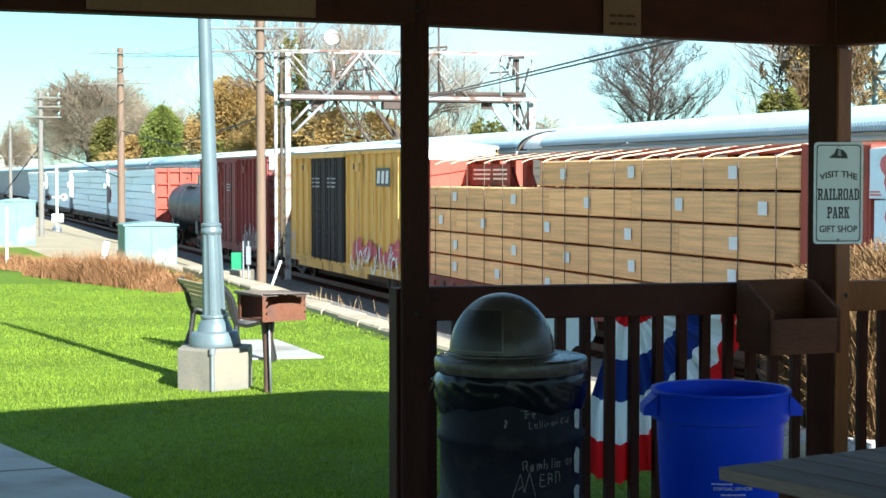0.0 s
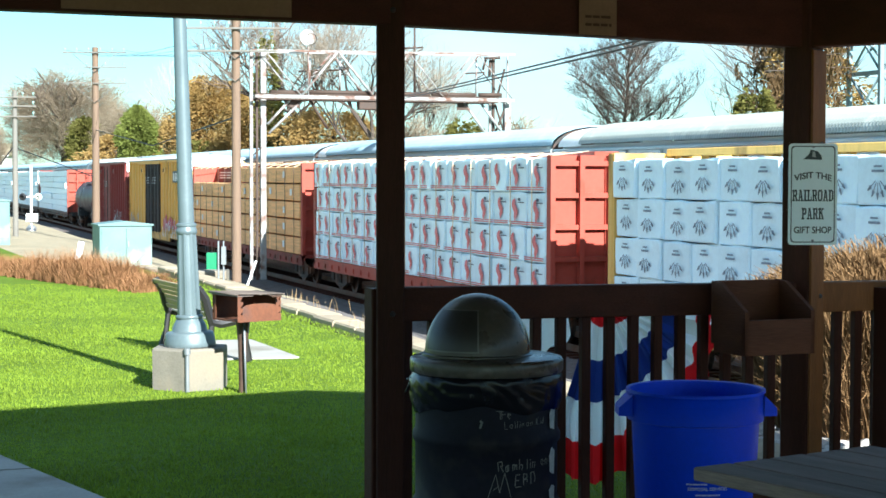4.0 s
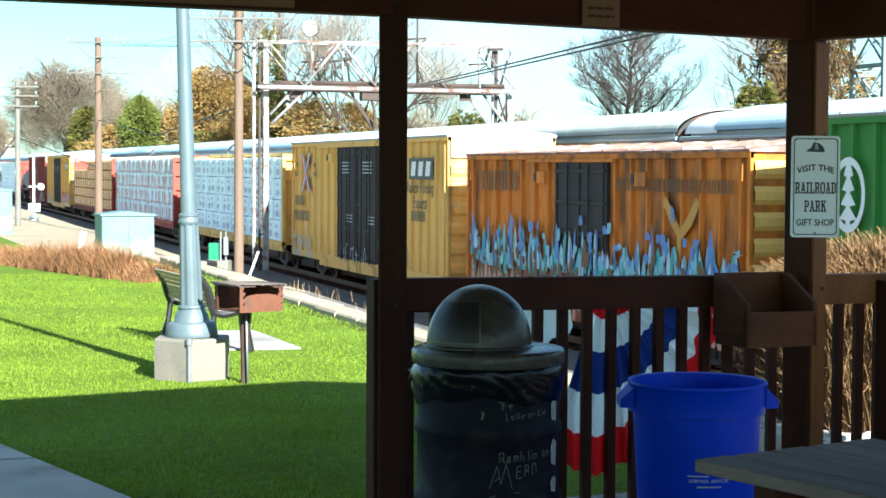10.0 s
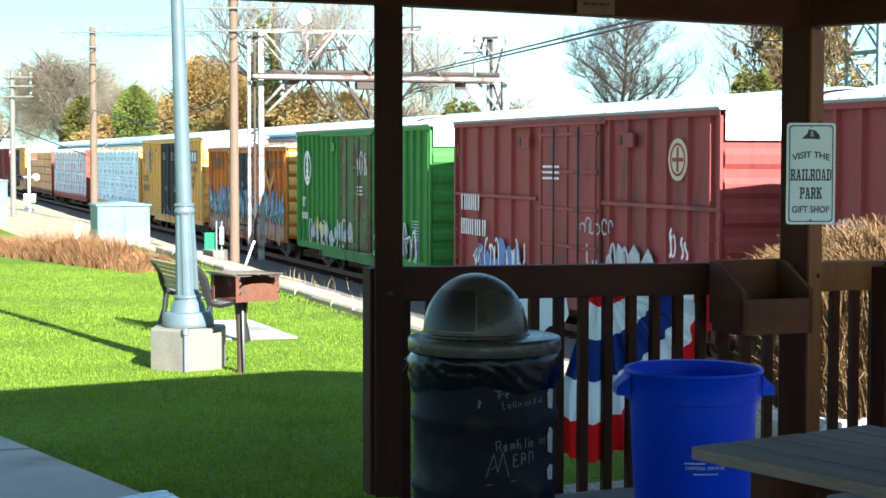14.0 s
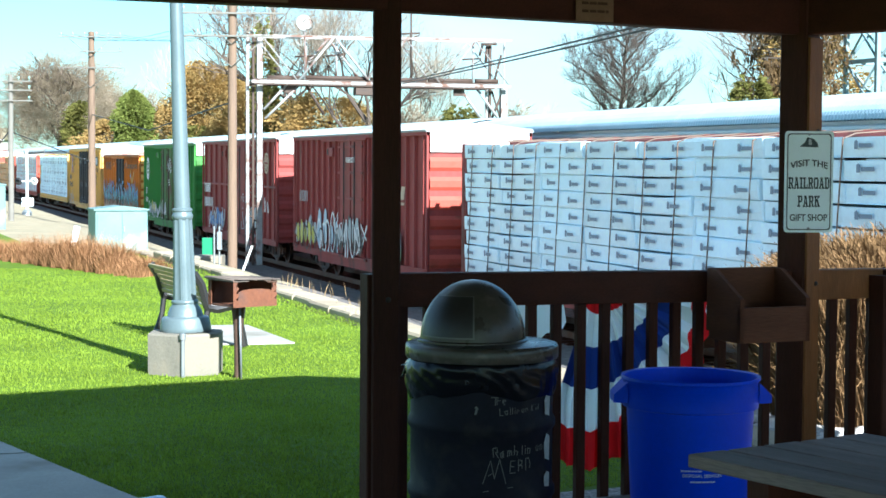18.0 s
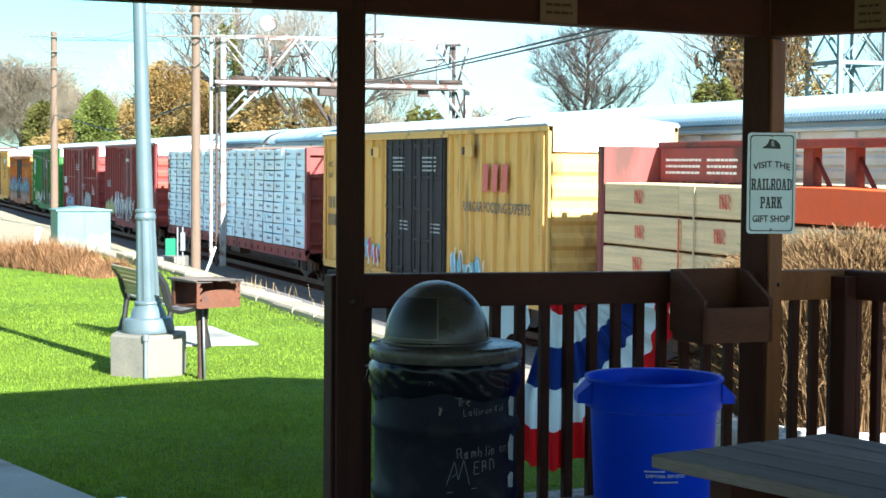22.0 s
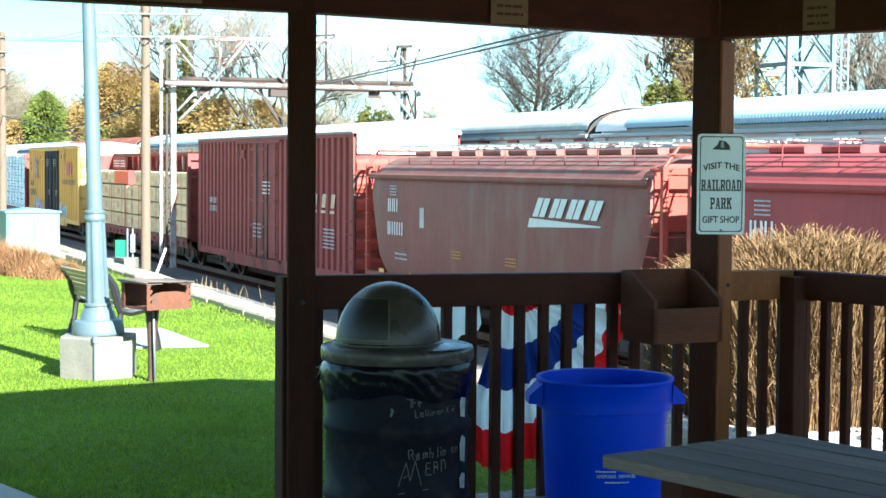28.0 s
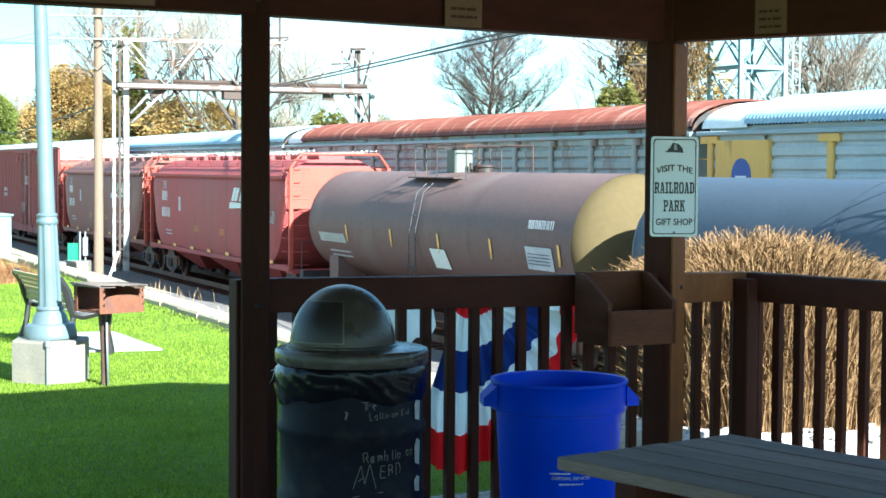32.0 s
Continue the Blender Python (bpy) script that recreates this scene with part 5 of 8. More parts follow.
# tank marks
for car, rr, zc, h in ((T1, 1.425, 3.93 - 1.425, 8.25), (T2, 1.425, 3.88 - 1.425, 9.45)):
    for y in (4.9, 1.7, -1.3, -4.2, -7.45):
        part("reflector", flat([[(-0.05, -0.22), (0.05, -0.22), (0.05, 0.22), (-0.05, 0.22)]]), M_YELLOW, car, "yellow reflector strip", on_tank(y, -0.15, rr, zc))
    part("print", bars(1, 97, 0.26, 1.5, 2.1), M_SIGNPALE, car, "", on_tank(h - 2.2, -0.35, rr, zc))
    part("print", bars(2, 98, 0.09, 1.6, 1.6), M_SPRAYGREY, car, "", on_tank(h - 2.4, -0.55, rr, zc))
    part("placard", flat([[(-0.45, -0.25), (0.45, -0.25), (0.45, 0.25), (-0.45, 0.25)]]), M_SIGNPALE, car, "pale placard", on_tank(-1.2, -0.42, rr, zc))
    part("placard", flat([[(-0.6, -0.24), (0.6, -0.24), (0.6, 0.24), (-0.6, 0.24)]]), M_SPRAYGREY, car, "grey stencilled panel", on_tank(-6.55, -0.22, rr, zc))
    part("print", bars(5, 100, 0.04, 1.7, 1.0), M_INKDARK, car, "", on_tank(-6.55, -0.12, rr + 0.005, zc))
    part("print", bars(1, 99, 0.18, 1.5, 1.2), M_SPRAYGREY, car, "", on_tank(-6.6, 0.2, rr, zc))
for _y in (1.2, -1.86, 4.45, 7.5):
    part("strap", Geo().box(-1.62, -1.60, _y - (0.05 if _y == 1.2 else 0.012), _y + (0.05 if _y == 1.2 else 0.012), 1.1, 3.04), M_STENCIL, L2, "red edge strap")
for _y in (6.9, 5.0, 3.9, 2.0, 0.7, -0.3, -2.5, -4.3, -5.5, -7.2, -8.4, -10.2):
    part("batten", Geo().box(-1.618, -1.60, _y - 0.018, _y + 0.018, 1.12, 3.64 if _y < -2 or _y > 4 else 3.0), M_STRAPTAN, L2, "dark binding batten")
part("end_board", Geo().box(-1.58, -0.1, 0.60, 0.63, 3.04, 3.69), M_REDBROWN, L2)
tarp = part("tarp", bundle_geo(3.2, 0.62, 7, soft=0.03), M_ORANGECLOTH, L2, "bright orange tarp over a bundle", pose(-0.14, 2.25, 3.06))
for car, z0 in ((L1, 3.75), (L2, 3.68)):
    part("spine_sheet", Geo().box(-0.36, -0.33, 7.3, 10.7, z0, 4.36), M_BEAMRED if car is L1 else M_REDBROWN, car, "red sheet with lines of white print")
    for i, (y, w) in enumerate(((9.7, 1.5), (8.1, 1.2))):
        print_lines(car, y, z0 + 0.42, w, 3, M_WHITE, 0.085, 110 + i, -0.366)

# ---- the autoracks on the far track ----
for k in range(-2, 30):
    place = -5.02 + 28.75 * (k + 0.5)
    if k == 18:
        car = autorack("silver autorack with yellow side posts", M_RACKROOF, M_GALV, M_RACKSIDE, M_YELLOW)
    elif k == 19:
        car = autorack("autorack with a rust-brown roof and grey side panels", M_BROWNROOF, M_GALV, M_RACKRUST, M_RACKRUST)
    elif k in (14, 15, 17):
        car = autorack("silver autorack with red-brown side posts", M_RACKROOF_G if k == 17 else M_RACKROOF, M_RACKRUST, M_RACKSIDE, M_REDBROWN)
    else:
        car = autorack("silver autorack with a bright corrugated roof", M_RACKROOF_G if k in (3, 7) else M_RACKROOF, M_GALV, M_RACKSIDE, M_RACKSIDE)
    MOVING.append((car, TRACK_B, place, "far"))


def motions():
    """The near train draws away at about 9 m/s; the far one comes the other way at about 16 m/s."""
    for car, x, place, which in MOVING:
        rows = []
        for i in range(17):
            t = 2.0 * i
            s = 8.728 * t + 0.01024 * t * t - 0.05 if which == "near" else -15.6 * t - 0.01 * t * t
            rows.append((t, pose(x, place + s, RAIL_Z)))
        walk(car, rows)

# ---- the pavilion (in the park's axes) ----
def beam_between(g, a, b, w, z0a, z1a, z0b=None, z1b=None):
    """A squared timber from plan point a to b."""
    z0b, z1b = z0a if z0b is None else z0b, z1a if z1b is None else z1b
    d = Vector((b[0] - a[0], b[1] - a[1], 0)).normalized()
    n = Vector((-d.y, d.x, 0)) * w / 2
    c = 0.006
    secs = []
    for p, z0, z1 in ((a, z0a, z1a), (b, z0b, z1b)):
        o = Vector((p[0], p[1], 0))
        secs.append([tuple(o - n + Vector((0, 0, z0 + c))), tuple(o - n * 0.9 + Vector((0, 0, z0))), tuple(o + n * 0.9 + Vector((0, 0, z0))), tuple(o + n + Vector((0, 0, z0 + c))),
                     tuple(o + n + Vector((0, 0, z1 - c))), tuple(o + n * 0.9 + Vector((0, 0, z1))), tuple(o - n * 0.9 + Vector((0, 0, z1))), tuple(o - n + Vector((0, 0, z1 - c)))])
    return g.sweep(secs)


P0, P1, P2, P3 = (-4.0, 6.2), (-0.129, 7.8), (1.947, 8.68), (2.45, 8.90)
P4 = (3.75, 6.95)
pavilion = thing("pavilion", "open timber park pavilion of dark brown stained posts and rails", "pavilion", PARK, kind="structure")


def pavilion_frame():
    ang = math.degrees(math.atan2(P2[1] - P1[1], P2[0] - P1[0]))
    part("post", Geo().box(-0.064, 0.064, -0.064, 0.064, 0, 2.6, 0.008), M_WOOD, pavilion, m=pose(*P1, 0, 0, 0, 2))
    part("post", Geo().box(-0.075, 0.075, -0.075, 0.075, 0, 2.6, 0.008), M_WOOD, pavilion, m=pose(*P2, 0, 0, 0, 52))
    part("newel_post", Geo().box(-0.05, 0.05, -0.05, 0.05, 0, 0.985, 0.006), M_WOOD, pavilion, m=pose(P3[0] - 0.03, P3[1] - 0.10, 0, 0, 0, 38))
    # thin added sheet that paints the post's daylit face lighter
    part("post_board", Geo().box(-0.072, 0.078, -0.090, -0.0765, 0, 2.19, 0.003), M_WOOD_LIT, pavilion, "post face with daylight painted as lighter brown", pose(*P2, 0, 0, 0, 52))
    part("rail_end_post", Geo().box(-0.03, 0.03, -0.05, 0.05, 0, 1.04, 0.006), M_WOOD, pavilion, m=pose(P1[0] - 0.075, P1[1] + 0.05, 0, 0, 0, ang))
    bolt = Geo().lathe([(0.0, 0.0), (0.013, 0.0), (0.013, 0.006), (0.006, 0.012), (0.0, 0.012)], 10).mesh("bolt", M_STEEL)
    for z in (0.95, 1.72):
        part("bolt", bolt, M_STEEL, pavilion, m=pose(*P2, z, 0, 0, 52) @ pose(0.03, -0.0895, 0, 90, 0, 0))
    for z in (0.93, 2.3):
        part("bolt", bolt, M_STEEL, pavilion, m=pose(*P1, z, 0, 0, 2) @ pose(0.01, -0.063, 0, 90, 0, 0))
    # eave beams
    part("beam", beam_between(Geo(), P0, P1, 0.12, 2.235, 2.6), M_WOOD_LY, pavilion)
    part("beam", beam_between(Geo(), P1, P2, 0.12, 2.235, 2.6, 2.205, 2.6), M_WOOD_LY, pavilion)
    part("beam", beam_between(Geo(), P2, (4.1, 6.6), 0.12, 2.205, 2.6), M_WOOD_LY, pavilion)
    part("beam", beam_between(Geo(), (4.1, 6.6), (4.3, 1.0), 0.12, 2.205, 2.6), M_WOOD_LY, pavilion)
    part("beam", beam_between(Geo(), (-4.0, 6.2), (-4.2, 1.0), 0.12, 2.235, 2.6), M_WOOD_LY, pavilion)
    # rails
    part("top_rail", beam_between(Geo(), P1, P2, 0.09, 0.893, 1.048, 0.865, 1.02), M_WOOD_LY, pavilion)
    # this short rail has its daylight painted in as a lighter brown
    part("top_rail", beam_between(Geo(), P2, P3, 0.09, 0.865, 1.02, 0.865, 1.015), M_WOOD_LIT, pavilion, "rail with daylight painted as lighter brown")
    part("top_rail", beam_between(Geo(), P3, P4, 0.09, 0.865, 1.015), M_WOOD_LY, pavilion)
    part("bottom_rail", beam_between(Geo(), P1, P3, 0.05, -0.13, -0.08), M_WOOD_LY, pavilion)
    part("bottom_rail", beam_between(Geo(), P3, P4, 0.05, -0.13, -0.08), M_WOOD_LY, pavilion)
    bal = Geo().box(-0.024, 0.024, -0.02, 0.02, -0.1, 0.9, 0.004).mesh("baluster", M_WOOD)
    for a, b, n in ((P1, P2, 17), (P2, P3, 4), (P3, P4, 17)):
        tilt = math.degrees(math.atan2(b[1] - a[1], b[0] - a[0]))
        for i in range(n):
            f = (i + 0.6) / n if n != 4 else (i + 0.75) / 4.3
            part("baluster", bal, M_WOOD, pavilion, m=pose(a[0] + (b[0] - a[0]) * f, a[1] + (b[1] - a[1]) * f, 0, 0, 0, tilt))


pavilion_frame()


def pavilion_roof():
    """Low hipped roof over the posts, boarded underneath; out of view, its eave shaped to cast the lawn's shade."""
    ring = [(-4.6, 5.6), (1.35, 8.95), (2.2, 8.75), (4.7, 6.6), (5.0, -3.5), (-5.0, -3.5)]
    top = (0.2, 2.2, 4.4)
    g = Geo()
    n = len(ring)
    g.add([(x, y, 2.5) for x, y in ring] + [top] + [(x, y, 2.62) for x, y in ring] + [(top[0], top[1], top[2] + 0.14)],
          [(i, (i + 1) % n, n) for i in range(n)] + [(n + 1 + (i + 1) % n, n + 1 + i, 2 * n + 1) for i in range(n)] + [(i, n + 1 + i, n + 1 + (i + 1) % n, (i + 1) % n) for i in range(n)])
    part("roof", g, M_WOOD, pavilion, "hipped roof, dark boards beneath")
    slab = [(-4.4, 5.7), (-0.2, 7.45), (1.95, 8.36), (2.35, 8.45), (3.6, 6.6), (4.6, -3.4), (-4.6, -3.4)]
    n = len(slab)
    part("floor", Geo().add([(x, y, 0.0) for x, y in slab] + [(x, y, -0.14) for x, y in slab], [tuple(range(n)), tuple(range(2 * n - 1, n - 1, -1))] + [(i, (i + 1) % n, n + (i + 1) % n, n + i) for i in range(n)]), M_SLABGREY, pavilion, "grey concrete floor slab")
    # side and back posts, out of view
    for p in ((4.3, 1.0), (-4.2, 1.0), (4.1, 6.6), (-4.0, 6.2), (4.6, -3.0), (-4.4, -3.0)):
        part("post", Geo().box(-0.07, 0.07, -0.07, 0.07, 0, 2.55, 0.008), M_WOOD, pavilion, m=pose(*p, 0))


pavilion_roof()


def gravel_strip():
    """Grey drainage gravel along the pavilion's edge."""
    outer = [(-4.6, 6.3), (-0.25, 8.1), (2.0, 9.02), (2.55, 9.2), (4.1, 7.0)]
    inner = [(-4.4, 5.7), (-0.2, 7.45), (1.95, 8.36), (2.35, 8.45), (3.6, 6.6)]
    g = Geo().add([(x, y, -0.093) for x, y in outer + inner], [(i, i + 1, 6 + i, 5 + i) for i in range(4)])
    part("gravel_strip", g, M_DRAIN, pavilion, "strip of grey gravel under the railing", kind="stuff")


M_DRAIN = mat("grey_drain_gravel", (0.30, 0.28, 0.26), 0.95, vary=0.9, scale=30, fine=70, bump=1.0, spec=0.1)
gravel_strip()

# ---- things in the park (x along the pavilion's front, y away from it) ----
def spot(x, y, z, rz=0.0, rx=0.0, ry=0.0):
    return PARK @ pose(x, y, z, rx, ry, rz)


M_LAMP = mat("blue_grey_lamp_paint", (0.116, 0.152, 0.162), 0.38, 0.2, vary=0.12, scale=3, fine=40, bump=0.04)
M_BASE = mat("aged_concrete", (0.178, 0.159, 0.126), 0.85, vary=0.22, scale=4, fine=50, bump=0.3, dirt=(0.22, 0.18, 0.13), dirt_amount=0.45, dirt_scale=3)
M_GRATE = mat("weathered_grate_steel", (0.12, 0.095, 0.08), 0.6, 0.2, vary=0.3, scale=9, fine=50, bump=0.2)
M_RUSTY = mat("rusted_grill_steel", (0.132, 0.0441, 0.0189), 0.75, 0.1, vary=0.4, scale=9, fine=50, bump=0.3, dirt=(0.08, 0.04, 0.03), dirt_amount=0.5, dirt_scale=5)
M_SOOT = mat("sooty_steel", (0.075, 0.042, 0.028), 0.7, 0.2, vary=0.4, scale=9, fine=50, bump=0.2)
M_BENCHMETAL = mat("black_bench_iron", (0.022, 0.02, 0.02), 0.45, 0.2, vary=0.2, bump=0.05)
M_TANSLAT = mat("tan_bench_slat", (0.36, 0.27, 0.15), 0.6, vary=0.2, scale=8, fine=40, bump=0.1)
M_SLAT = mat("pale_bench_slat", (0.50, 0.46, 0.45), 0.6, vary=0.2, scale=8, fine=40, bump=0.1)
M_DRUM = mat("charcoal_drum_paint", (0.00936, 0.00875, 0.0153), 0.6, 0.0, vary=0.45, scale=5, fine=40, bump=0.06, dirt=(0.024, 0.022, 0.022), dirt_amount=0.3, dirt_scale=8, spec=0.16)
M_LID = mat("bronze_grey_lid", (0.07, 0.057, 0.044), 0.30, 0.0, vary=0.3, scale=9, fine=60, bump=0.03, dirt=(0.13, 0.11, 0.09), dirt_amount=0.25, dirt_scale=14, spec=0.35)
M_FLAPEDGE = mat("pale_flap_edge", (0.13, 0.12, 0.10), 0.5, vary=0.3, scale=12, bump=0.0)
M_FLAP = mat("dark_lid_flap", (0.028, 0.022, 0.018), 0.4, 0.0, vary=0.3, scale=6, fine=50, bump=0.03)
M_BAG = mat("black_bin_liner", (0.005, 0.005, 0.008), 0.24, vary=0.2, scale=6, fine=14, bump=0.5, spec=0.25)
M_BOXWOOD = mat("brown_box_timber", (0.115, 0.043, 0.022), 0.65, vary=0.4, scale=2.0, fine=30, bump=0.25, stretch=(0.6, 6, 6), spec=0.14)
M_BIN = mat("royal_blue_plastic", (0.00864, 0.0538, 0.675), 0.42, vary=0.12, scale=3, fine=60, bump=0.03, spec=0.2)
M_CHALK = mat("chalk_scrawl", (0.17, 0.17, 0.15), 0.9, vary=0.3, scale=20, bump=0.0)
M_SHEET = mat("pale_blue_plastic", (0.30, 0.46, 0.62), 0.3, vary=0.35, scale=14, fine=60, bump=0.2)
M_STICKER = mat("torn_white_sticker", (0.42, 0.43, 0.41), 0.7, vary=0.4, scale=40, fine=200, bump=0.0)
M_CLOTHRED = mat("red_cloth", (0.72, 0.016, 0.02), 0.75, vary=0.1, scale=8, fine=200, bump=0.1)
M_CLOTHWHITE = mat("white_cloth", (0.90, 0.91, 0.91), 0.75, vary=0.05, scale=8, fine=200, bump=0.1)
M_CLOTHBLUE = mat("navy_cloth", (0.026, 0.05, 0.24), 0.75, vary=0.1, scale=8, fine=200, bump=0.1)
for _m in (M_CLOTHRED, M_CLOTHWHITE, M_CLOTHBLUE):
    see_through(_m, 0.62)
M_SIGN = mat("sign_enamel", (0.84, 0.95, 0.95), 0.35, vary=0.04, scale=4, fine=60, bump=0.02)
M_SIGNINK = mat("sign_ink", (0.035, 0.055, 0.055), 0.5, vary=0.1, bump=0.0)
M_PAPER = mat("cream_notice", (0.25, 0.15, 0.09), 0.8, vary=0.15, scale=5, bump=0.05, spec=0.1)
M_FADEDINK = mat("faded_notice_ink", (0.10, 0.055, 0.035), 0.8, vary=0.2, bump=0.0, spec=0.1)
M_CABINET = mat("pale_green_cabinet", (0.123, 0.201, 0.193), 0.45, 0.1, vary=0.1, scale=3, fine=30, bump=0.03, dirt=(0.28, 0.34, 0.31), dirt_amount=0.2)
M_POLE = mat("weathered_pole", (0.149, 0.0972, 0.0648), 0.85, vary=0.3, scale=3, fine=30, bump=0.4, stretch=(8, 8, 0.5))
M_ARM = mat("weathered_crossarm", (0.15, 0.138, 0.12), 0.85, vary=0.2, scale=3, fine=30, bump=0.3)
M_GLASS = mat("glass_insulator", (0.25, 0.42, 0.38), 0.15, vary=0.1, bump=0.0)
M_BRIDGE = mat("flaking_white_steel", (0.286, 0.286, 0.279), 0.6, 0.1, vary=0.2, scale=4, fine=20, bump=0.1, dirt=(0.12, 0.055, 0.035), dirt_amount=0.5, dirt_scale=2.2)
M_BRIDGERUST = mat("rusted_bridge_steel", (0.057, 0.0348, 0.0252), 0.75, 0.1, vary=0.35, scale=4, fine=20, bump=0.15)
M_TOWER = mat("pale_blue_tower_paint", (0.186, 0.251, 0.279), 0.45, 0.1, vary=0.1, scale=2, fine=20, bump=0.03)
M_BOXGREEN = mat("green_signal_box", (0.012, 0.18, 0.078), 0.5, vary=0.1, bump=0.03)
M_CABLE = mat("black_cable", (0.015, 0.015, 0.017), 0.6, bump=0.0)
M_STONE = mat("pale_kerb_stone", (0.342, 0.271, 0.185), 0.9, vary=0.25, scale=3, fine=30, bump=0.4, each=0.15)
M_WHITEGRAVEL = mat("white_gravel", (0.48, 0.44, 0.41), 0.9, vary=0.3, scale=8, fine=40, bump=0.6, each=0.2)
M_PIPE = mat("galvanised_pipe", (0.224, 0.241, 0.252), 0.45, 0.4, vary=0.1, bump=0.03)


def lamp_post():
    t = thing("lamp_post", "tall blue-grey metal lamp post with fluted base", "lamp post", spot(-1.787, 13.4, 0.225, 0, 0, -1.6))
    part("base_flare", Geo().lathe([(0.0, 0.0), (0.197, 0.0), (0.2, 0.006), (0.199, 0.03), (0.188, 0.095), (0.182, 0.108), (0.172, 0.114), (0.142, 0.118), (0.138, 0.126), (0.131, 0.155), (0.117, 0.185), (0.104, 0.205), (0.1, 0.214), (0.105, 0.218), (0.107, 0.228), (0.105, 0.24), (0.097, 0.246), (0.09, 0.248)], 40), M_LAMP, t)
    g = Geo()
    n = 32
    secs = []
    for z, r in ((0.246, 0.092), (0.9, 0.074)):
        secs.append([(r * (1 - 0.09 * (i % 4 in (1, 2))) * math.cos(2 * math.pi * i / n), r * (1 - 0.09 * (i % 4 in (1, 2))) * math.sin(2 * math.pi * i / n), z) for i in range(n)])
    part("fluted_shaft", g.sweep(secs), M_LAMP, t)
    part("collar", Geo().lathe([(0.07, 0.87), (0.082, 0.885), (0.082, 0.91), (0.074, 0.92), (0.074, 0.935), (0.08, 0.94), (0.08, 0.955), (0.062, 0.965)], 28), M_LAMP, t)
    part("pole", Geo().lathe([(0.063, 0.95), (0.046, 3.4), (0.0, 3.41)], 24), M_LAMP, t)
    f = thing("lamp_footing", "weathered six-sided concrete footing in the lawn", "concrete footing", spot(-1.787, 13.4, 0))
    part("block", Geo().lathe([(0.0, -0.2), (0.313, -0.2), (0.315, 0.205), (0.305, 0.222), (0.0, 0.225)], 6, pose(0, 0, 0, 0, 0, 30), smooth=False), M_BASE, f)
    part("conduit", Geo().tube((0.02, -0.325, -0.12), (0.02, -0.325, 0.22), 0.016, n=8).tube((0.02, -0.325, 0.19), (0.02, -0.325, 0.235), 0.026, n=8), M_PIPE, f, "grey conduit pipe")


def grill():
    """A square steel box on a post, open on one side, its low front between notched brackets."""
    t = thing("park_grill", "rusted steel park grill on a single post", "barbecue grill", spot(-1.312, 13.05, -0.14, 37))
    part("post", Geo().lathe([(0.030, -0.1), (0.030, 0.25), (0.036, 0.42), (0.046, 0.54), (0.052, 0.60)], 14), M_SOOT, t, m=pose(-0.024, 0.018, 0))
    part("stay", Geo().tube((-0.03, -0.04, 0.0), (-0.05, -0.05, 0.58), 0.009, n=6), M_PIPE, t)
    part("firebox_floor", Geo().box(-0.185, 0.185, -0.185, 0.185, 0.60, 0.612), M_RUSTY, t)
    part("side_panel", Geo().box(0.185, 0.191, -0.185, 0.185, 0.60, 0.79, 0.002), M_RUSTY, t)
    part("back_panel", Geo().box(-0.185, 0.185, 0.185, 0.191, 0.60, 0.80, 0.002), M_RUSTY, t)
    front = [(-0.15, 0.0), (0.16, 0.0), (0.16, 0.11), (0.13, 0.125), (0.06, 0.135), (-0.05, 0.135), (-0.12, 0.125), (-0.15, 0.11)]
    part("front_panel", flat([front], 0.006), M_RUSTY, t, m=pose(0, -0.186, 0.60, 90, 0, 0))
    notch = [(0.0, 0.0), (0.045, 0.0), (0.045, 0.05), (0.02, 0.058), (0.045, 0.085), (0.045, 0.1), (0.02, 0.108), (0.045, 0.135), (0.045, 0.15), (0.02, 0.158), (0.04, 0.19), (0.0, 0.205)]
    for x, y, rz in ((-0.19, -0.187, 0), (0.145, -0.187, 0), (-0.187, 0.14, 90)):
        part("notched_bracket", flat([notch], 0.006), M_RUSTY, t, m=pose(x, y, 0.60, 90, 0, rz))
    part("corner_angle", Geo().box(-0.192, -0.17, -0.192, -0.188, 0.60, 0.80), M_RUSTY, t)
    g = Geo()
    for i in range(20):
        y = -0.205 + 0.41 * i / 19
        g.tube((-0.205, y, 0.815), (0.205, y, 0.80), 0.0055, n=5)
    for x in (-0.205, 0.0, 0.205):
        g.tube((x, -0.21, 0.805 - 0.02 * x), (x, 0.21, 0.805 - 0.02 * x), 0.008, n=5)
    part("grate", g, M_GRATE, t, "weathered cooking grate")
    part("grate_plate", Geo().box(-0.2, -0.06, -0.2, 0.2, 0.792, 0.797, 0.0).box(0.06, 0.2, -0.2, 0.2, 0.792, 0.797, 0.0), M_GRATE, t)
    part("handle", Geo().path([(0.06, -0.2, 0.80), (0.06, -0.27, 0.79), (0.14, -0.27, 0.79), (0.14, -0.2, 0.80)], 0.007, 6), M_SOOT, t)


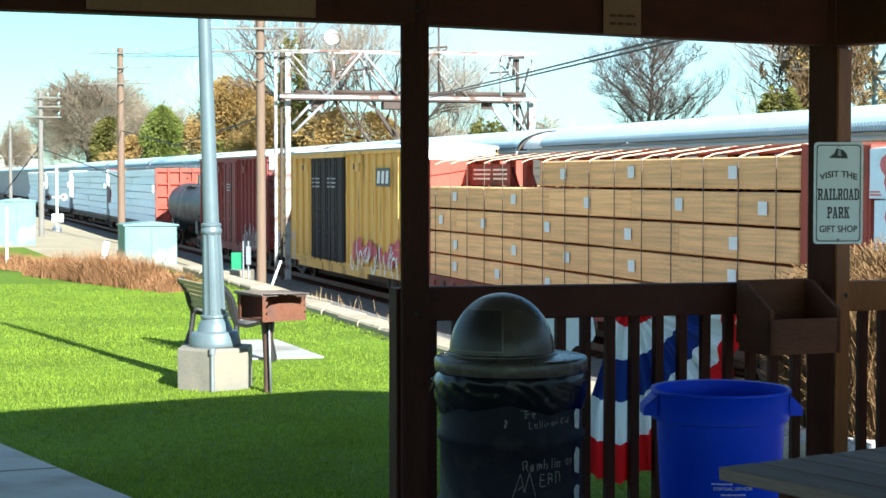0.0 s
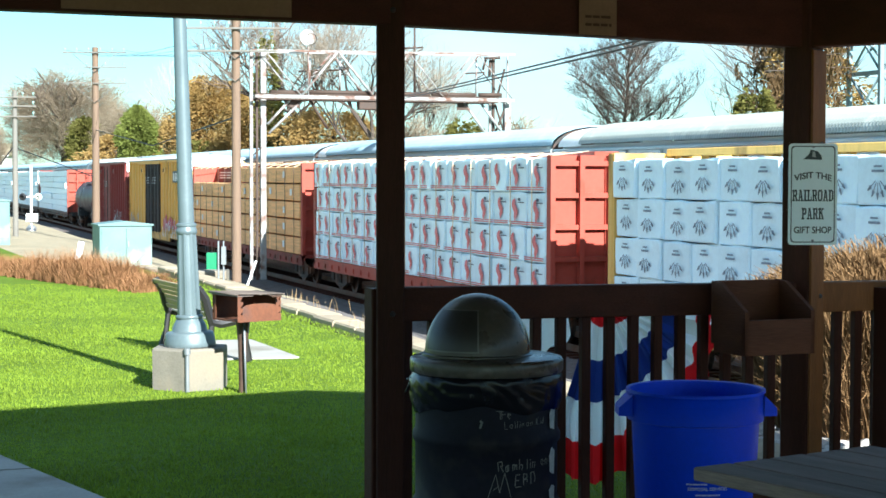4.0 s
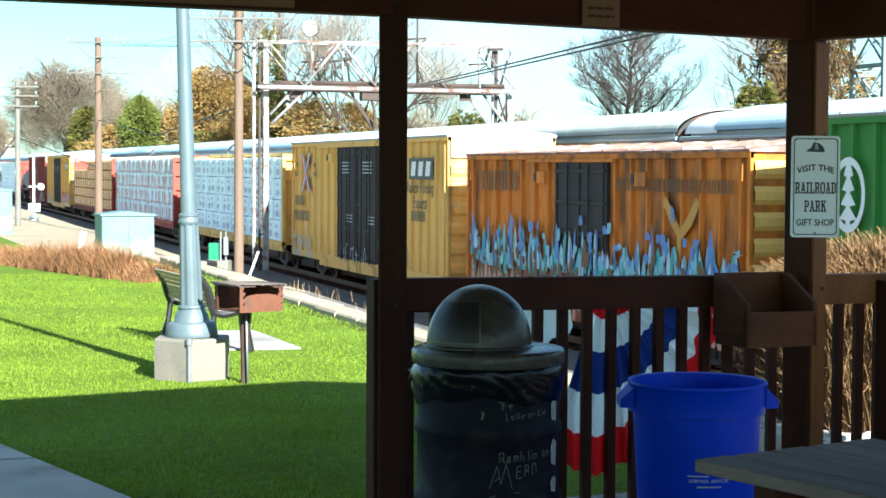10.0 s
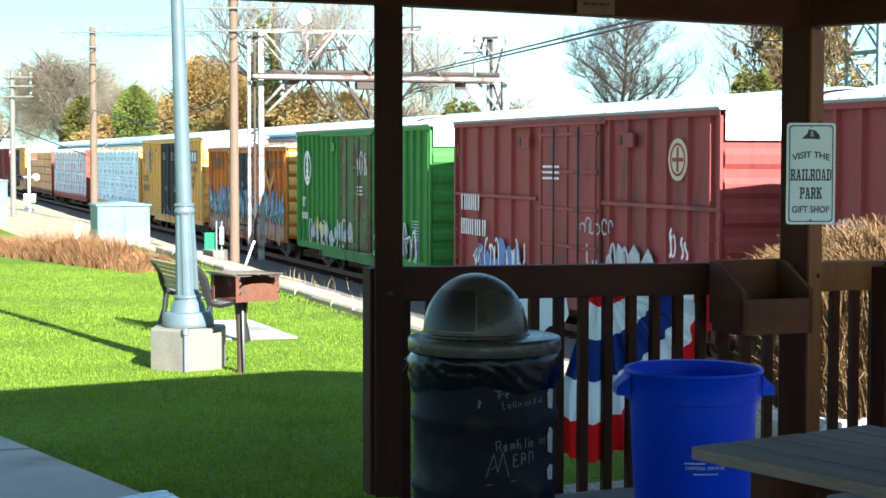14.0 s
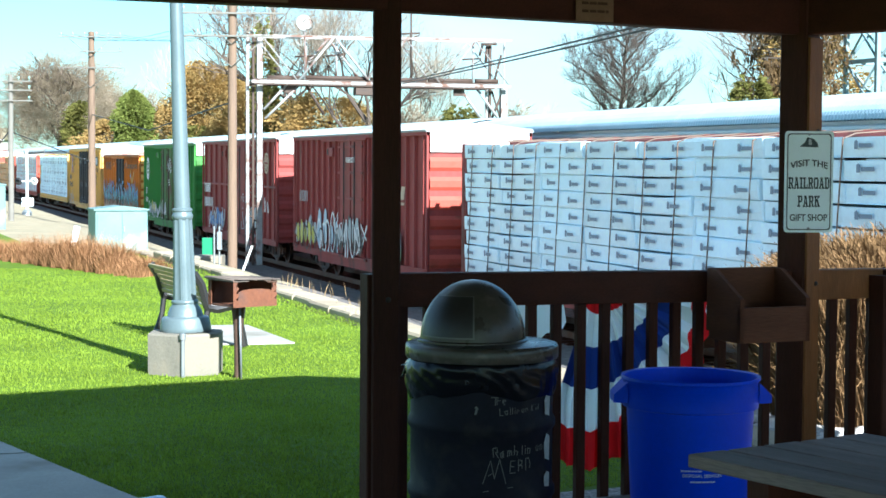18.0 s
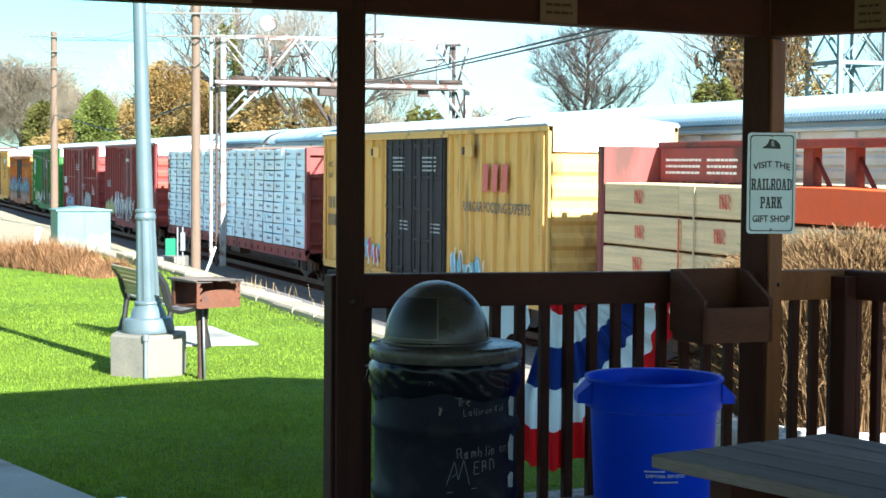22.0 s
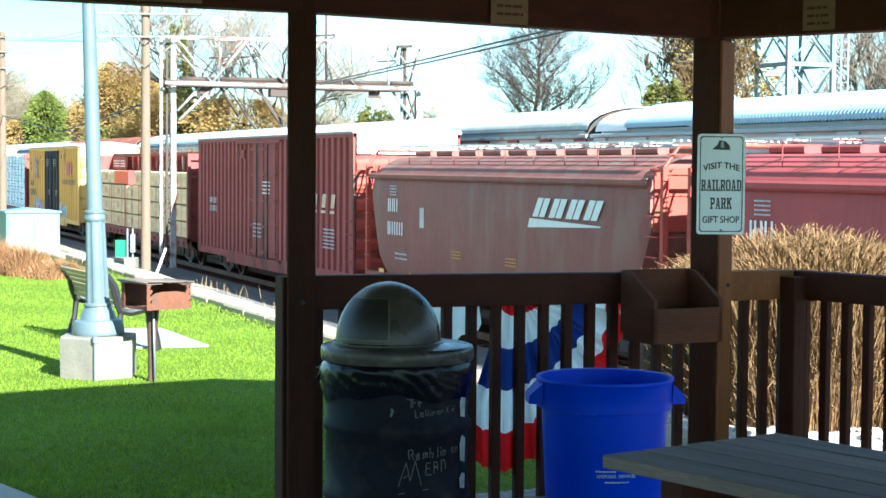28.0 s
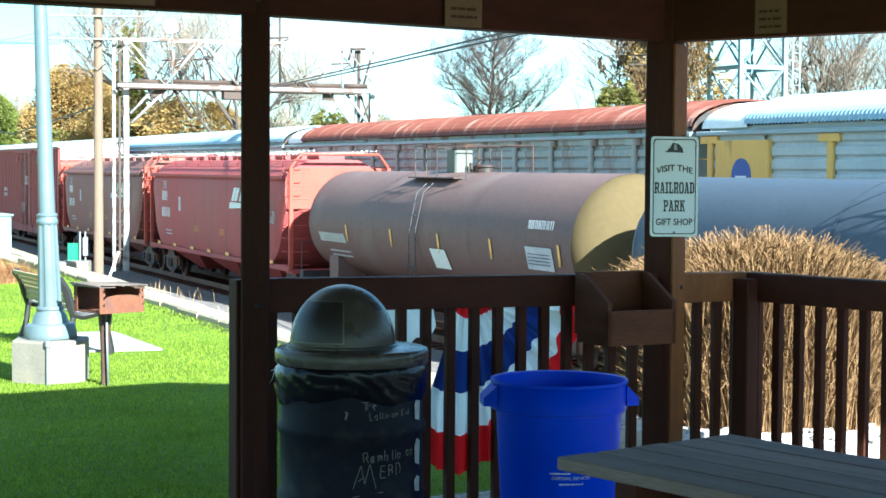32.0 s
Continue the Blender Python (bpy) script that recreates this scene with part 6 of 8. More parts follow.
def bench():
    m = spot(-1.83, 15.1, -0.09, 23)          # x to the seat's front, y along the bench
    t = thing("park_bench", "black iron park bench with pale slats on a concrete pad", "bench", m)
    for y in (0.0, 1.5):
        g = Geo()
        g.path([(0.34, y, 0.0), (0.30, y, 0.2), (0.32, y, 0.365), (0.28, y, 0.372), (0.09, y, 0.335), (0.01, y, 0.35), (-0.02, y, 0.44), (-0.05, y, 0.56), (-0.12, y, 0.66)], 0.04, 6)
        g.path([(-0.07, y, 0.0), (-0.01, y, 0.18), (0.01, y, 0.35)], 0.026, 6)
        part("end_frame", g, M_BENCHMETAL, t)
    for i in range(6):
        part("seat_slat", shared("seat_slat", lambda: Geo().box(-0.02, 0.02, 0.0, 1.5, 0, 0.022, 0.005), M_SLAT), M_SLAT, t, m=pose(0.055 + 0.047 * i, 0, 0.352 + 0.006 * i))
    for i in range(6):
        f = i / 5
        part("back_slat", shared("back_slat", lambda: Geo().box(-0.01, 0.01, 0.0, 1.5, -0.021, 0.021, 0.005), M_TANSLAT), M_TANSLAT, t, m=pose(-0.01 - 0.12 * f * f, 0, 0.41 + 0.235 * f, 0, -16))
    part("front_rail", Geo().tube((0.32, 0, 0.345), (0.32, 1.5, 0.345), 0.018, n=6), M_BENCHMETAL, t)
    p = thing("concrete_pad", "pale concrete pad set in the lawn", "concrete pad", PARK, kind="structure")
    ring = [(-1.085, 15.54), (-1.68, 17.2), (-2.35, 17.05), (-1.9, 15.33)]
    part("slab", Geo().add([(x, y, -0.085) for x, y in ring] + [(x, y, -0.2) for x, y in ring], [(0, 1, 2, 3), (7, 6, 5, 4), (0, 4, 5, 1), (1, 5, 6, 2), (2, 6, 7, 3), (3, 7, 4, 0)]), M_CONCRETE, p)


def walkway():
    p = thing("footpath", "grey concrete footpath slabs beside the pavilion", "footpath", PARK, kind="structure")
    # two slabs with a joint between them
    for ring in ([(-1.18, 8.0), (-2.14, 9.50), (-3.35, 9.0), (-2.4, 7.5)], [(-2.16, 9.53), (-2.72, 10.42), (-4.2, 10.1), (-3.4, 9.04)], [(-2.76, 10.46), (-4.6, 13.0), (-5.8, 12.4), (-4.25, 10.12)]):
        part("slab", Geo().add([(x, y, -0.075) for x, y in ring] + [(x, y, -0.2) for x, y in ring], [(0, 1, 2, 3), (7, 6, 5, 4), (0, 4, 5, 1), (1, 5, 6, 2), (2, 6, 7, 3), (3, 7, 4, 0)]), M_CONCRETE, p)


STROKES = {"T": "0999 5950", "h": "0900 053545 404", "e": "053544240401142030", "R": "0009394525 2550", "a": "35152010041434 3530", "m": "0500 04152520 24354540", "b": "0900 04143431200", "l": "1910", "i": "1510 1817", "n": "0500 0415352030", "o": "15041130453515", "E": "4909 0900 0040 0535", "B": "000939360535320", "D": "00093945420", "L": "090040", "p": "0500 0435320", "K": "0900 3904 0430", "d": "3930 3414030131"}


def handwritten(word, size, slope, seed):
    """Thin uneven strokes of a hand-chalked word, as points along the drum and up it."""
    rnd = random.Random(seed)
    lines, x = [], 0.0
    for ch in word:
        for run in STROKES.get(ch, "").split():
            pts = [(int(run[i]) / 9, int(run[i + 1]) / 9) for i in range(0, len(run) - 1, 2)]
            lines.append([(x + (p + rnd.uniform(-0.05, 0.05)) * size, (q + rnd.uniform(-0.06, 0.06)) * size + slope * x) for p, q in pts])
        x += size * (0.75 if ch in STROKES and ch not in "il" else 0.4)
    return lines


def chalk_on_drum(t, name, lines, ang, z, w=0.0032):
    g = Geo()
    for pts in lines:
        for (x0, z0), (x1, z1) in zip(pts, pts[1:]):
            dx, dz = x1 - x0, z1 - z0
            k = w / max(1e-4, math.hypot(dx, dz)) / 2
            quad = ((x0 - dz * k, z0 + dx * k), (x0 + dz * k, z0 - dx * k), (x1 + dz * k, z1 - dx * k), (x1 - dz * k, z1 + dx * k))
            g.add([(0.2838 * math.cos(radians(ang) + x / 0.283), 0.2838 * math.sin(radians(ang) + x / 0.283), z + h) for x, h in quad], [(0, 1, 2, 3)])
    part(name, g, M_CHALK, t, kind="stuff")


def plastic_sheet():
    """A crumpled sheet left on the path."""
    t = thing("plastic_sheet", "crumpled pale blue plastic sheet lying on the footpath", "plastic sheet", spot(-1.07, 7.93, -0.07, 25))
    rows = []
    for i in range(13):
        u = i / 12
        rows.append([(-0.32 * v - 0.02 * u, 0.30 * u * (1 - 0.3 * v) - 0.02 * v, 0.012 + 0.012 * abs(noise.noise((u * 4, v * 4, 2))) + 0.004 * u) for v in [k / 16 for k in range(17)]])
    part("sheet", Geo().sweep(rows, closed=False, smooth=False), M_SHEET, t)


def drum():
    t = thing("litter_drum", "charcoal steel litter drum with a domed bronze-grey lid", "litter bin", spot(0.268, 6.72, 0.0))
    prof = [(0.0, 0.0), (0.275, 0.0), (0.285, 0.01), (0.28, 0.03)]
    for z in (0.27, 0.54):
        prof += [(0.28, z - 0.03), (0.291, z - 0.012), (0.291, z + 0.012), (0.28, z + 0.03)]
    prof += [(0.28, 0.76), (0.287, 0.77), (0.287, 0.79), (0.27, 0.79)]
    part("drum_body", Geo().lathe(prof, 56), M_DRUM, t)
    # bin liner folded over the rim, in broad soft folds that sag on one side
    n = 200
    secs = []
    for z, r, a in ((0.80, 0.288, 0.0), (0.786, 0.296, 0.3), (0.772, 0.300, 0.7), (0.756, 0.299, 1.0), (0.740, 0.298, 1.0), (0.724, 0.296, 1.0), (0.708, 0.294, 1.0), (0.692, 0.291, 0.9), (0.676, 0.289, 0.7), (0.664, 0.2855, 0.3)):
        ring = []
        for i in range(n):
            u = 2 * math.pi * i / n
            fold = 0.010 * (abs(math.sin(8 * u + z * 55 + math.sin(5 * u))) - 0.6) + 0.008 * (abs(math.sin(15 * u - z * 90 + 1.5 * math.sin(3 * u))) - 0.6) + 0.004 * noise.noise((u * 9, z * 60, 1))
            side = max(0.0, math.cos(u - math.pi * 1.02)) ** 3 + 0.5 * max(0.0, math.cos(u)) ** 3
            ring.append(((r - 0.002 + a * (0.62 * fold + 0.006 * side)) * math.cos(u), (r - 0.002 + a * (0.62 * fold + 0.006 * side)) * math.sin(u), z + (0.80 - z) * (0.1 * math.sin(3 * u + 0.6) + 0.06 * math.sin(7 * u)) - 0.012 * side - 0.022 * (0.80 - z) / 0.14 * max(0.0, noise.noise((u * 3, 7, 2)))))
        secs.append(ring)
    part("bin_liner", Geo().sweep(secs, smooth=True, caps=False), M_BAG, t, "glossy black bin liner folded over the rim")
    for k, (b, c) in enumerate(((0.72, -0.02), (0.75, 0.015), (0.70, 0.01))):
        part("liner_tail", Geo().tube((-0.292, c, 0.765 - 0.01 * k), (-0.312 - 0.004 * k, c * 2, b), 0.009, 0.003, n=6), M_BAG, t)
    # lid: a flat collar with a half ball on it, set a little to one side
    lid = part("lid", Geo().lathe([(0.285, 0.79), (0.297, 0.79), (0.301, 0.796), (0.302, 0.835), (0.297, 0.845), (0.285, 0.849), (0.215, 0.856), (0.10, 0.859)], 64), M_LID, t, "bronze-grey lid with a flat collar")
    dx, R, zc = -0.036, 0.207, 0.862
    arc = [(R * math.cos(radians(5 * k)), zc + R * 1.12 * math.sin(radians(5 * k))) for k in range(19)]
    part("dome", Geo().lathe([(R + 0.012, 0.852), (R + 0.012, 0.86), (R + 0.003, 0.865)] + arc, 64, pose(dx, 0, 0)), M_LID, lid)

    def patch(a0, a1, e0, e1, r, k=12):
        return Geo().sweep([[(dx + r * math.cos(radians(e)) * math.cos(radians(a)), r * math.cos(radians(e)) * math.sin(radians(a)), zc + 1.12 * r * math.sin(radians(e))) for a in [a0 + (a1 - a0) * i / k for i in range(k + 1)]] for e in [e0 + (e1 - e0) * j / 6 for j in range(7)]], closed=False, smooth=True)

    part("flap", patch(-160, -92, 5, 47, R + 0.003), M_FLAP, lid, "dark swing flap")
    # narrow paler border round the flap
    for a0, a1, e0, e1 in ((-162, -90, 47, 48.2), (-162, -90, 3.6, 5), (-92, -90.2, 5, 47), (-162, -160, 5, 47)):
        part("flap_edge", patch(a0, a1, e0, e1, R + 0.005), M_FLAPEDGE, lid)
    # chalked words round the drum
    for k, (word, ang, z, s, w) in enumerate((("The", -85, 0.635, 0.03, 0.003), ("Lollipop Kid", -78, 0.597, 0.026, 0.0024), ("Ramblin on", -83, 0.435, 0.038, 0.0032), ("EBD", -69, 0.375, 0.045, 0.0034))):
        chalk_on_drum(t, "chalk_word", handwritten(word, s, 0.06, k), ang, z, w)
    chalk_on_drum(t, "chalk_mark", [[(0.0, 0.0), (0.03, 0.09), (0.045, 0.02), (0.065, 0.095), (0.09, 0.0)], [(0.02, 0.03), (0.04, 0.045)], [(0.0, -0.03), (0.12, -0.015)]], -91, 0.335, 0.0028)
    chalk_on_drum(t, "chalk_mark", [[(0.0, 0.0), (0.006, 0.02)], [(0.0, 0.03), (0.01, 0.02)]], -97, 0.60, 0.008)
    for i, (zc2, k) in enumerate(((0.62, 0.35), (0.455, 0.42), (0.33, 0.25))):
        part("torn_sticker", Geo().add([(0.2855 * math.cos(radians(-28 + dx2)), 0.2855 * math.sin(radians(-28 + dx2)), zc2 + dz) for dx2, dz in ((-5, -0.1 * k), (3, -0.13 * k), (4, 0.09 * k), (-2, 0.13 * k), (-6, 0.05 * k))], [(0, 1, 2, 3, 4)]), M_STICKER, t)


def blue_bin():
    t = thing("blue_bin", "royal blue plastic rubbish bin with white print", "rubbish bin", spot(1.146, 7.04, 0.0) @ Matrix.Diagonal((1, 1, 0.957, 1)))
    part("tub", Geo().lathe([(0.0, 0.0), (0.225, 0.0), (0.235, 0.02), (0.262, 0.575), (0.28, 0.58), (0.281, 0.60), (0.279, 0.69), (0.288, 0.70), (0.286, 0.712), (0.272, 0.708), (0.258, 0.60), (0.225, 0.03), (0.0, 0.03)], 56), M_BIN, t)
    for s in (-1, 1):
        g = Geo()
        g.sweep([[(s * 0.27, -0.09, 0.69), (s * 0.27, 0.09, 0.69), (s * 0.27, 0.09, 0.60), (s * 0.27, -0.09, 0.60)], [(s * 0.325, -0.07, 0.635), (s * 0.325, 0.07, 0.635), (s * 0.325, 0.07, 0.60), (s * 0.325, -0.07, 0.60)]])
        part("handle", g, M_BIN, t)
    g = bars(1, 4, 0.010, 2.0, 0.085)
    g.v = [(x - 0.045, y, z) for x, y, z in g.v]
    low = bars(1, 6, 0.010, 2.0, 0.10)
    g.add([(x, y - 0.046, z) for x, y, z in low.v], low.f)
    me = lettering("DISPOSAL SERVICES", 0.0185, M_WHITE, "white_lettering")

    def round_tub(x, y, z):
        zz = 0.335 + y
        r = 0.2355 + (zz - 0.02) * 0.0487 + z + 0.0015
        a = radians(-87) + x / r
        return (r * math.cos(a), r * math.sin(a), zz)

    g.v = [round_tub(*q) for q in g.v]
    for v in me.vertices:
        v.co = round_tub(v.co.x, v.co.y - 0.018, v.co.z)
    part("white_lettering", me, M_WHITE, t)
    part("white_print", g, M_WHITE, t, "lines of white print", kind="stuff")


def bunting():
    """A pleated half-round fan of cloth tied behind the railing, in five bands."""
    m = spot(0.90, 8.30, 0.0, 23)
    t = thing("bunting", "pleated red, white and blue cloth bunting behind the railing", "bunting", m)
    rnd = random.Random(4)
    n = 64
    ph = [rnd.uniform(-0.35, 0.35) for _ in range(n + 1)]
    bands = ((0.02, 0.10, M_CLOTHRED), (0.10, 0.29, M_CLOTHWHITE), (0.29, 0.53, M_CLOTHBLUE), (0.53, 0.775, M_CLOTHWHITE), (0.775, 1.0, M_CLOTHRED))
    for f0, f1, cloth in bands:
        rows = []
        for k in range(6):
            f = f0 + (f1 - f0) * k / 5
            row = []
            for i in range(n + 1):
                a = math.pi * (0.5 * i / 13 if i < 13 else 0.5 + 0.5 * (i - 13) / (n - 13))
                # the fan is drawn together, so that its middle hangs in upright folds
                c, s = math.cos(a), math.sin(a)
                wave = math.sin(i * 1.12 + ph[i])
                rad = f * (1 + 0.012 * math.sin(i * 1.12 + 1.3 + ph[i]))
                if c > 0:      # this end is tied in and hangs almost straight
                    row.append((-0.22 * c ** 1.1 * (0.25 + 0.75 * min(1.0, f * 1.6)) + 0.006 * wave, 0.032 * wave * (0.35 + f), 0.905 - 0.845 * rad * (0.9 + 0.1 * s) * (1 if f > 0.1 else 0.2 + 0.8 * s)))
                else:
                    row.append((0.63 * rad ** 0.62 * (-c) ** 1.9 + 0.006 * wave, 0.032 * wave * (0.35 + f), 0.905 - 0.845 * rad * s ** 0.75 - 0.03 * (1 - s) * f))
            rows.append(row)
        part("stripe", Geo().sweep(rows, closed=False, smooth=True), cloth, t, cloth.name.replace("_cloth", "") + " stripe")
    rows = [[(-0.44 + 0.26 * i / 10 + 0.02 * f, 0.03 + 0.014 * math.sin(i * 1.3), 0.90 - 0.3 * f * (0.35 + 0.65 * (1 - i / 10)) - 0.02 * math.sin(i * 0.9) * f) for i in range(11)] for f in (0, 0.33, 0.66, 1)]
    part("stripe", Geo().sweep(rows, closed=False, smooth=True), M_CLOTHWHITE, t, "white stripe")


def wall_box():
    """An open timber box hung on the rail by the corner post."""
    t = thing("rail_box", "open brown timber box hung on the railing", "wooden box", spot(1.63, 8.42, 0.0, 23))
    part("back", Geo().box(-0.2, 0.2, 0.0, 0.025, 0.74, 1.045, 0.003), M_BOXWOOD, t)
    part("front", Geo().box(-0.2, 0.2, -0.27, -0.245, 0.70, 0.87, 0.003), M_BOXWOOD, t)
    part("floor", Geo().box(-0.19, 0.19, -0.245, 0.0, 0.70, 0.722, 0.003), M_BOXWOOD, t)
    for x in (-0.2, 0.178):
        g = flat([[(0.0, 0.70), (0.0, 1.04), (-0.05, 1.04), (-0.27, 0.91), (-0.27, 0.70)]], 0.022)
        part("side", g, M_BOXWOOD, t, m=pose(x, 0, 0) @ Matrix(((0, 0, 1, 0), (1, 0, 0, 0), (0, 1, 0, 0), (0, 0, 0, 1))))


def slab_word(word, width, height):
    """A word in heavy slab-serif capitals, each letter of bars and slanted strokes on a grid 7 high."""
    bar = lambda x0, y0, x1, y1: [(x0, y0), (x1, y0), (x1, y1), (x0, y1)]
    stem = [bar(0.6, 0, 2.1, 7), bar(0, 0, 2.7, 1), bar(0, 6, 2.7, 7)]
    bowl = [bar(2, 6, 4.2, 7), bar(3.4, 3.6, 4.9, 6.6), bar(2, 2.9, 4.2, 3.9)]
    glyphs = {
        "R": (5.4, stem + bowl + [[(2.5, 3.3), (4.0, 3.3), (5.2, 0.4), (3.7, 0.4)], bar(3.4, 0, 5.4, 0.9)]),
        "P": (5.0, stem + bowl),
        "A": (5.4, [[(0.5, 0), (1.6, 0), (3.0, 7), (2.0, 7)], [(2.3, 7), (3.5, 7), (5.1, 0), (3.5, 0)], bar(1.3, 2, 4, 2.9), bar(0, 0, 2.2, 0.9), bar(3, 0, 5.4, 0.9), bar(1.4, 6.1, 3.5, 7)]),
        "I": (3.3, [bar(0.9, 0, 2.4, 7), bar(0, 0, 3.3, 1), bar(0, 6, 3.3, 7)]),
        "L": (4.6, stem + [bar(2, 0, 4.6, 1), bar(3.7, 0.5, 4.6, 2.6)]),
        "O": (5.0, [bar(0, 1, 1.5, 6), bar(3.5, 1, 5, 6), bar(0.6, 0, 4.4, 1.1), bar(0.6, 5.9, 4.4, 7)]),
        "D": (5.0, stem + [bar(2, 0, 3.9, 1), bar(2, 6, 3.9, 7), bar(3.5, 0.7, 5, 6.3)]),
        "K": (5.5, stem + [[(2.0, 2.8), (2.0, 4.4), (3.6, 6.6), (5, 6.6)], [(2.4, 4), (3.8, 4.4), (5.3, 0.4), (3.7, 0.4)], bar(3.2, 6, 5.4, 7), bar(3.2, 0, 5.5, 1)]),
    }
    total = sum(glyphs[c][0] + 0.5 for c in word) - 0.5
    kx, ky = width / total, height / 7
    g = Geo()
    x = -total / 2
    for c in word:
        w, strokes = glyphs[c]
        for i, ring in enumerate(strokes):
            g.add([((x + u) * kx, (v - 3.5) * ky, 0.0003 + 0.00015 * i) for u, v in ring], [tuple(range(len(ring)))])
        x += w + 0.5
    return g


def sign():
    t = thing("park_sign", "white enamel sign for the railroad park gift shop", "sign", spot(1.967, 8.53, 1.468, 3, 90, 0))
    ring = []
    w, h, r = 0.124, 0.253, 0.018
    for cx, cy, a0 in ((w - r, h - r, 0), (-w + r, h - r, 90), (-w + r, -h + r, 180), (w - r, -h + r, 270)):
        ring += [(cx + r * math.cos(radians(a0 + 30 * k)), cy + r * math.sin(radians(a0 + 30 * k))) for k in range(4)]
    part("plate", flat([ring], 0.003), M_SIGN, t)
    g = Geo()
    ring2 = [(x * (1 - 0.012 / w), y * (1 - 0.012 / h)) for x, y in ring]
    n = len(ring)
    ring3 = [(x * (1 - 0.017 / w), y * (1 - 0.017 / h)) for x, y in ring]
    g.add([(x, y, 0.0045) for x, y in ring2] + [(x, y, 0.0045) for x, y in ring3], [(i, (i + 1) % n, n + (i + 1) % n, n + i) for i in range(n)])
    part("border", g, M_SIGNINK, t)
    me = lettering("VISIT THE", 0.044, M_SIGNINK, weight=0.0008)
    for v in me.vertices:
        v.co.y += 0.022 - 1.9 * v.co.x * v.co.x
    part("lettering", me, M_SIGNINK, t, m=pose(0, 0.072, 0.004))
    me = lettering("GIFT SHOP", 0.047, M_SIGNINK, weight=0.0006)
    for v in me.vertices:
        v.co.x *= 0.84
    part("lettering", me, M_SIGNINK, t, m=pose(0, -0.18, 0.004))
    part("lettering", slab_word("RAILROAD", 0.208, 0.057), M_SIGNINK, t, m=pose(0, -0.006, 0.004))
    part("lettering", slab_word("PARK", 0.112, 0.057), M_SIGNINK, t, m=pose(0, -0.097, 0.004))
    part("emblem", flat([[(-0.05, 0.175), (0.045, 0.172), (0.04, 0.195), (0.02, 0.215), (-0.012, 0.222), (-0.022, 0.198)]], 0.0045), M_SIGNINK, t, "dark hat-shaped emblem")
    part("emblem_shine", flat([[(-0.005, 0.185), (0.014, 0.184), (0.008, 0.214), (-0.004, 0.213)]], 0.0055), M_SPRAYGREY, t)
    for y in (-0.232, 0.236):
        part("screw", Geo().lathe([(0.0, 0.0), (0.006, 0.0), (0.006, 0.006), (0.0, 0.008)], 10, pose(0, y, 0.002)), M_PIPE, t)


def notice(x, y, z0, z1, w, rz, lines, label, h=0.022):
    t = thing("notice", label, "notice", spot(x, y, 0, rz, 0, 0))
    part("sheet", Geo().box(-w / 2, w / 2, -0.004, 0.0, z0, z1), M_PAPER, t)
    part("print", bars(lines, int(x * 10) + 3, h, 1.7, w * 0.7), M_FADEDINK, t, m=pose(0, -0.0065, z0 + 0.035 + lines * h * 1.0, 90, 0, 0))


def table():
    """A plank picnic table; only its top and a trestle come into view."""
    ang = -57.0
    m = spot(0.77, 4.77, 0.0, ang) @ Matrix.Diagonal((1, 1, 0.982, 1))           # x runs along the planks from the far end, y across
    t = thing("picnic_table", "weathered grey timber picnic table", "picnic table", m)
    for i in range(5):
        part("tabletop_plank", Geo().box(0.0 + 0.004 * (i % 2), 1.8, 0.005 + 0.146 * i, 0.141 + 0.146 * i, 0.712, 0.75, 0.004), M_GREYWOOD, t)
    for x in (0.25, 1.5):
        part("cleat", Geo().box(x - 0.04, x + 0.04, 0.03, 0.7, 0.63, 0.711, 0.005), M_WOOD, t)
        for s in (-1, 1):
            part("leg", Geo().box(-0.04, 0.04, -0.02, 0.02, 0, 0.72, 0.005, pose(x + 0.05, 0.365 + s * 0.48, 0, s * 24, 0, 0)), M_WOOD, t)
        part("seat_bearer", Geo().box(x - 0.045, x - 0.005, -0.4, 1.13, 0.36, 0.44, 0.005), M_WOOD, t)
    for y in (-0.4, 0.85):
        for k in (0, 0.145):
            part("seat_plank", Geo().box(0.0, 1.8, y + k, y + k + 0.138, 0.441, 0.478, 0.004), M_WOOD, t)


def cabinet(x, y, z, w, h, d, rz, label):
    t = thing("utility_cabinet", label, "utility cabinet", spot(x, y, z, rz))
    part("body", Geo().box(-w / 2, w / 2, -d / 2, d / 2, -0.2, h, 0.015), M_CABINET, t)
    part("lid", Geo().sweep([[(-w / 2 - 0.03, s * (d / 2 + 0.03), h), (0, s * (d / 2 + 0.03), h + 0.06), (w / 2 + 0.03, s * (d / 2 + 0.03), h), (w / 2 + 0.03, s * (d / 2 + 0.03), h - 0.03), (-w / 2 - 0.03, s * (d / 2 + 0.03), h - 0.03)] for s in (-1, 1)]), M_CABINET, t)
    for s in (-1, 1):
        part("door", Geo().box(min(s * 0.01, s * (w / 2 - 0.04)), max(s * 0.01, s * (w / 2 - 0.04)), -d / 2 - 0.012, -d / 2, 0.06, h - 0.08, 0.004), M_CABINET, t)
    part("handle", Geo().box(0.03, 0.055, -d / 2 - 0.035, -d / 2 - 0.012, h * 0.5, h * 0.62, 0.004), M_PIPE, t)


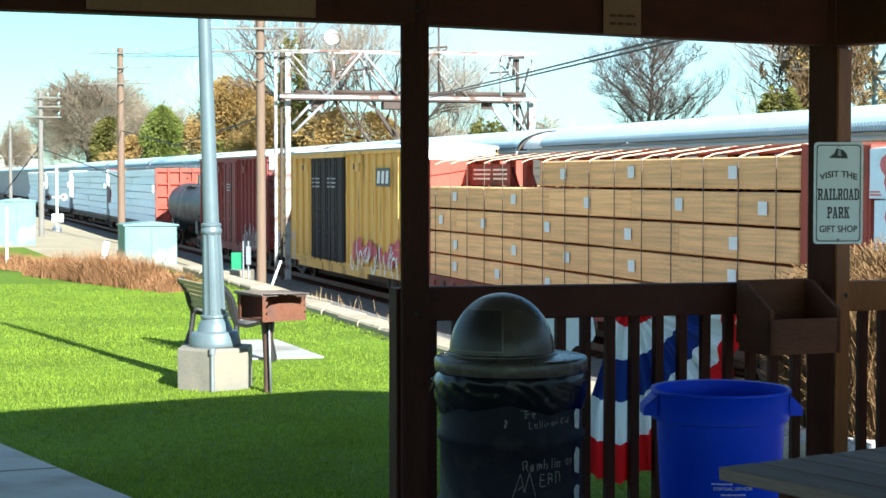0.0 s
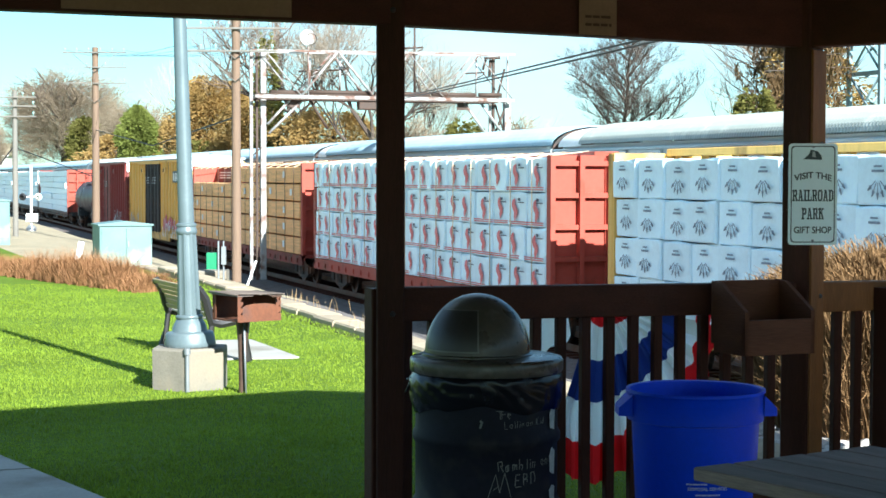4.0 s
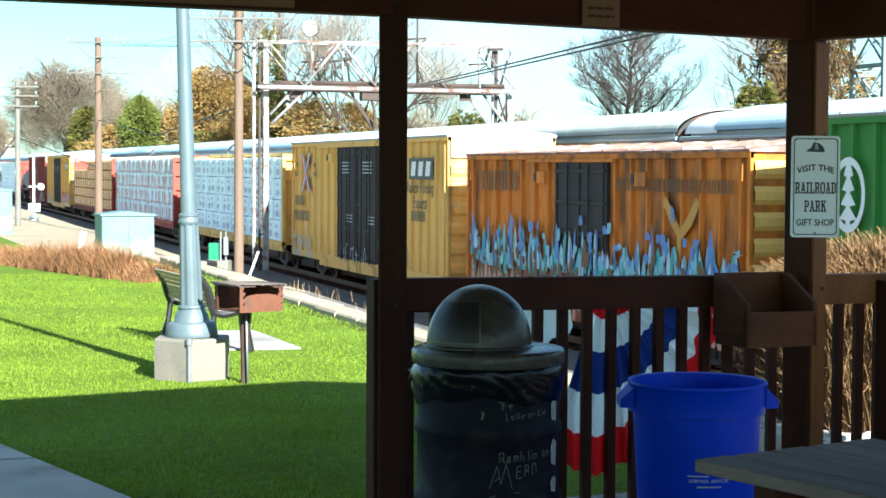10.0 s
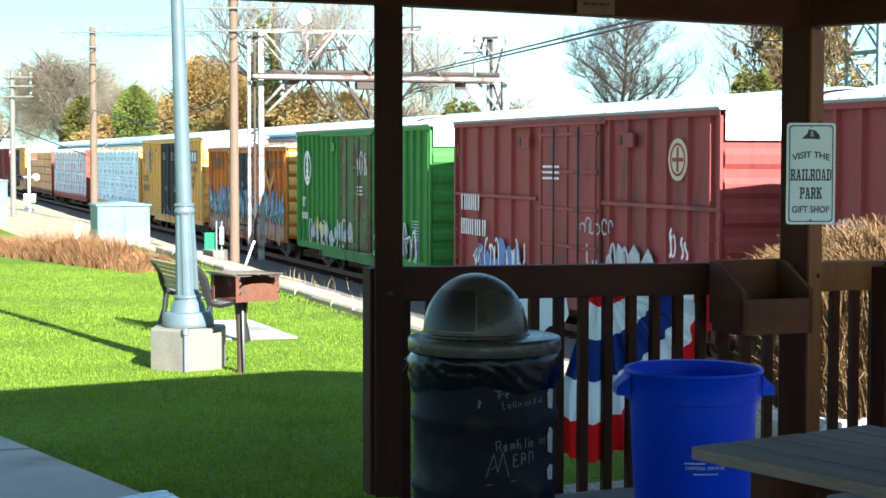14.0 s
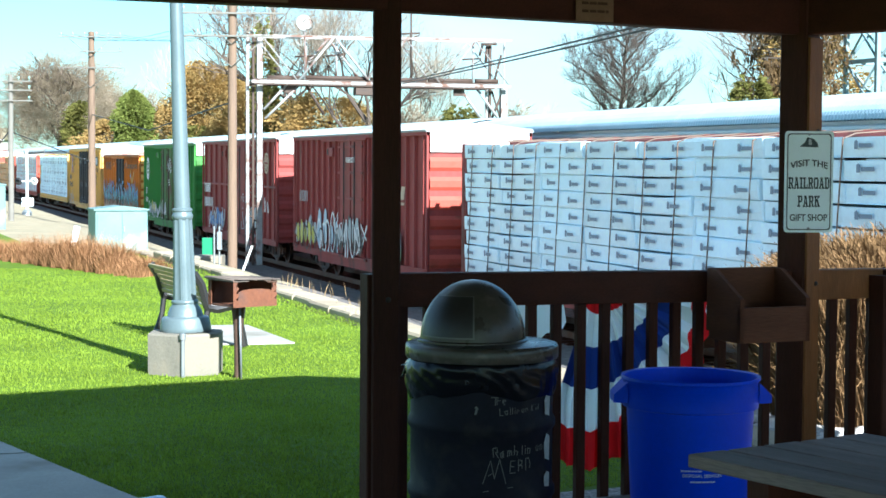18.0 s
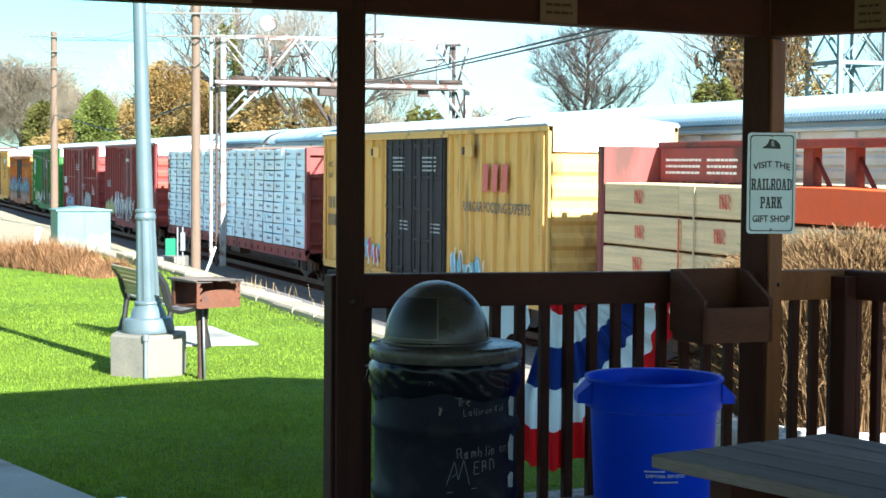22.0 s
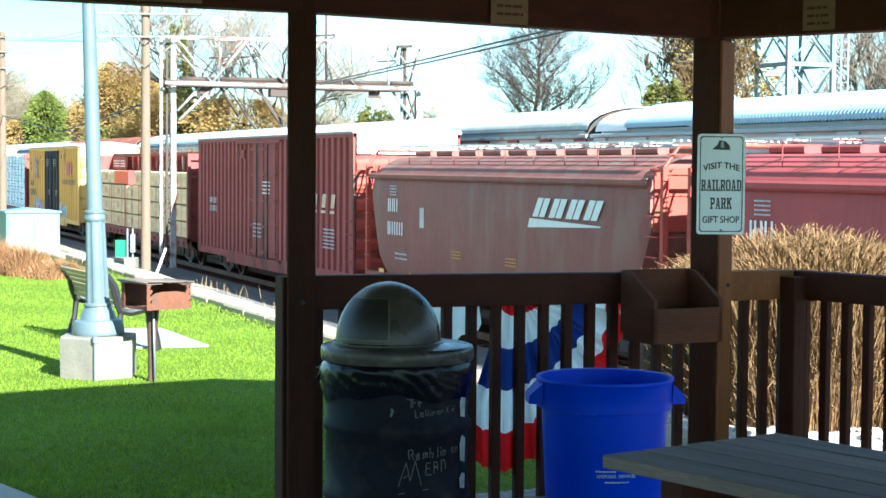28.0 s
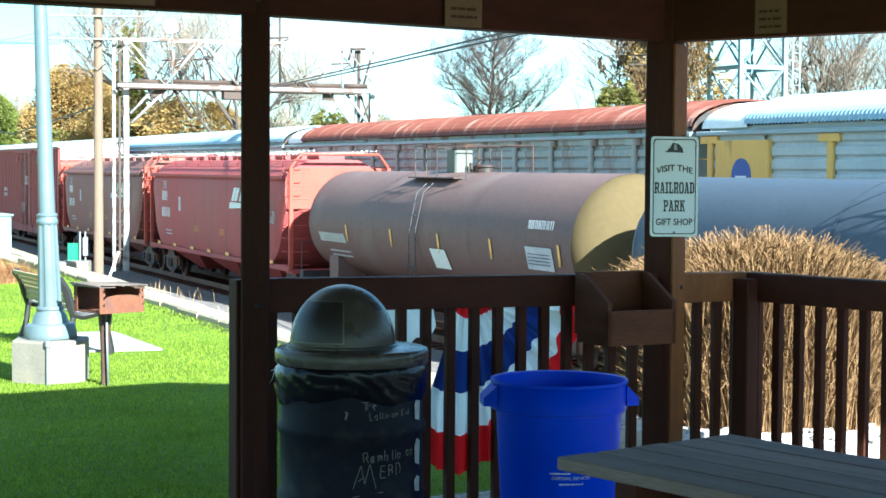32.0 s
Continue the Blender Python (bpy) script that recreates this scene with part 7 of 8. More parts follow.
def utility_pole(x, y, z0, z1, r, arms, label):
    """arms: (height, reach to the left, reach to the right, insulators)."""
    t = thing("utility_pole", label, "utility pole", spot(x, y, 0), "utility poles")
    part("pole", Geo().lathe([(r, z0 - 0.4), (r * 0.92, (z0 + z1) / 2), (r * 0.78, z1), (0.0, z1 + 0.03)], 12), M_POLE if z1 > 5 else M_ARM, t)
    for z, a, b, n in arms:
        arm = part("crossarm", Geo().box(-a, b, -r - 0.05, -r, z - 0.024, z + 0.024, 0.006), M_ARM, t)
        for i in range(n):
            u = -a + 0.1 + (a + b - 0.2) * i / max(1, n - 1)
            if abs(u) > 0.15:
                part("insulator", shared("insulator", lambda: Geo().lathe([(0.01, 0.0), (0.01, 0.07), (0.03, 0.075), (0.036, 0.11), (0.026, 0.14), (0.0, 0.15)], 8), M_GLASS), M_GLASS, arm, m=pose(u, -r - 0.025, z + 0.022))
        if a > 0.5 and b > 0.5:
            part("brace", Geo().tube((-min(a, 1.0) * 0.8, -r - 0.05, z - 0.05), (0, -r, z - 0.75), 0.016, n=5).tube((min(b, 1.0) * 0.8, -r - 0.05, z - 0.05), (0, -r, z - 0.75), 0.016, n=5), M_ARM, t)
    return t


def signal_bridge():
    """A steel signal bridge square across both tracks, its white paint flaking."""
    t = thing("signal_bridge", "old lattice steel signal bridge with flaking white paint", "signal bridge", kind="structure")
    x0, x1, y0, zb, zt, base = 14.2, 24.25, 64.3, 4.66, 6.32, -2.4
    span = x1 - x0
    at = lambda u, z, off=0.0: Vector((x0 + u, y0 + off, z))

    def leg(u, half, top, paint, label=""):
        part("leg", Geo().box(-half, half, -half, half, base, top, 0.01), paint, t, label, Matrix.Translation((x0 + u, y0, 0)))

    # the tower on the park side: a broad leg, a rusted middle one and a slim one, laced together
    leg(0.12, 0.105, zt + 0.05, M_BRIDGE)
    leg(-0.12, 0.045, zt + 0.02, M_BRIDGERUST, "rusted middle leg")
    leg(-0.34, 0.06, zt + 0.05, M_BRIDGE)
    g = Geo()
    z, s = base + 0.2, 1
    while z < zt - 0.4:
        g.tube(at(-0.1 - 0.24 * s, z), at(-0.1 + 0.24 * s, z + 0.45), 0.024, n=5)
        z, s = z + 0.45, -s
    part("lacing", g, M_BRIDGERUST, t, kind="stuff")
    # the far tower
    leg(span, 0.13, zb - 0.03, M_BRIDGE)
    leg(span + 0.02, 0.03, zt + 0.12, M_BRIDGE)
    leg(span - 0.58, 0.055, zt, M_BRIDGERUST, "rusted inner leg")
    leg(span - 0.72, 0.045, zb - 0.1, M_BRIDGE)
    for u, z, v, w, r in ((0.1, zt - 0.45, 0.42, zb + 0.05, 0.045), (0.45, zb + 0.9, 0.05, zb + 0.35, 0.03), (0.5, zb - 0.2, 0.05, zb - 1.5, 0.04), (0.05, zb - 0.3, 0.6, zb - 1.6, 0.05),
                          (0.95, zt - 0.05, 0.3, zt - 0.02, 0.05), (0.9, zt - 0.1, 1.02, zt - 0.5, 0.05), (0.7, zt - 0.1, 0.75, zt - 0.75, 0.06)):
        part("rusty_brace", Geo().tube(at(span - u, z), at(span - v, w), r, n=6), M_BRIDGERUST, t)
    for off in (-0.5, 0.5):
        part("lower_chord", Geo().box(-0.3, span + 0.12, off - 0.05, off + 0.05, -0.13, 0.0, 0.01, Matrix.Translation((x0, y0, zb))), M_BRIDGE, t)
        part("chord_underside", Geo().box(-0.2, span - 0.6, off - 0.045, off + 0.045, -0.185, -0.132, 0.0, Matrix.Translation((x0, y0, zb))), M_BRIDGERUST, t, "rust-brown underside of the chord")
        part("upper_chord", Geo().tube(at(-0.4, zt, off), at(span + 0.15, zt + 0.1, off), 0.05 if off < 0 else 0.03, n=4, smooth=False), M_BRIDGE, t)
        for k in range(7):
            u, v = span * k / 7 + 0.1, span * (k + 1) / 7 + 0.05
            lo, hi = (v, u) if k % 2 == 0 else (u, v)
            part("diagonal", Geo().tube(at(lo, zb, off), at(hi, zt, off), 0.05 if 0 < k < 4 else 0.026, n=5), M_BRIDGE, t)
    # the old pipe run that lies in lengths along the walkway
    part("walkway", Geo().box(-0.2, span - 0.4, -0.42, 0.42, 0.02, 0.06, 0.0, Matrix.Translation((x0, y0, zb))), M_BRIDGERUST, t)
    for u, v, z in ((0.35, 1.7, 0.1), (1.8, 4.3, 0.13), (4.45, 6.7, 0.11), (6.8, 8.6, 0.12), (8.75, 9.7, 0.14)):
        part("pipe_run", Geo().tube(at(u, zb + z, -0.3), at(v, zb + z + 0.01, -0.3), 0.085, n=7), M_BRIDGERUST, t)
    for u, v, z, paint in ((1.65, 0.3, 3.2, M_BRIDGE), (1.15, 0.25, 3.55, M_BRIDGE), (8.85, 9.75, 3.35, M_BRIDGE), (8.15, 9.05, 3.3, M_BRIDGE), (1.9, 2.6, 3.4, M_BRIDGERUST)):
        part("knee_brace", Geo().tube(at(u, zb - 0.15, -0.2), at(v, z, -0.2), 0.055, n=6), paint, t)
    for u in (1.3, 8.1):
        part("gusset", Geo().box(-0.22, 0.22, -0.03, 0.03, -0.3, 0.0, 0.0, Matrix.Translation(at(u, zb - 0.16, -0.2))), M_BRIDGERUST, t)
    # masts and old brackets that stand on the walkway
    for u, h, paint in ((1.95, 1.5, M_BRIDGE), (3.15, 1.6, M_BRIDGE), (6.18, 3.1, M_BRIDGERUST), (8.75, 1.6, M_BRIDGE)):
        part("mast", Geo().tube(at(u, zb + 0.05), at(u, zb + h), 0.04, n=6), paint, t)
        part("bracket", Geo().tube(at(u - 0.45, zb + h * 0.62), at(u + 0.35, zb + h * 0.62 + 0.06), 0.035, n=5).tube(at(u - 0.1, zb + h * 0.62 - 0.25), at(u + 0.35, zb + h * 0.62), 0.025, n=5), M_BRIDGERUST, t)
    disc = Matrix.Translation(at(1.72, 6.85, -0.5)) @ pose(0, 0, 0, 90, 0, 0)
    part("signal_disc", Geo().lathe([(0.0, 0.0), (0.29, 0.0), (0.31, 0.03), (0.29, 0.06), (0.0, 0.06)], 24, disc), M_BRIDGE, t, "white round signal disc")
    part("disc_ring", Geo().lathe([(0.19, 0.06), (0.205, 0.075), (0.22, 0.06)], 24, disc @ pose(0.16, -0.05, 0)), M_BRIDGERUST, t)
    part("disc_stem", Geo().tube(at(1.78, zb, -0.46), at(1.78, 6.6, -0.46), 0.03, n=6), M_BRIDGE, t)
    part("hanging_box", Geo().box(-0.9, 0.9, -0.2, 0.2, -0.3, 0.0, 0.03, Matrix.Translation(at(4.7, zb - 0.22, -0.3))), M_BRIDGERUST, t)


def lattice_tower():
    t = thing("lattice_tower", "pale blue painted lattice steel tower with a ladder", "lattice tower", spot(21.9, 80, -2.0, 20), kind="structure")
    for x in (-1.25, 1.25):
        for y in (-1.25, 1.25):
            part("leg", Geo().box(x - 0.11, x + 0.11, y - 0.11, y + 0.11, 0, 13, 0.02), M_TOWER, t)
    for k in range(5):
        z = 0.6 + 2.6 * k
        for s in (-1.25, 1.25):
            part("strut", Geo().box(-1.25, 1.25, s - 0.07, s + 0.07, z - 0.1, z + 0.1, 0.01).box(s - 0.07, s + 0.07, -1.25, 1.25, z - 0.1, z + 0.1, 0.01), M_TOWER, t)
            if k < 4:
                part("cross_brace", Geo().tube((-1.25, s, z), (1.25, s, z + 2.6), 0.06, n=6).tube((1.25, s * 0.97, z), (-1.25, s * 0.97, z + 2.6), 0.06, n=6), M_TOWER, t)
                part("cross_brace", Geo().tube((s, -1.25, z), (s, 1.25, z + 2.6), 0.06, n=6).tube((s * 0.97, 1.25, z), (s * 0.97, -1.25, z + 2.6), 0.06, n=6), M_TOWER, t)
    g = Geo()
    for x in (1.75, 2.15):
        g.tube((x, -1.2, 0), (x, -1.2, 13), 0.04, n=5)
    for i in range(34):
        g.tube((1.75, -1.2, 0.4 + 0.38 * i), (2.15, -1.2, 0.4 + 0.38 * i), 0.022, n=5)
    for i in range(5):
        g.tube((1.3, -1.2, 1.0 + 2.6 * i), (1.75, -1.2, 1.0 + 2.6 * i), 0.03, n=5)
    part("ladder", g, M_TOWER, t)


def cables():
    t = thing("overhead_cables", "pair of sagging black overhead cables", "cable", PARK)
    for dz, r in ((0.0, 0.018), (-0.075, 0.018)):
        a, b = Vector((-0.55, 60.5, 4.38 + dz)), Vector((4.55, 12.5, 3.30 + dz))
        pts = [tuple(a.lerp(b, k / 24) - Vector((0, 0, 0.035 * 4 * (k / 24) * (1 - k / 24)))) for k in range(25)]
        part("cable", Geo().path(pts, r, 5), M_CABLE, t)


def line_wires():
    """Thin wires between the poles along the track."""
    t = thing("line_wires", "thin line wires strung between the utility poles", "wires", PARK)
    for k in range(6):
        a, b = Vector((-12.2 - 1.1 + 0.45 * k, 65, 6.3)), Vector((-4.46 - 1.4 + 0.55 * k, 42, 4.75))
        pts = [tuple(a.lerp(b, i / 10) - Vector((0, 0, 0.25 * 4 * (i / 10) * (1 - i / 10)))) for i in range(11)]
        part("wire", Geo().path(pts, 0.006, 4), M_CABLE, t)
    part("wire", Geo().path([(-4.5, 42, 3.0), (-8.2, 53, 2.5), (-12.2, 65, 3.3)], 0.02, 4), M_CABLE, t)
    part("guy_wire", Geo().path([(-12.2, 65, 1.5), (-14.6, 62, 2.6), (-16.5, 60, -0.5)], 0.025, 4), M_CABLE, t)


def crossing_signal():
    t = thing("crossing_signal", "white railway crossing signal mast with lamps", "crossing signal", spot(-16.9, 75, -0.7))
    part("mast", Geo().tube((0, 0, -0.3), (0, 0, 2.7), 0.055, n=10), M_WHITE, t)
    for s in (-1, 1):
        part("lamp_hood", Geo().lathe([(0.0, 0.0), (0.14, 0.0), (0.16, 0.04), (0.09, 0.1), (0.08, 0.16)], 14, pose(s * 0.34, -0.1, 1.35, 90, 0, 0)), M_BLACK if s < 0 else M_WHITE, t)
    part("lamp_arm", Geo().box(-0.4, 0.4, -0.03, 0.03, 1.32, 1.38, 0.01), M_WHITE, t)
    part("gate_box", Geo().box(-0.2, 0.26, -0.16, 0.16, 0.25, 0.62, 0.04), M_WHITE, t)
    part("base", Geo().lathe([(0.22, -0.4), (0.22, 0.0), (0.12, 0.12), (0.0, 0.14)], 12), M_PIPE, t)


def trackside():
    t = thing("signal_box", "small green box on a post by the track", "signal box", spot(-7.0, 58, -1.9))
    part("post", Geo().tube((0, 0.1, -0.3), (0, 0.1, 0.9), 0.04, n=8), M_STEEL, t)
    part("box", Geo().box(-0.17, 0.17, -0.14, 0.14, 0.3, 0.88, 0.02), M_BOXGREEN, t)
    t = thing("relay_box", "slim grey relay box on twin posts", "relay box", spot(-4.6, 40, -0.9))
    for x in (-0.07, 0.05):
        part("post", Geo().tube((x, 0, -0.3), (x, 0, 0.95), 0.022, n=8), M_PIPE, t)
    part("box", Geo().box(0.0, 0.11, -0.08, 0.05, 0.4, 0.82, 0.01), M_PIPE, t)
    t = thing("guy_guard", "white leaning guy-wire guard", "guy guard", spot(-4.05, 41, -0.9))
    part("guard", Geo().tube((-0.05, 0, -0.15), (0.165, 0, 0.44), 0.03, n=8), M_WHITE, t)
    t = thing("marker_post", "short leaning white marker post", "marker post", spot(-6.95, 35, -0.15))
    part("post", Geo().box(-0.06, 0.06, -0.03, 0.03, -0.2, 0.38, 0.01, pose(0, 0, 0, 0, 12, 0)), M_WHITE, t)
    t = thing("concrete_vault", "low concrete vault beside the track", "concrete block", spot(-5.4, 44, -1.2))
    part("block", Geo().box(-0.5, 0.5, -0.4, 0.4, -0.3, 0.35, 0.04), M_BASE, t)
    t = thing("sign_post", "thin white post at the path's edge", "post", spot(-7.9, 31, -0.1))
    part("post", Geo().tube((0, 0, -0.2), (0, 0, 1.1), 0.025, n=8), M_WHITE, t)


def kerb():
    t = thing("kerb", "low edge of pale kerb stones between lawn and bank", "kerb", kind="structure")
    rnd = random.Random(5)
    me = [Geo().box(-0.16, 0.16, -0.428, 0.428, -0.25, 0.0, 0.02).mesh("kerb_stone", M_STONE), Geo().box(-0.17, 0.155, -0.427, 0.427, -0.25, 0.0, 0.025).mesh("kerb_stone", M_STONE)]
    for i in range(42):
        y = 4.0 + i * 0.86
        part("kerb_stone", me[i % 2], M_STONE, t, m=pose(5.0 + rnd.uniform(-0.015, 0.015), y, -0.035 - 0.1 * (i > 30) + rnd.uniform(-0.006, 0.006), rnd.uniform(-0.5, 0.5), 0, rnd.uniform(-0.8, 0.8)))


for make in (lamp_post, grill, bench, walkway, plastic_sheet, drum, blue_bin, bunting, wall_box, sign, table, signal_bridge, lattice_tower, cables, line_wires, crossing_signal, trackside, kerb):
    make()
notice(0.845, 8.125, 2.222, 2.6, 0.2, 23, 2, "cream paper notice pinned to the eave beam")
notice(2.36, 8.20, 2.22, 2.6, 0.17, -43, 3, "cream paper notice pinned to the eave beam")
notice(-1.02, 7.34, 2.245, 2.6, 1.0, 22.5, 1, "long cream notice board along the eave beam", 0.05)
cabinet(-5.7, 33, -0.22, 1.0, 0.86, 0.8, 20, "pale green utility cabinet behind the dry hedge")
cabinet(-11.7, 47, -0.2, 1.0, 1.1, 0.8, 15, "pale green utility cabinet on the gravel")
utility_pole(-4.46, 42, -1.05, 6.6, 0.12, ((4.6, 1.28, 1.0, 7), (5.15, 1.28, 1.28, 8)), "brown timber utility pole with crossarms beside the track")
utility_pole(-12.2, 65, -1.2, 6.4, 0.15, ((6.2, 1.2, 1.2, 6), (5.65, 0.4, 1.2, 3), (5.05, 1.2, 1.2, 3)), "weathered timber utility pole with three crossarms")
utility_pole(-13.6, 58, -0.8, 4.4, 0.10, ((4.2, 0.5, 0.75, 4), (3.9, 0.5, 0.75, 3), (3.55, 0.5, 0.75, 3)), "grey timber utility pole with short crossarms")
utility_pole(-22.7, 90, -0.8, 4.5, 0.10, ((4.2, 0.7, 0.7, 4),), "distant grey utility pole")

# ---- plants ----
M_BARK = mat("grey_brown_bark", (0.0715, 0.052, 0.041), 0.9, vary=0.3, scale=4, fine=30, bump=0.3)
M_TWIG = mat("brown_twigs", (0.15, 0.111, 0.084), 0.9, vary=0.3, scale=1, fine=6, bump=0.0)
M_TWIGPALE = mat("pale_twigs", (0.272, 0.22, 0.168), 0.9, vary=0.3, scale=1, fine=6, bump=0.0)
M_CONIFER = mat("green_needles", (0.198, 0.225, 0.0546), 0.8, vary=0.5, scale=0.8, fine=5, bump=0.0, spec=0.2)
M_BROWNLEAF = mat("orange_brown_foliage", (0.37, 0.245, 0.09), 0.85, vary=0.4, scale=0.7, fine=5, bump=0.0, spec=0.2)
M_OLIVE = mat("olive_foliage", (0.158, 0.148, 0.0396), 0.85, vary=0.5, scale=0.7, fine=5, bump=0.0, spec=0.2)
M_RUSSET = mat("russet_dry_stems", (0.27, 0.135, 0.062), 0.9, vary=0.35, scale=1.5, fine=12, bump=0.0, spec=0.2)
M_STRAW = mat("straw_blades", (0.30, 0.20, 0.098), 0.75, vary=0.35, scale=4, fine=20, bump=0.0, spec=0.2)
M_DRYSTEM = mat("dry_stems", (0.165, 0.094, 0.041), 0.75, vary=0.5, scale=14, fine=40, bump=0.0, spec=0.2)
M_BLADE = mat("grass_blades", (0.216, 0.296, 0.032), 0.7, vary=0.32, scale=1.1, fine=9, bump=0.0, spec=0.1)


for _m, _k in ((M_BLADE, 0.4), (M_CONIFER, 0.4), (M_BROWNLEAF, 0.4), (M_OLIVE, 0.4)):
    see_through(_m, _k)


def branchy(g, fine, rnd, p, d, length, r, depth, spread, droop=0.0):
    """A limb that forks into ever thinner ones; the last go into the fine mesh."""
    n = 3
    q = Vector(p)
    d = Vector(d).normalized()
    for k in range(n):
        d = (d + Vector((rnd.uniform(-1, 1), rnd.uniform(-1, 1), rnd.uniform(-0.5, 0.9) - droop)) * 0.24).normalized()
        e = q + d * length / n
        ra, rb = r * (1 - 0.3 * k / n), r * (1 - 0.3 * (k + 1) / n)
        (g if depth > 1 else fine).tube(q, e, ra, rb, n=6 if depth > 3 else 3, caps=False, smooth=depth > 2)
        if depth > 0 and k > 0:
            for _ in range(rnd.choice((1, 2))):
                side = Vector((rnd.uniform(-1, 1), rnd.uniform(-1, 1), rnd.uniform(-0.15, 0.75))).normalized()
                branchy(g, fine, rnd, e, d * (1 - spread) + side * spread, length * rnd.uniform(0.55, 0.82), rb * 0.5, depth - 1, spread, droop)
        q = e
    if depth > 0:
        for _ in range(2):
            side = Vector((rnd.uniform(-1, 1), rnd.uniform(-1, 1), rnd.uniform(-0.2, 0.8))).normalized()
            branchy(g, fine, rnd, q, d * (1 - spread) + side * spread, length * rnd.uniform(0.65, 0.85), r * 0.58, depth - 1, spread, droop)


def bare_tree(x, y, z, height, seed, label, twig=None, depth=5, spread=0.55, thick=1.0, width=1.0):
    rnd = random.Random(seed)
    g, fine = Geo(), Geo()
    branchy(g, fine, rnd, (0, 0, 0), (0, 0, 1), height * 0.27, height * 0.02 * thick, depth, spread)
    top = max(p[2] for p in fine.v)
    k = height / top
    for q in (g, fine):
        q.v = [(a * k * width, b * k * width, c * k) for a, b, c in q.v]
    t = thing("bare_tree", label, "tree", spot(x, y, z, seed * 37), "bare trees")
    part("trunk", g, M_BARK, t)
    part("fine_branching", fine, twig or M_TWIG, t, "fine leafless twigs", kind="stuff")
    return t


def leader_tree(x, y, z, height, seed, label, thick=1.0, reach=0.36):
    """A bare tree whose stem runs up through wide limbs that leave it low and bow upward."""
    rnd = random.Random(seed)
    g, fine = Geo(), Geo()
    pts = [Vector((0, 0, 0))]
    for k in range(12):
        pts.append(pts[-1] + Vector((rnd.gauss(0, 0.013), rnd.gauss(0, 0.013), 1 / 12)) * height)
    r0 = height * 0.017 * thick
    for k in range(12):
        g.tube(pts[k], pts[k + 1], r0 * (1 - k / 12.5), r0 * (1 - (k + 1) / 12.5), n=7, caps=False)
    for i in range(34):
        f = 0.36 + 0.61 * i / 33
        k = min(11, int(f * 12))
        q = pts[k].lerp(pts[k + 1], f * 12 - k)
        a = i * 2.4 + rnd.uniform(-0.5, 0.5)
        length = height * reach * (1.25 - 0.85 * f) * rnd.uniform(0.75, 1.15)
        r = r0 * 0.42 * (1.15 - 0.75 * f)
        n = 7
        rise = rnd.uniform(0.3, 0.95)
        for s in range(n):
            d = Vector((math.cos(a), math.sin(a), rise)).normalized()
            e = q + d * length / n
            g.tube(q, e, r * (1 - 0.8 * s / n), r * (1 - 0.8 * (s + 1) / n), n=5, caps=False)
            rise += rnd.uniform(-0.08, 0.3)
            a += rnd.gauss(0, 0.22)
            q = e
            if s > 0:
                b = a + rnd.choice((-1, 1)) * rnd.uniform(0.5, 1.2)
                branchy(g, fine, rnd, q, (math.cos(b), math.sin(b), rnd.uniform(0.0, 1.0)), length * rnd.uniform(0.18, 0.32), r * 0.42, 3, 0.45)
    t = thing("bare_tree", label, "tree", spot(x, y, z, seed * 37), "bare trees")
    part("trunk", g, M_BARK, t)
    part("fine_branching", fine, M_BARK, t, "fine leafless twigs", kind="stuff")
    return t


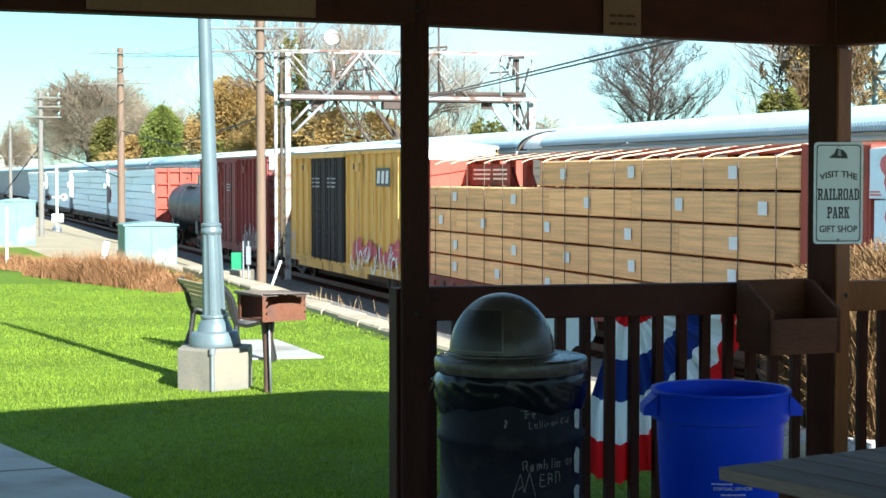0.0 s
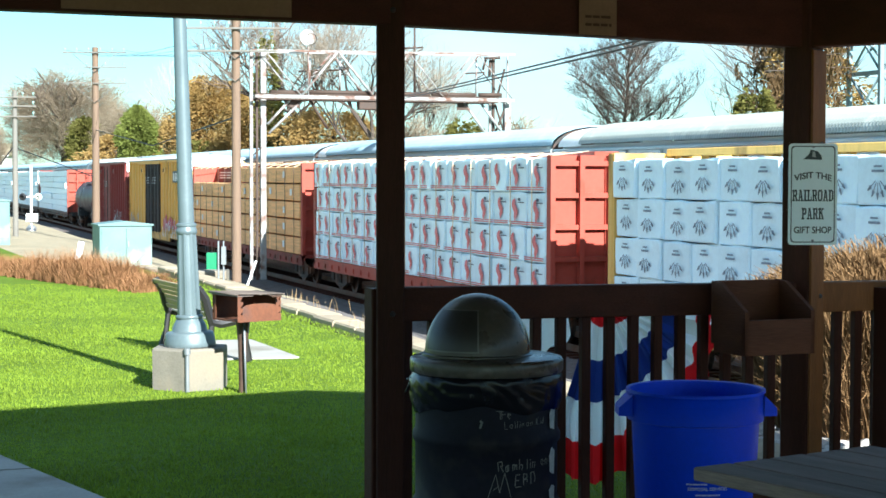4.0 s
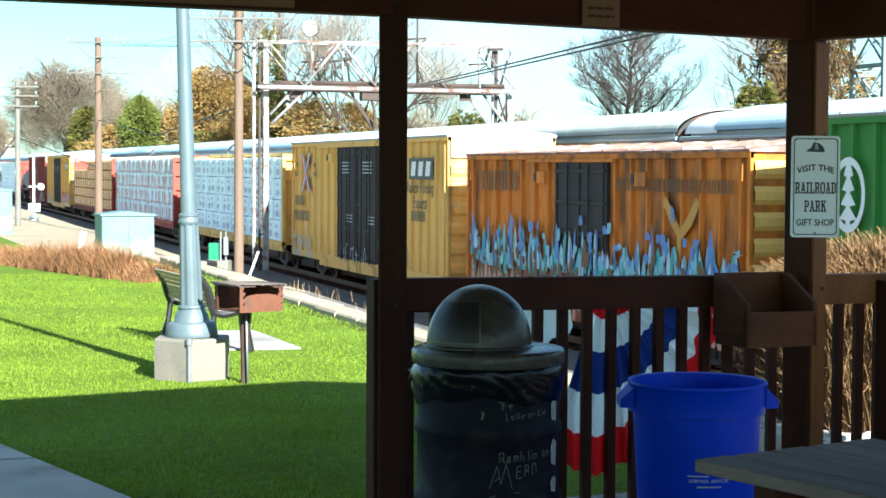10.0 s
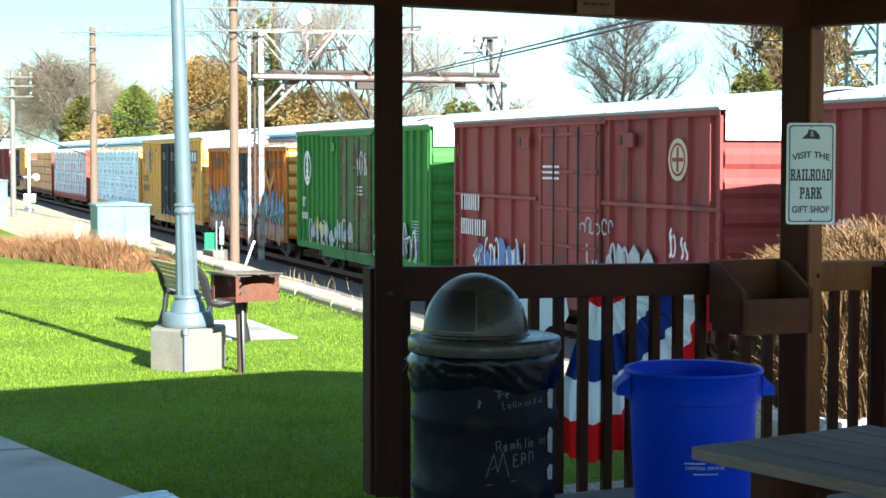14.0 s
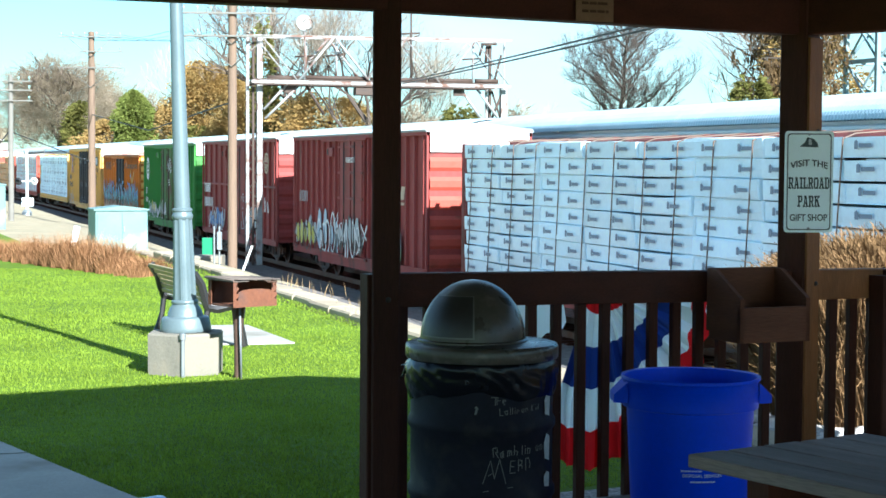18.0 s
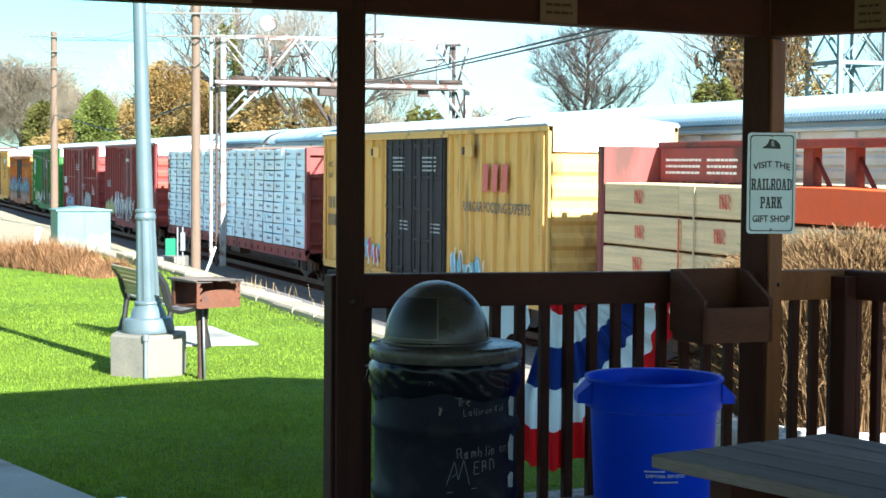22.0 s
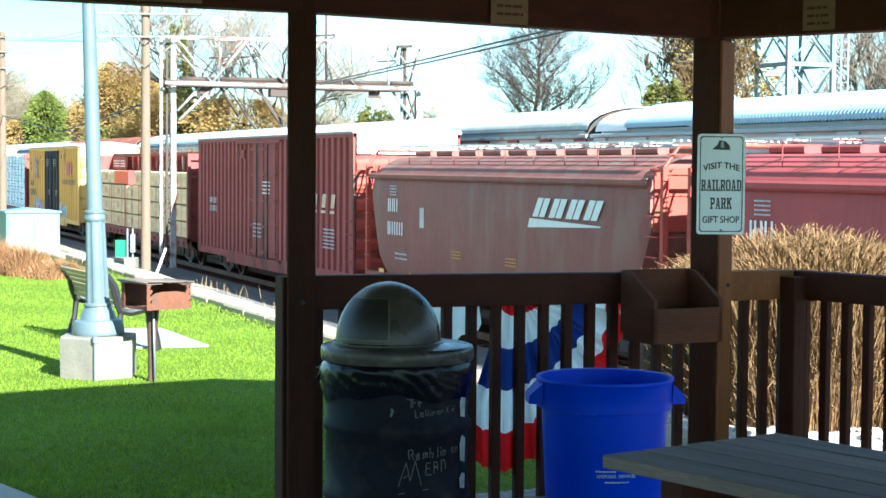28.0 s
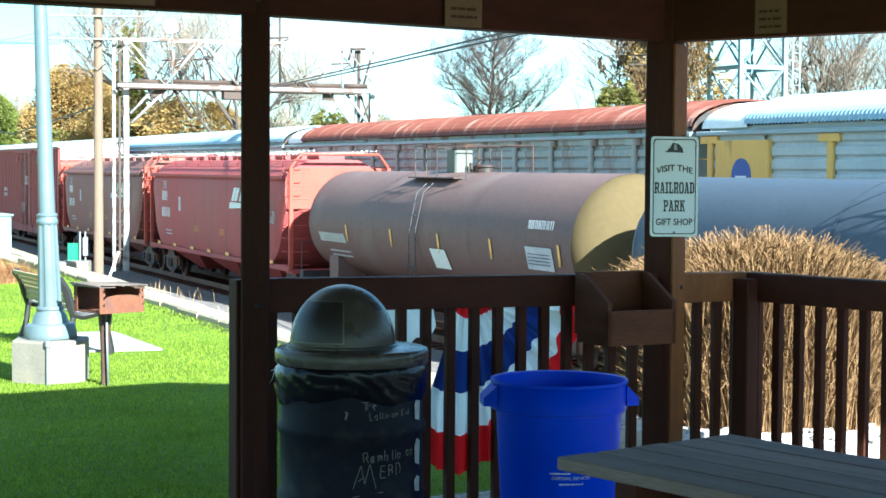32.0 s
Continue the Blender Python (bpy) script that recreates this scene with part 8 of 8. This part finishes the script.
def leafy(name, x, y, z, height, width, seed, leaf, label, shape="cone", n=2600, size=0.16, group="evergreens"):
    """A trunk with limbs and a full crown of many small tufts, uneven at the edge."""
    rnd = random.Random(seed)
    g = Geo().lathe([(width * 0.045, 0), (width * 0.03, height * 0.5), (0.01, height * 0.96)], 8)
    lobes = [(rnd.uniform(0, 6.283), rnd.uniform(0.03, 0.93), rnd.uniform(0.6, 1.3)) for _ in range(46)]

    def envelope(f):
        return (1 - f ** 1.9) ** 0.7 * (0.85 + 0.15 * math.sin(9 * f)) if shape == "dome" else math.sin(math.pi * (0.12 + 0.83 * f)) ** 0.6

    for a, f, k in lobes:
        rr = width / 2 * envelope(f) * k * 0.85
        g.tube((0, 0, height * f * 0.92), (rr * math.cos(a), rr * math.sin(a), height * (f * 0.92 + 0.05)), width * 0.010, 0.01, n=4, caps=False)
    vs, fs = [], []
    for i in range(n):
        if i % 3:
            a, f, k = lobes[i % len(lobes)]
            a += rnd.gauss(0, 0.24)
            f = min(1, max(0.01, f + rnd.gauss(0, 0.05)))
            rr = width / 2 * envelope(f) * k * rnd.uniform(0.5, 1.0) ** 0.5
        else:
            # the inner crown, so that no hollow shows
            a, f = rnd.uniform(0, 6.283), rnd.uniform(0.0, 0.97)
            rr = width / 2 * envelope(f) * rnd.uniform(0.3, 0.86)
        c = Vector((rr * math.cos(a), rr * math.sin(a), height * f + rnd.uniform(-0.1, 0.1)))
        out = Vector((math.cos(a) + rnd.uniform(-0.6, 0.6), math.sin(a) + rnd.uniform(-0.6, 0.6), rnd.uniform(-0.5, 0.7))).normalized()
        s = size * rnd.uniform(0.5, 1.3)
        u = (out.cross(Vector((rnd.uniform(-1, 1), rnd.uniform(-1, 1), rnd.uniform(-1, 1))))).normalized() * s * 0.3
        tip = c + out * s
        w = out.cross(u).normalized() * s * 0.25
        q = len(vs)
        vs += [tuple(c - u), tuple(c + u), tuple(tip), tuple(c - w), tuple(c + w), tuple(tip + Vector((0, 0, -0.2 * s)))]
        fs += [(q, q + 1, q + 2), (q + 3, q + 4, q + 5)]
    crown = bpy.data.meshes.new("crown")
    crown.from_pydata(vs, [], fs)
    crown.materials.append(leaf)
    t = thing(name, label, "tree", spot(x, y, z), group)
    part("trunk", g, M_BARK, t)
    part("crown", crown, leaf, t, kind="stuff")
    return t


def blades(name, places, material, label, category, m, rnd, tall, wide, lean=0.35, bend=0.4, kind="stuff"):
    """Many narrow bent blades at the given places."""
    vs, fs = [], []
    for px, py, pz, k in places:
        a = rnd.uniform(0, 6.283)
        h = tall * k * rnd.uniform(0.55, 1.15)
        dx, dy = math.cos(a), math.sin(a)
        le = lean * rnd.uniform(0.1, 1) * h
        w = wide * rnd.uniform(0.7, 1.3)
        sx, sy = -dy * w / 2, dx * w / 2
        n = len(vs)
        vs += [(px - sx, py - sy, pz), (px + sx, py + sy, pz),
               (px + dx * le * bend + sx * 0.8, py + dy * le * bend + sy * 0.8, pz + h * 0.55), (px + dx * le * bend - sx * 0.8, py + dy * le * bend - sy * 0.8, pz + h * 0.55),
               (px + dx * le, py + dy * le, pz + h)]
        fs += [(n, n + 1, n + 2, n + 3), (n + 3, n + 2, n + 4)]
    me = bpy.data.meshes.new(name)
    me.from_pydata(vs, [], fs)
    me.materials.append(material)
    ob = new(name, me)
    ob.matrix_basis = m
    return tagged(ob, label, category, kind=kind)


def lawn():
    rnd = random.Random(11)
    places = []
    for i in range(220000):
        y = 7.6 + 18.5 * rnd.random() ** 1.3
        x = rnd.uniform(-0.275, 0.14) * y + rnd.uniform(-0.3, 0.3)
        wx, wy = x * 0.9525 + y * 0.3046, -x * 0.3046 + y * 0.9525
        if wx > 4.85 or y < 8.25 + 0.42 * x + 0.05 * math.sin(x * 9):
            continue
        # keep off the path, the pad and the footing
        if x < -1.5 - (y - 8.5) * 0.60 and y < 13.2:
            continue
        if (x + 1.787) ** 2 + (y - 13.4) ** 2 < 0.085:
            continue
        if 15.3 < y < 17.2 and -1.9 - (y - 15.33) * 0.26 < x < -1.085 - (y - 15.54) * 0.36:
            continue
        tuft = max(0.0, noise.noise((x * 4.5, y * 3.0, 5))) + 0.5 * max(0.0, noise.noise((x * 11, y * 8, 9)))
        places.append((x, y, -0.105, (0.62 + 0.3 * noise.noise((x * 0.7, y * 0.7, 0)) + 0.4 * tuft) * (1 + 0.012 * (y - 9))))
    blades("grass", places, M_BLADE, "mown green lawn of fine blades", "grass", PARK, rnd, 0.036, 0.0065, 0.8)
    # longer tufts along the kerb
    places = []
    for i in range(80):
        c = rnd.choice(((-1.55, 22.3), (-1.2, 21.0), (-0.45, 17.9), (-0.55, 18.4), (0.3, 15.2)))
        places.append((c[0] + rnd.gauss(0, 0.14), c[1] + rnd.gauss(0, 0.2), -0.1, 1))
    blades("dry_tufts", places, M_STRAW, "dry straw-coloured grass tufts along the kerb", "grass", PARK, rnd, 0.2, 0.008, 0.7)


def hedge(x0, y0, x1, y1, n, height, label, depth=0.5):
    """A row of separate rounded clumps of fine dry stems."""
    rnd = random.Random(int(n))
    places = []
    clumps = [(k * 9 / 13 + rnd.uniform(-0.22, 0.22), rnd.uniform(0.6, 1.3), rnd.uniform(0.26, 0.5)) for k in range(13)]
    for i in range(n):
        k, tall, wide = clumps[i % 13]
        a, q = rnd.uniform(0, 6.283), math.sqrt(rnd.random())
        f = (k + 0.5 + q * wide * math.cos(a)) / 9
        d = q * depth * math.sin(a)
        places.append((x0 + (x1 - x0) * f + d * 0.5, y0 + (y1 - y0) * f + d, -0.1, tall * max(0.2, 1 - 0.72 * q * q)))
    return blades("dry_hedge", places, M_RUSSET, label, "hedge", PARK, rnd, height, 0.009, 1.15, 0.35)


def tall_grass(x, y, n, height, radius, seed):
    """A big clump of winter-dry ornamental grass, cut flat on top."""
    rnd = random.Random(seed)
    t = thing("ornamental_grass", "large clump of dry straw-coloured ornamental grass", "ornamental grass", spot(x, y, -0.1))
    vs, fs = [], []
    j = lambda s: rnd.uniform(-s, s)
    for i in range(n):
        a, q = rnd.uniform(0, 6.283), math.sqrt(rnd.random()) * radius
        px, py = q * math.cos(a), q * math.sin(a)
        f = q / radius
        full = i % 5 < 2
        sprig = i % 5 > 2
        h = height * (1.0 - 0.26 * f * f) * (rnd.uniform(0.82, 0.97) if full else rnd.uniform(0.3, 0.95))
        out = f * 0.2 * rnd.uniform(0.2, 1.4)
        tw = rnd.uniform(0, 6.283)
        kx, ky = px / max(q, 0.01), py / max(q, 0.01)
        lean = 0.14 if full else 0.34
        base = 0.0 if full else rnd.uniform(0.0, 0.35) * h
        if sprig:      # short ends that fan out of the cut top
            h = height * (1.0 - 0.26 * f * f) * (rnd.uniform(0.80, 0.99) if i % 25 > 3 else rnd.uniform(0.98, 1.06))
            base, lean = h - rnd.uniform(0.1, 0.24), 0.085
        pts = [Vector((px, py, base)), Vector((px + kx * out * 0.3 + j(lean * 0.4), py + ky * out * 0.3 + j(lean * 0.4), base + (h - base) * 0.45)), Vector((px + kx * out + j(lean), py + ky * out + j(lean), h))]
        w = rnd.uniform(0.002, 0.0048)
        s = Vector((math.cos(tw) * w, math.sin(tw) * w, 0))
        k = len(vs)
        vs += [tuple(pts[0] - s), tuple(pts[0] + s), tuple(pts[1] + s), tuple(pts[1] - s), tuple(pts[2] + s * 0.8), tuple(pts[2] - s * 0.8)]
        fs += [(k, k + 1, k + 2, k + 3), (k + 3, k + 2, k + 4, k + 5)]
    me = bpy.data.meshes.new("stems")
    me.from_pydata(vs, [], fs)
    me.materials.append(M_DRYSTEM)
    part("stems", me, M_DRYSTEM, t, kind="stuff")
    return t


lawn()
hedge(-3.7, 24.6, -6.8, 29.0, 19000, 0.47, "low hedge of dry russet stems along the lawn's edge")
hedge(-7.0, 30.0, -9.5, 33.5, 7000, 0.36, "low hedge of dry russet stems beyond the path")
tall_grass(3.22, 11.3, 46000, 1.23, 0.88, 21)


def gravel_bed():
    t = thing("gravel_bed", "bed of pale sunlit stones beyond the railing", "gravel bed", PARK, kind="structure")
    ring = [(1.3, 9.75), (1.6, 13.5), (6.5, 13.5), (6.5, 9.4), (2.6, 9.5)]
    part("bed", Geo().add([(x, y, -0.09) for x, y in ring], [tuple(range(5))]), M_WHITEGRAVEL, t)
    rnd = random.Random(2)
    me = []
    for k in range(3):
        g = Geo().lathe([(0.0, -0.03), (0.035, -0.02), (0.05, 0.0), (0.036, 0.02), (0.0, 0.03)], 7, pose(0, 0, 0, 0, 0, 0) @ Matrix.Diagonal((1.0, 0.7 + 0.15 * k, 0.8, 1)))
        me.append(g.mesh("stone", M_WHITEGRAVEL))
    for i in range(240):
        y = rnd.uniform(9.8, 11.5)
        x = rnd.uniform(1.5, 5.5)
        part("stone", me[i % 3], M_WHITEGRAVEL, t, m=pose(x, y, -0.08, rnd.uniform(-20, 20), rnd.uniform(-20, 20), rnd.uniform(0, 360)))


gravel_bed()
def hazy_tree(x, y, z, height, width, seed, label, n=15000):
    """A broad winter crown: forking limbs inside a haze of very fine twigs."""
    rnd = random.Random(seed)
    g, inner = Geo(), Geo()
    branchy(g, inner, rnd, (0, 0, 0), (0, 0, 1), height * 0.27, height * 0.02, 4, 0.5)
    k = height * 0.93 / max(p[2] for p in inner.v)
    w = width * 0.44 / max(abs(p[0]) for p in inner.v)
    for q in (g, inner):
        q.v = [(a * w, b * w, c * k) for a, b, c in q.v]
    vs, fs = [], []
    for i in range(n):
        a, b = rnd.uniform(0, 6.283), math.asin(rnd.uniform(-0.85, 1.0))
        d = Vector((math.cos(a) * math.cos(b), math.sin(a) * math.cos(b), math.sin(b)))
        e = (0.86 + 0.34 * noise.noise(d * 2.2 + Vector((seed, 0, 0))) + 0.16 * noise.noise(d * 6.0)) * rnd.uniform(0.12, 1.0) ** 0.42
        c = Vector((width / 2 * e * d.x, width / 2 * e * d.y, height * (0.52 + 0.44 * e * d.z)))
        out = Vector((math.cos(a) * 0.8 + rnd.gauss(0, 0.5), math.sin(a) * 0.8 + rnd.gauss(0, 0.5), rnd.uniform(-0.2, 1.3))).normalized()
        tip = c + out * rnd.uniform(0.5, 1.25) * max(0.8, height / 14)
        u = out.orthogonal().normalized() * rnd.uniform(0.012, 0.03) * max(1.0, height / 14)
        v = out.cross(u)
        q = len(vs)
        vs += [tuple(c - u), tuple(c + u), tuple(tip), tuple(c - v), tuple(c + v)]
        fs += [(q, q + 1, q + 2), (q + 3, q + 4, q + 2)]
    me = bpy.data.meshes.new("twig_haze")
    me.from_pydata(vs, [], fs)
    me.materials.append(M_HAZE)
    t = thing("bare_tree", label, "tree", spot(x, y, z, seed * 37), "bare trees")
    part("trunk", g, M_BARK, t)
    part("fine_branching", inner, M_TWIG, t, "fine leafless twigs", kind="stuff")
    part("twig_haze", me, M_HAZE, t, "haze of brown twigs", kind="stuff")
    return t


M_HAZE = mat("grey_brown_fine_twigs", (0.244, 0.194, 0.139), 0.9, vary=0.35, scale=0.5, fine=4, bump=0.0, spec=0.1)
# beyond the tracks
hazy_tree(-75.6, 370, -1.5, 27.8, 31.0, 3, "broad bare brownish tree with dense twigs", 26000)
hazy_tree(-41.5, 250, -1.5, 15.5, 13.5, 4, "lower bare brownish tree with dense twigs", 11000)
hazy_tree(-104.6, 420, -1.5, 18.5, 9.0, 44, "slim bare brownish tree with dense twigs", 9000)
leafy("shrub", -58.3, 300, -1.5, 13.4, 6.5, 45, M_OLIVE, "olive evergreen tree behind the trains", "round", n=6000, size=0.7, group="shrubs")


def far_house():
    """A low house with a brown shingled roof behind the trees."""
    t = thing("far_house", "distant low house with an olive-brown roof", "house", spot(-128.4, 520, -2.0))
    part("wall", Geo().box(-5, 5, -4, 4, 0, 10.0), M_HOUSEWALL, t)
    part("roof", Geo().sweep([[(-5.6, y, 9.9 if abs(y) > 1 else 13.4) for y in (-4.8, 0, 4.8)] + [(-5.6, 4.8, 9.7), (-5.6, -4.8, 9.7)], [(5.6, y, 9.9 if abs(y) > 1 else 13.4) for y in (-4.8, 0, 4.8)] + [(5.6, 4.8, 9.7), (5.6, -4.8, 9.7)]]), M_SHINGLE, t, "olive-brown roof")
    part("fascia", Geo().box(-5.6, 5.6, -4.92, -4.82, 9.5, 9.85), M_WHITE, t, "white fascia board")
    for x in (-3, 0, 3):
        w = part("window", Geo().box(x - 0.7, x + 0.7, -4.06, -4.0, 7.0, 8.6), M_WHITE, t)
        part("pane", Geo().box(x - 0.58, x + 0.58, -4.08, -4.062, 7.12, 8.48), M_BLACK, w)


M_HOUSEWALL = mat("pale_house_siding", (0.45, 0.43, 0.38), 0.8, vary=0.15, scale=1, fine=9, bump=0.1)
M_SHINGLE = mat("olive_brown_shingle", (0.20, 0.17, 0.11), 0.9, vary=0.3, scale=1, fine=9, bump=0.2)
far_house()
leafy("conifer", -30.9, 189, -1.5, 10.7, 8.2, 5, M_CONIFER, "full green conifer behind the trains", "dome", n=34000, size=0.40)
leafy("arborvitae", -18.0, 150, -1.5, 11.7, 8.7, 6, M_BROWNLEAF, "orange-brown winter-burnt evergreen behind the trains", "round", n=60000, size=0.25)
leafy("arborvitae", -12.4, 128, -1.5, 8.5, 6.2, 46, M_BROWNLEAF, "lower orange-brown winter-burnt evergreen behind the trains", "round", n=34000, size=0.22)
leafy("arborvitae", -10.1, 114, -1.5, 12.5, 1.7, 16, M_OLIVE, "narrow tall olive evergreen behind the poles", "round", n=4500, size=0.27)
leafy("shrub", -5.6, 113, -1.5, 7.5, 9.6, 7, M_BROWNLEAF, "orange-brown shrub behind the signal bridge", "round", n=30000, size=0.21, group="shrubs")
leafy("shrub", 2.4, 96, -1.5, 6.2, 3.6, 8, M_OLIVE, "olive evergreen shrub behind the trains", "round", n=5000, size=0.26, group="shrubs")
hazy_tree(-0.7, 105, -1.5, 7.0, 4.8, 81, "tangled tan leafless thicket behind the trains", 6000)
hazy_tree(5.9, 100, -1.5, 7.0, 2.4, 82, "low tan leafless thicket behind the trains", 2500)
leafy("shrub", -37.5, 214, -1.5, 8.2, 10.7, 27, M_BROWNLEAF, "brown-leaved shrub behind the trains", "round", n=6000, size=0.52, group="shrubs")
leafy("shrub", -18.3, 146, -1.5, 6.2, 5.4, 28, M_OLIVE, "olive evergreen shrub behind the trains", "round", n=5000, size=0.37, group="shrubs")
bare_tree(-8.6, 124, -1.5, 16.7, 9, "tall bare tree behind the signal bridge", depth=5, spread=0.42, thick=1.0, width=1.15)
bare_tree(-2.6, 108, -1.5, 14.0, 10, "bare tree behind the signal bridge", M_TWIGPALE, depth=5, spread=0.42, thick=0.9, width=1.1)
bare_tree(1.5, 118, -1.5, 11.5, 29, "slender pale bare tree behind the trains", M_TWIGPALE, depth=5, spread=0.4, thick=0.6)
bare_tree(-18.5, 150, -1.5, 15.0, 11, "slender pale bare tree behind the trains", M_TWIGPALE, depth=4, spread=0.3, thick=0.5)
leader_tree(10.4, 85, -1.5, 10.9, 61, "spreading dark bare tree behind the autoracks", 1.15, 0.33)
bare_tree(7.2, 112, -1.5, 7.5, 30, "small bare tree behind the trains", M_TWIGPALE, depth=4, spread=0.45, thick=0.5)
bare_tree(14.6, 88, -1.5, 9.0, 31, "small pale bare tree behind the autoracks", M_TWIGPALE, depth=4, spread=0.45, thick=0.6)
leafy("shrub", 14.2, 72, -1.5, 6.7, 3.0, 13, M_OLIVE, "olive evergreen shrub behind the autoracks", "round", n=6000, size=0.24, group="shrubs")


def drooping_tree(x, y, z, height, width, seed, label, sides=(-1, 1)):
    """Long limbs that hang with tassels of dry brown foliage."""
    rnd = random.Random(seed)
    t = thing("drooping_conifer", label, "tree", spot(x, y, z), "evergreens")
    g, vs, fs = Geo().lathe([(0.22, 0), (0.16, height * 0.6), (0.03, height)], 8), [], []
    for i in range(48):
        f = rnd.uniform(0.35, 1.0)
        a = rnd.uniform(0, 6.283)
        L = width / 2 * (1.25 - 0.6 * f) * rnd.uniform(0.7, 1.15)
        o = Vector((0, 0, height * f))
        e = o + Vector((L * math.cos(a), L * math.sin(a), rnd.uniform(-0.1, 0.6)))
        g.tube(o, e, 0.05, 0.015, n=4, caps=False)
        for k in range(15):
            p = o.lerp(e, rnd.uniform(0.25, 1.0))
            drop = rnd.uniform(0.3, 1.3)
            for j in range(12):
                c = p + Vector((rnd.gauss(0, 0.09), rnd.gauss(0, 0.09), -drop * rnd.random()))
                s = rnd.uniform(0.12, 0.3)
                b = rnd.uniform(0, 6.283)
                q = len(vs)
                vs += [tuple(c + Vector((0.055 * math.cos(b), 0.055 * math.sin(b), 0))), tuple(c - Vector((0.055 * math.cos(b), 0.055 * math.sin(b), 0))), tuple(c + Vector((rnd.gauss(0, 0.06), rnd.gauss(0, 0.06), -s)))]
                fs.append((q, q + 1, q + 2))
    me = bpy.data.meshes.new("hanging_foliage")
    me.from_pydata(vs, [], fs)
    me.materials.append(M_DROOP)
    part("trunk", g, M_BARK, t)
    part("hanging_foliage", me, M_DROOP, t, "brown hanging tassels of foliage", kind="stuff")


M_DROOP = mat("dry_hanging_foliage", (0.12, 0.075, 0.036), 0.85, vary=0.5, scale=0.8, fine=5, bump=0.0, spec=0.2)
see_through(M_DROOP, 0.35)
drooping_tree(16.2, 74, -1.5, 12.5, 6.4, 71, "tall drooping conifer with dry brown foliage")
leafy("shrub", 18.9, 82, -1.5, 11.5, 4.6, 33, M_BROWNLEAF, "brown-leaved tree beside the lattice tower", "round", n=3200, size=0.26, group="shrubs")
leafy("shrub", 21.5, 88, -1.5, 9.5, 4.0, 37, M_BROWNLEAF, "brown-leaved tree behind the lattice tower", "round", n=2200, size=0.26, group="shrubs")
bare_tree(19.5, 90, -1.5, 12.5, 34, "bare tree behind the lattice tower", depth=5, spread=0.45)
bare_tree(26.5, 84, -1.5, 12.5, 35, "dark bare tree beyond the lattice tower", depth=5, spread=0.48, thick=1.3)
bare_tree(31.0, 96, -1.5, 12.5, 36, "bare tree beyond the lattice tower", depth=5, spread=0.48)


def far_woods():
    """A low line of winter woods on the horizon."""
    rnd = random.Random(41)
    for name, mt, n, hh in (("far_woods", M_TWIG, 5200, 7.5), ("far_thicket", M_BROWNLEAF, 1500, 4.5)):
        places = []
        for i in range(n):
            a = radians(rnd.uniform(-17, 17))
            y = rnd.uniform(215, 420)
            if y * math.tan(a) * 0.9525 + y * 0.3046 < 30:
                continue
            places.append((y * math.tan(a), y, -2.0, 0.7 + 0.5 * abs(noise.noise((a * 9, 0, 3)))))
        blades(name, places, mt, "distant line of bare winter woods", "woods", PARK, rnd, hh, 0.55, 0.5)


far_woods()

motions()
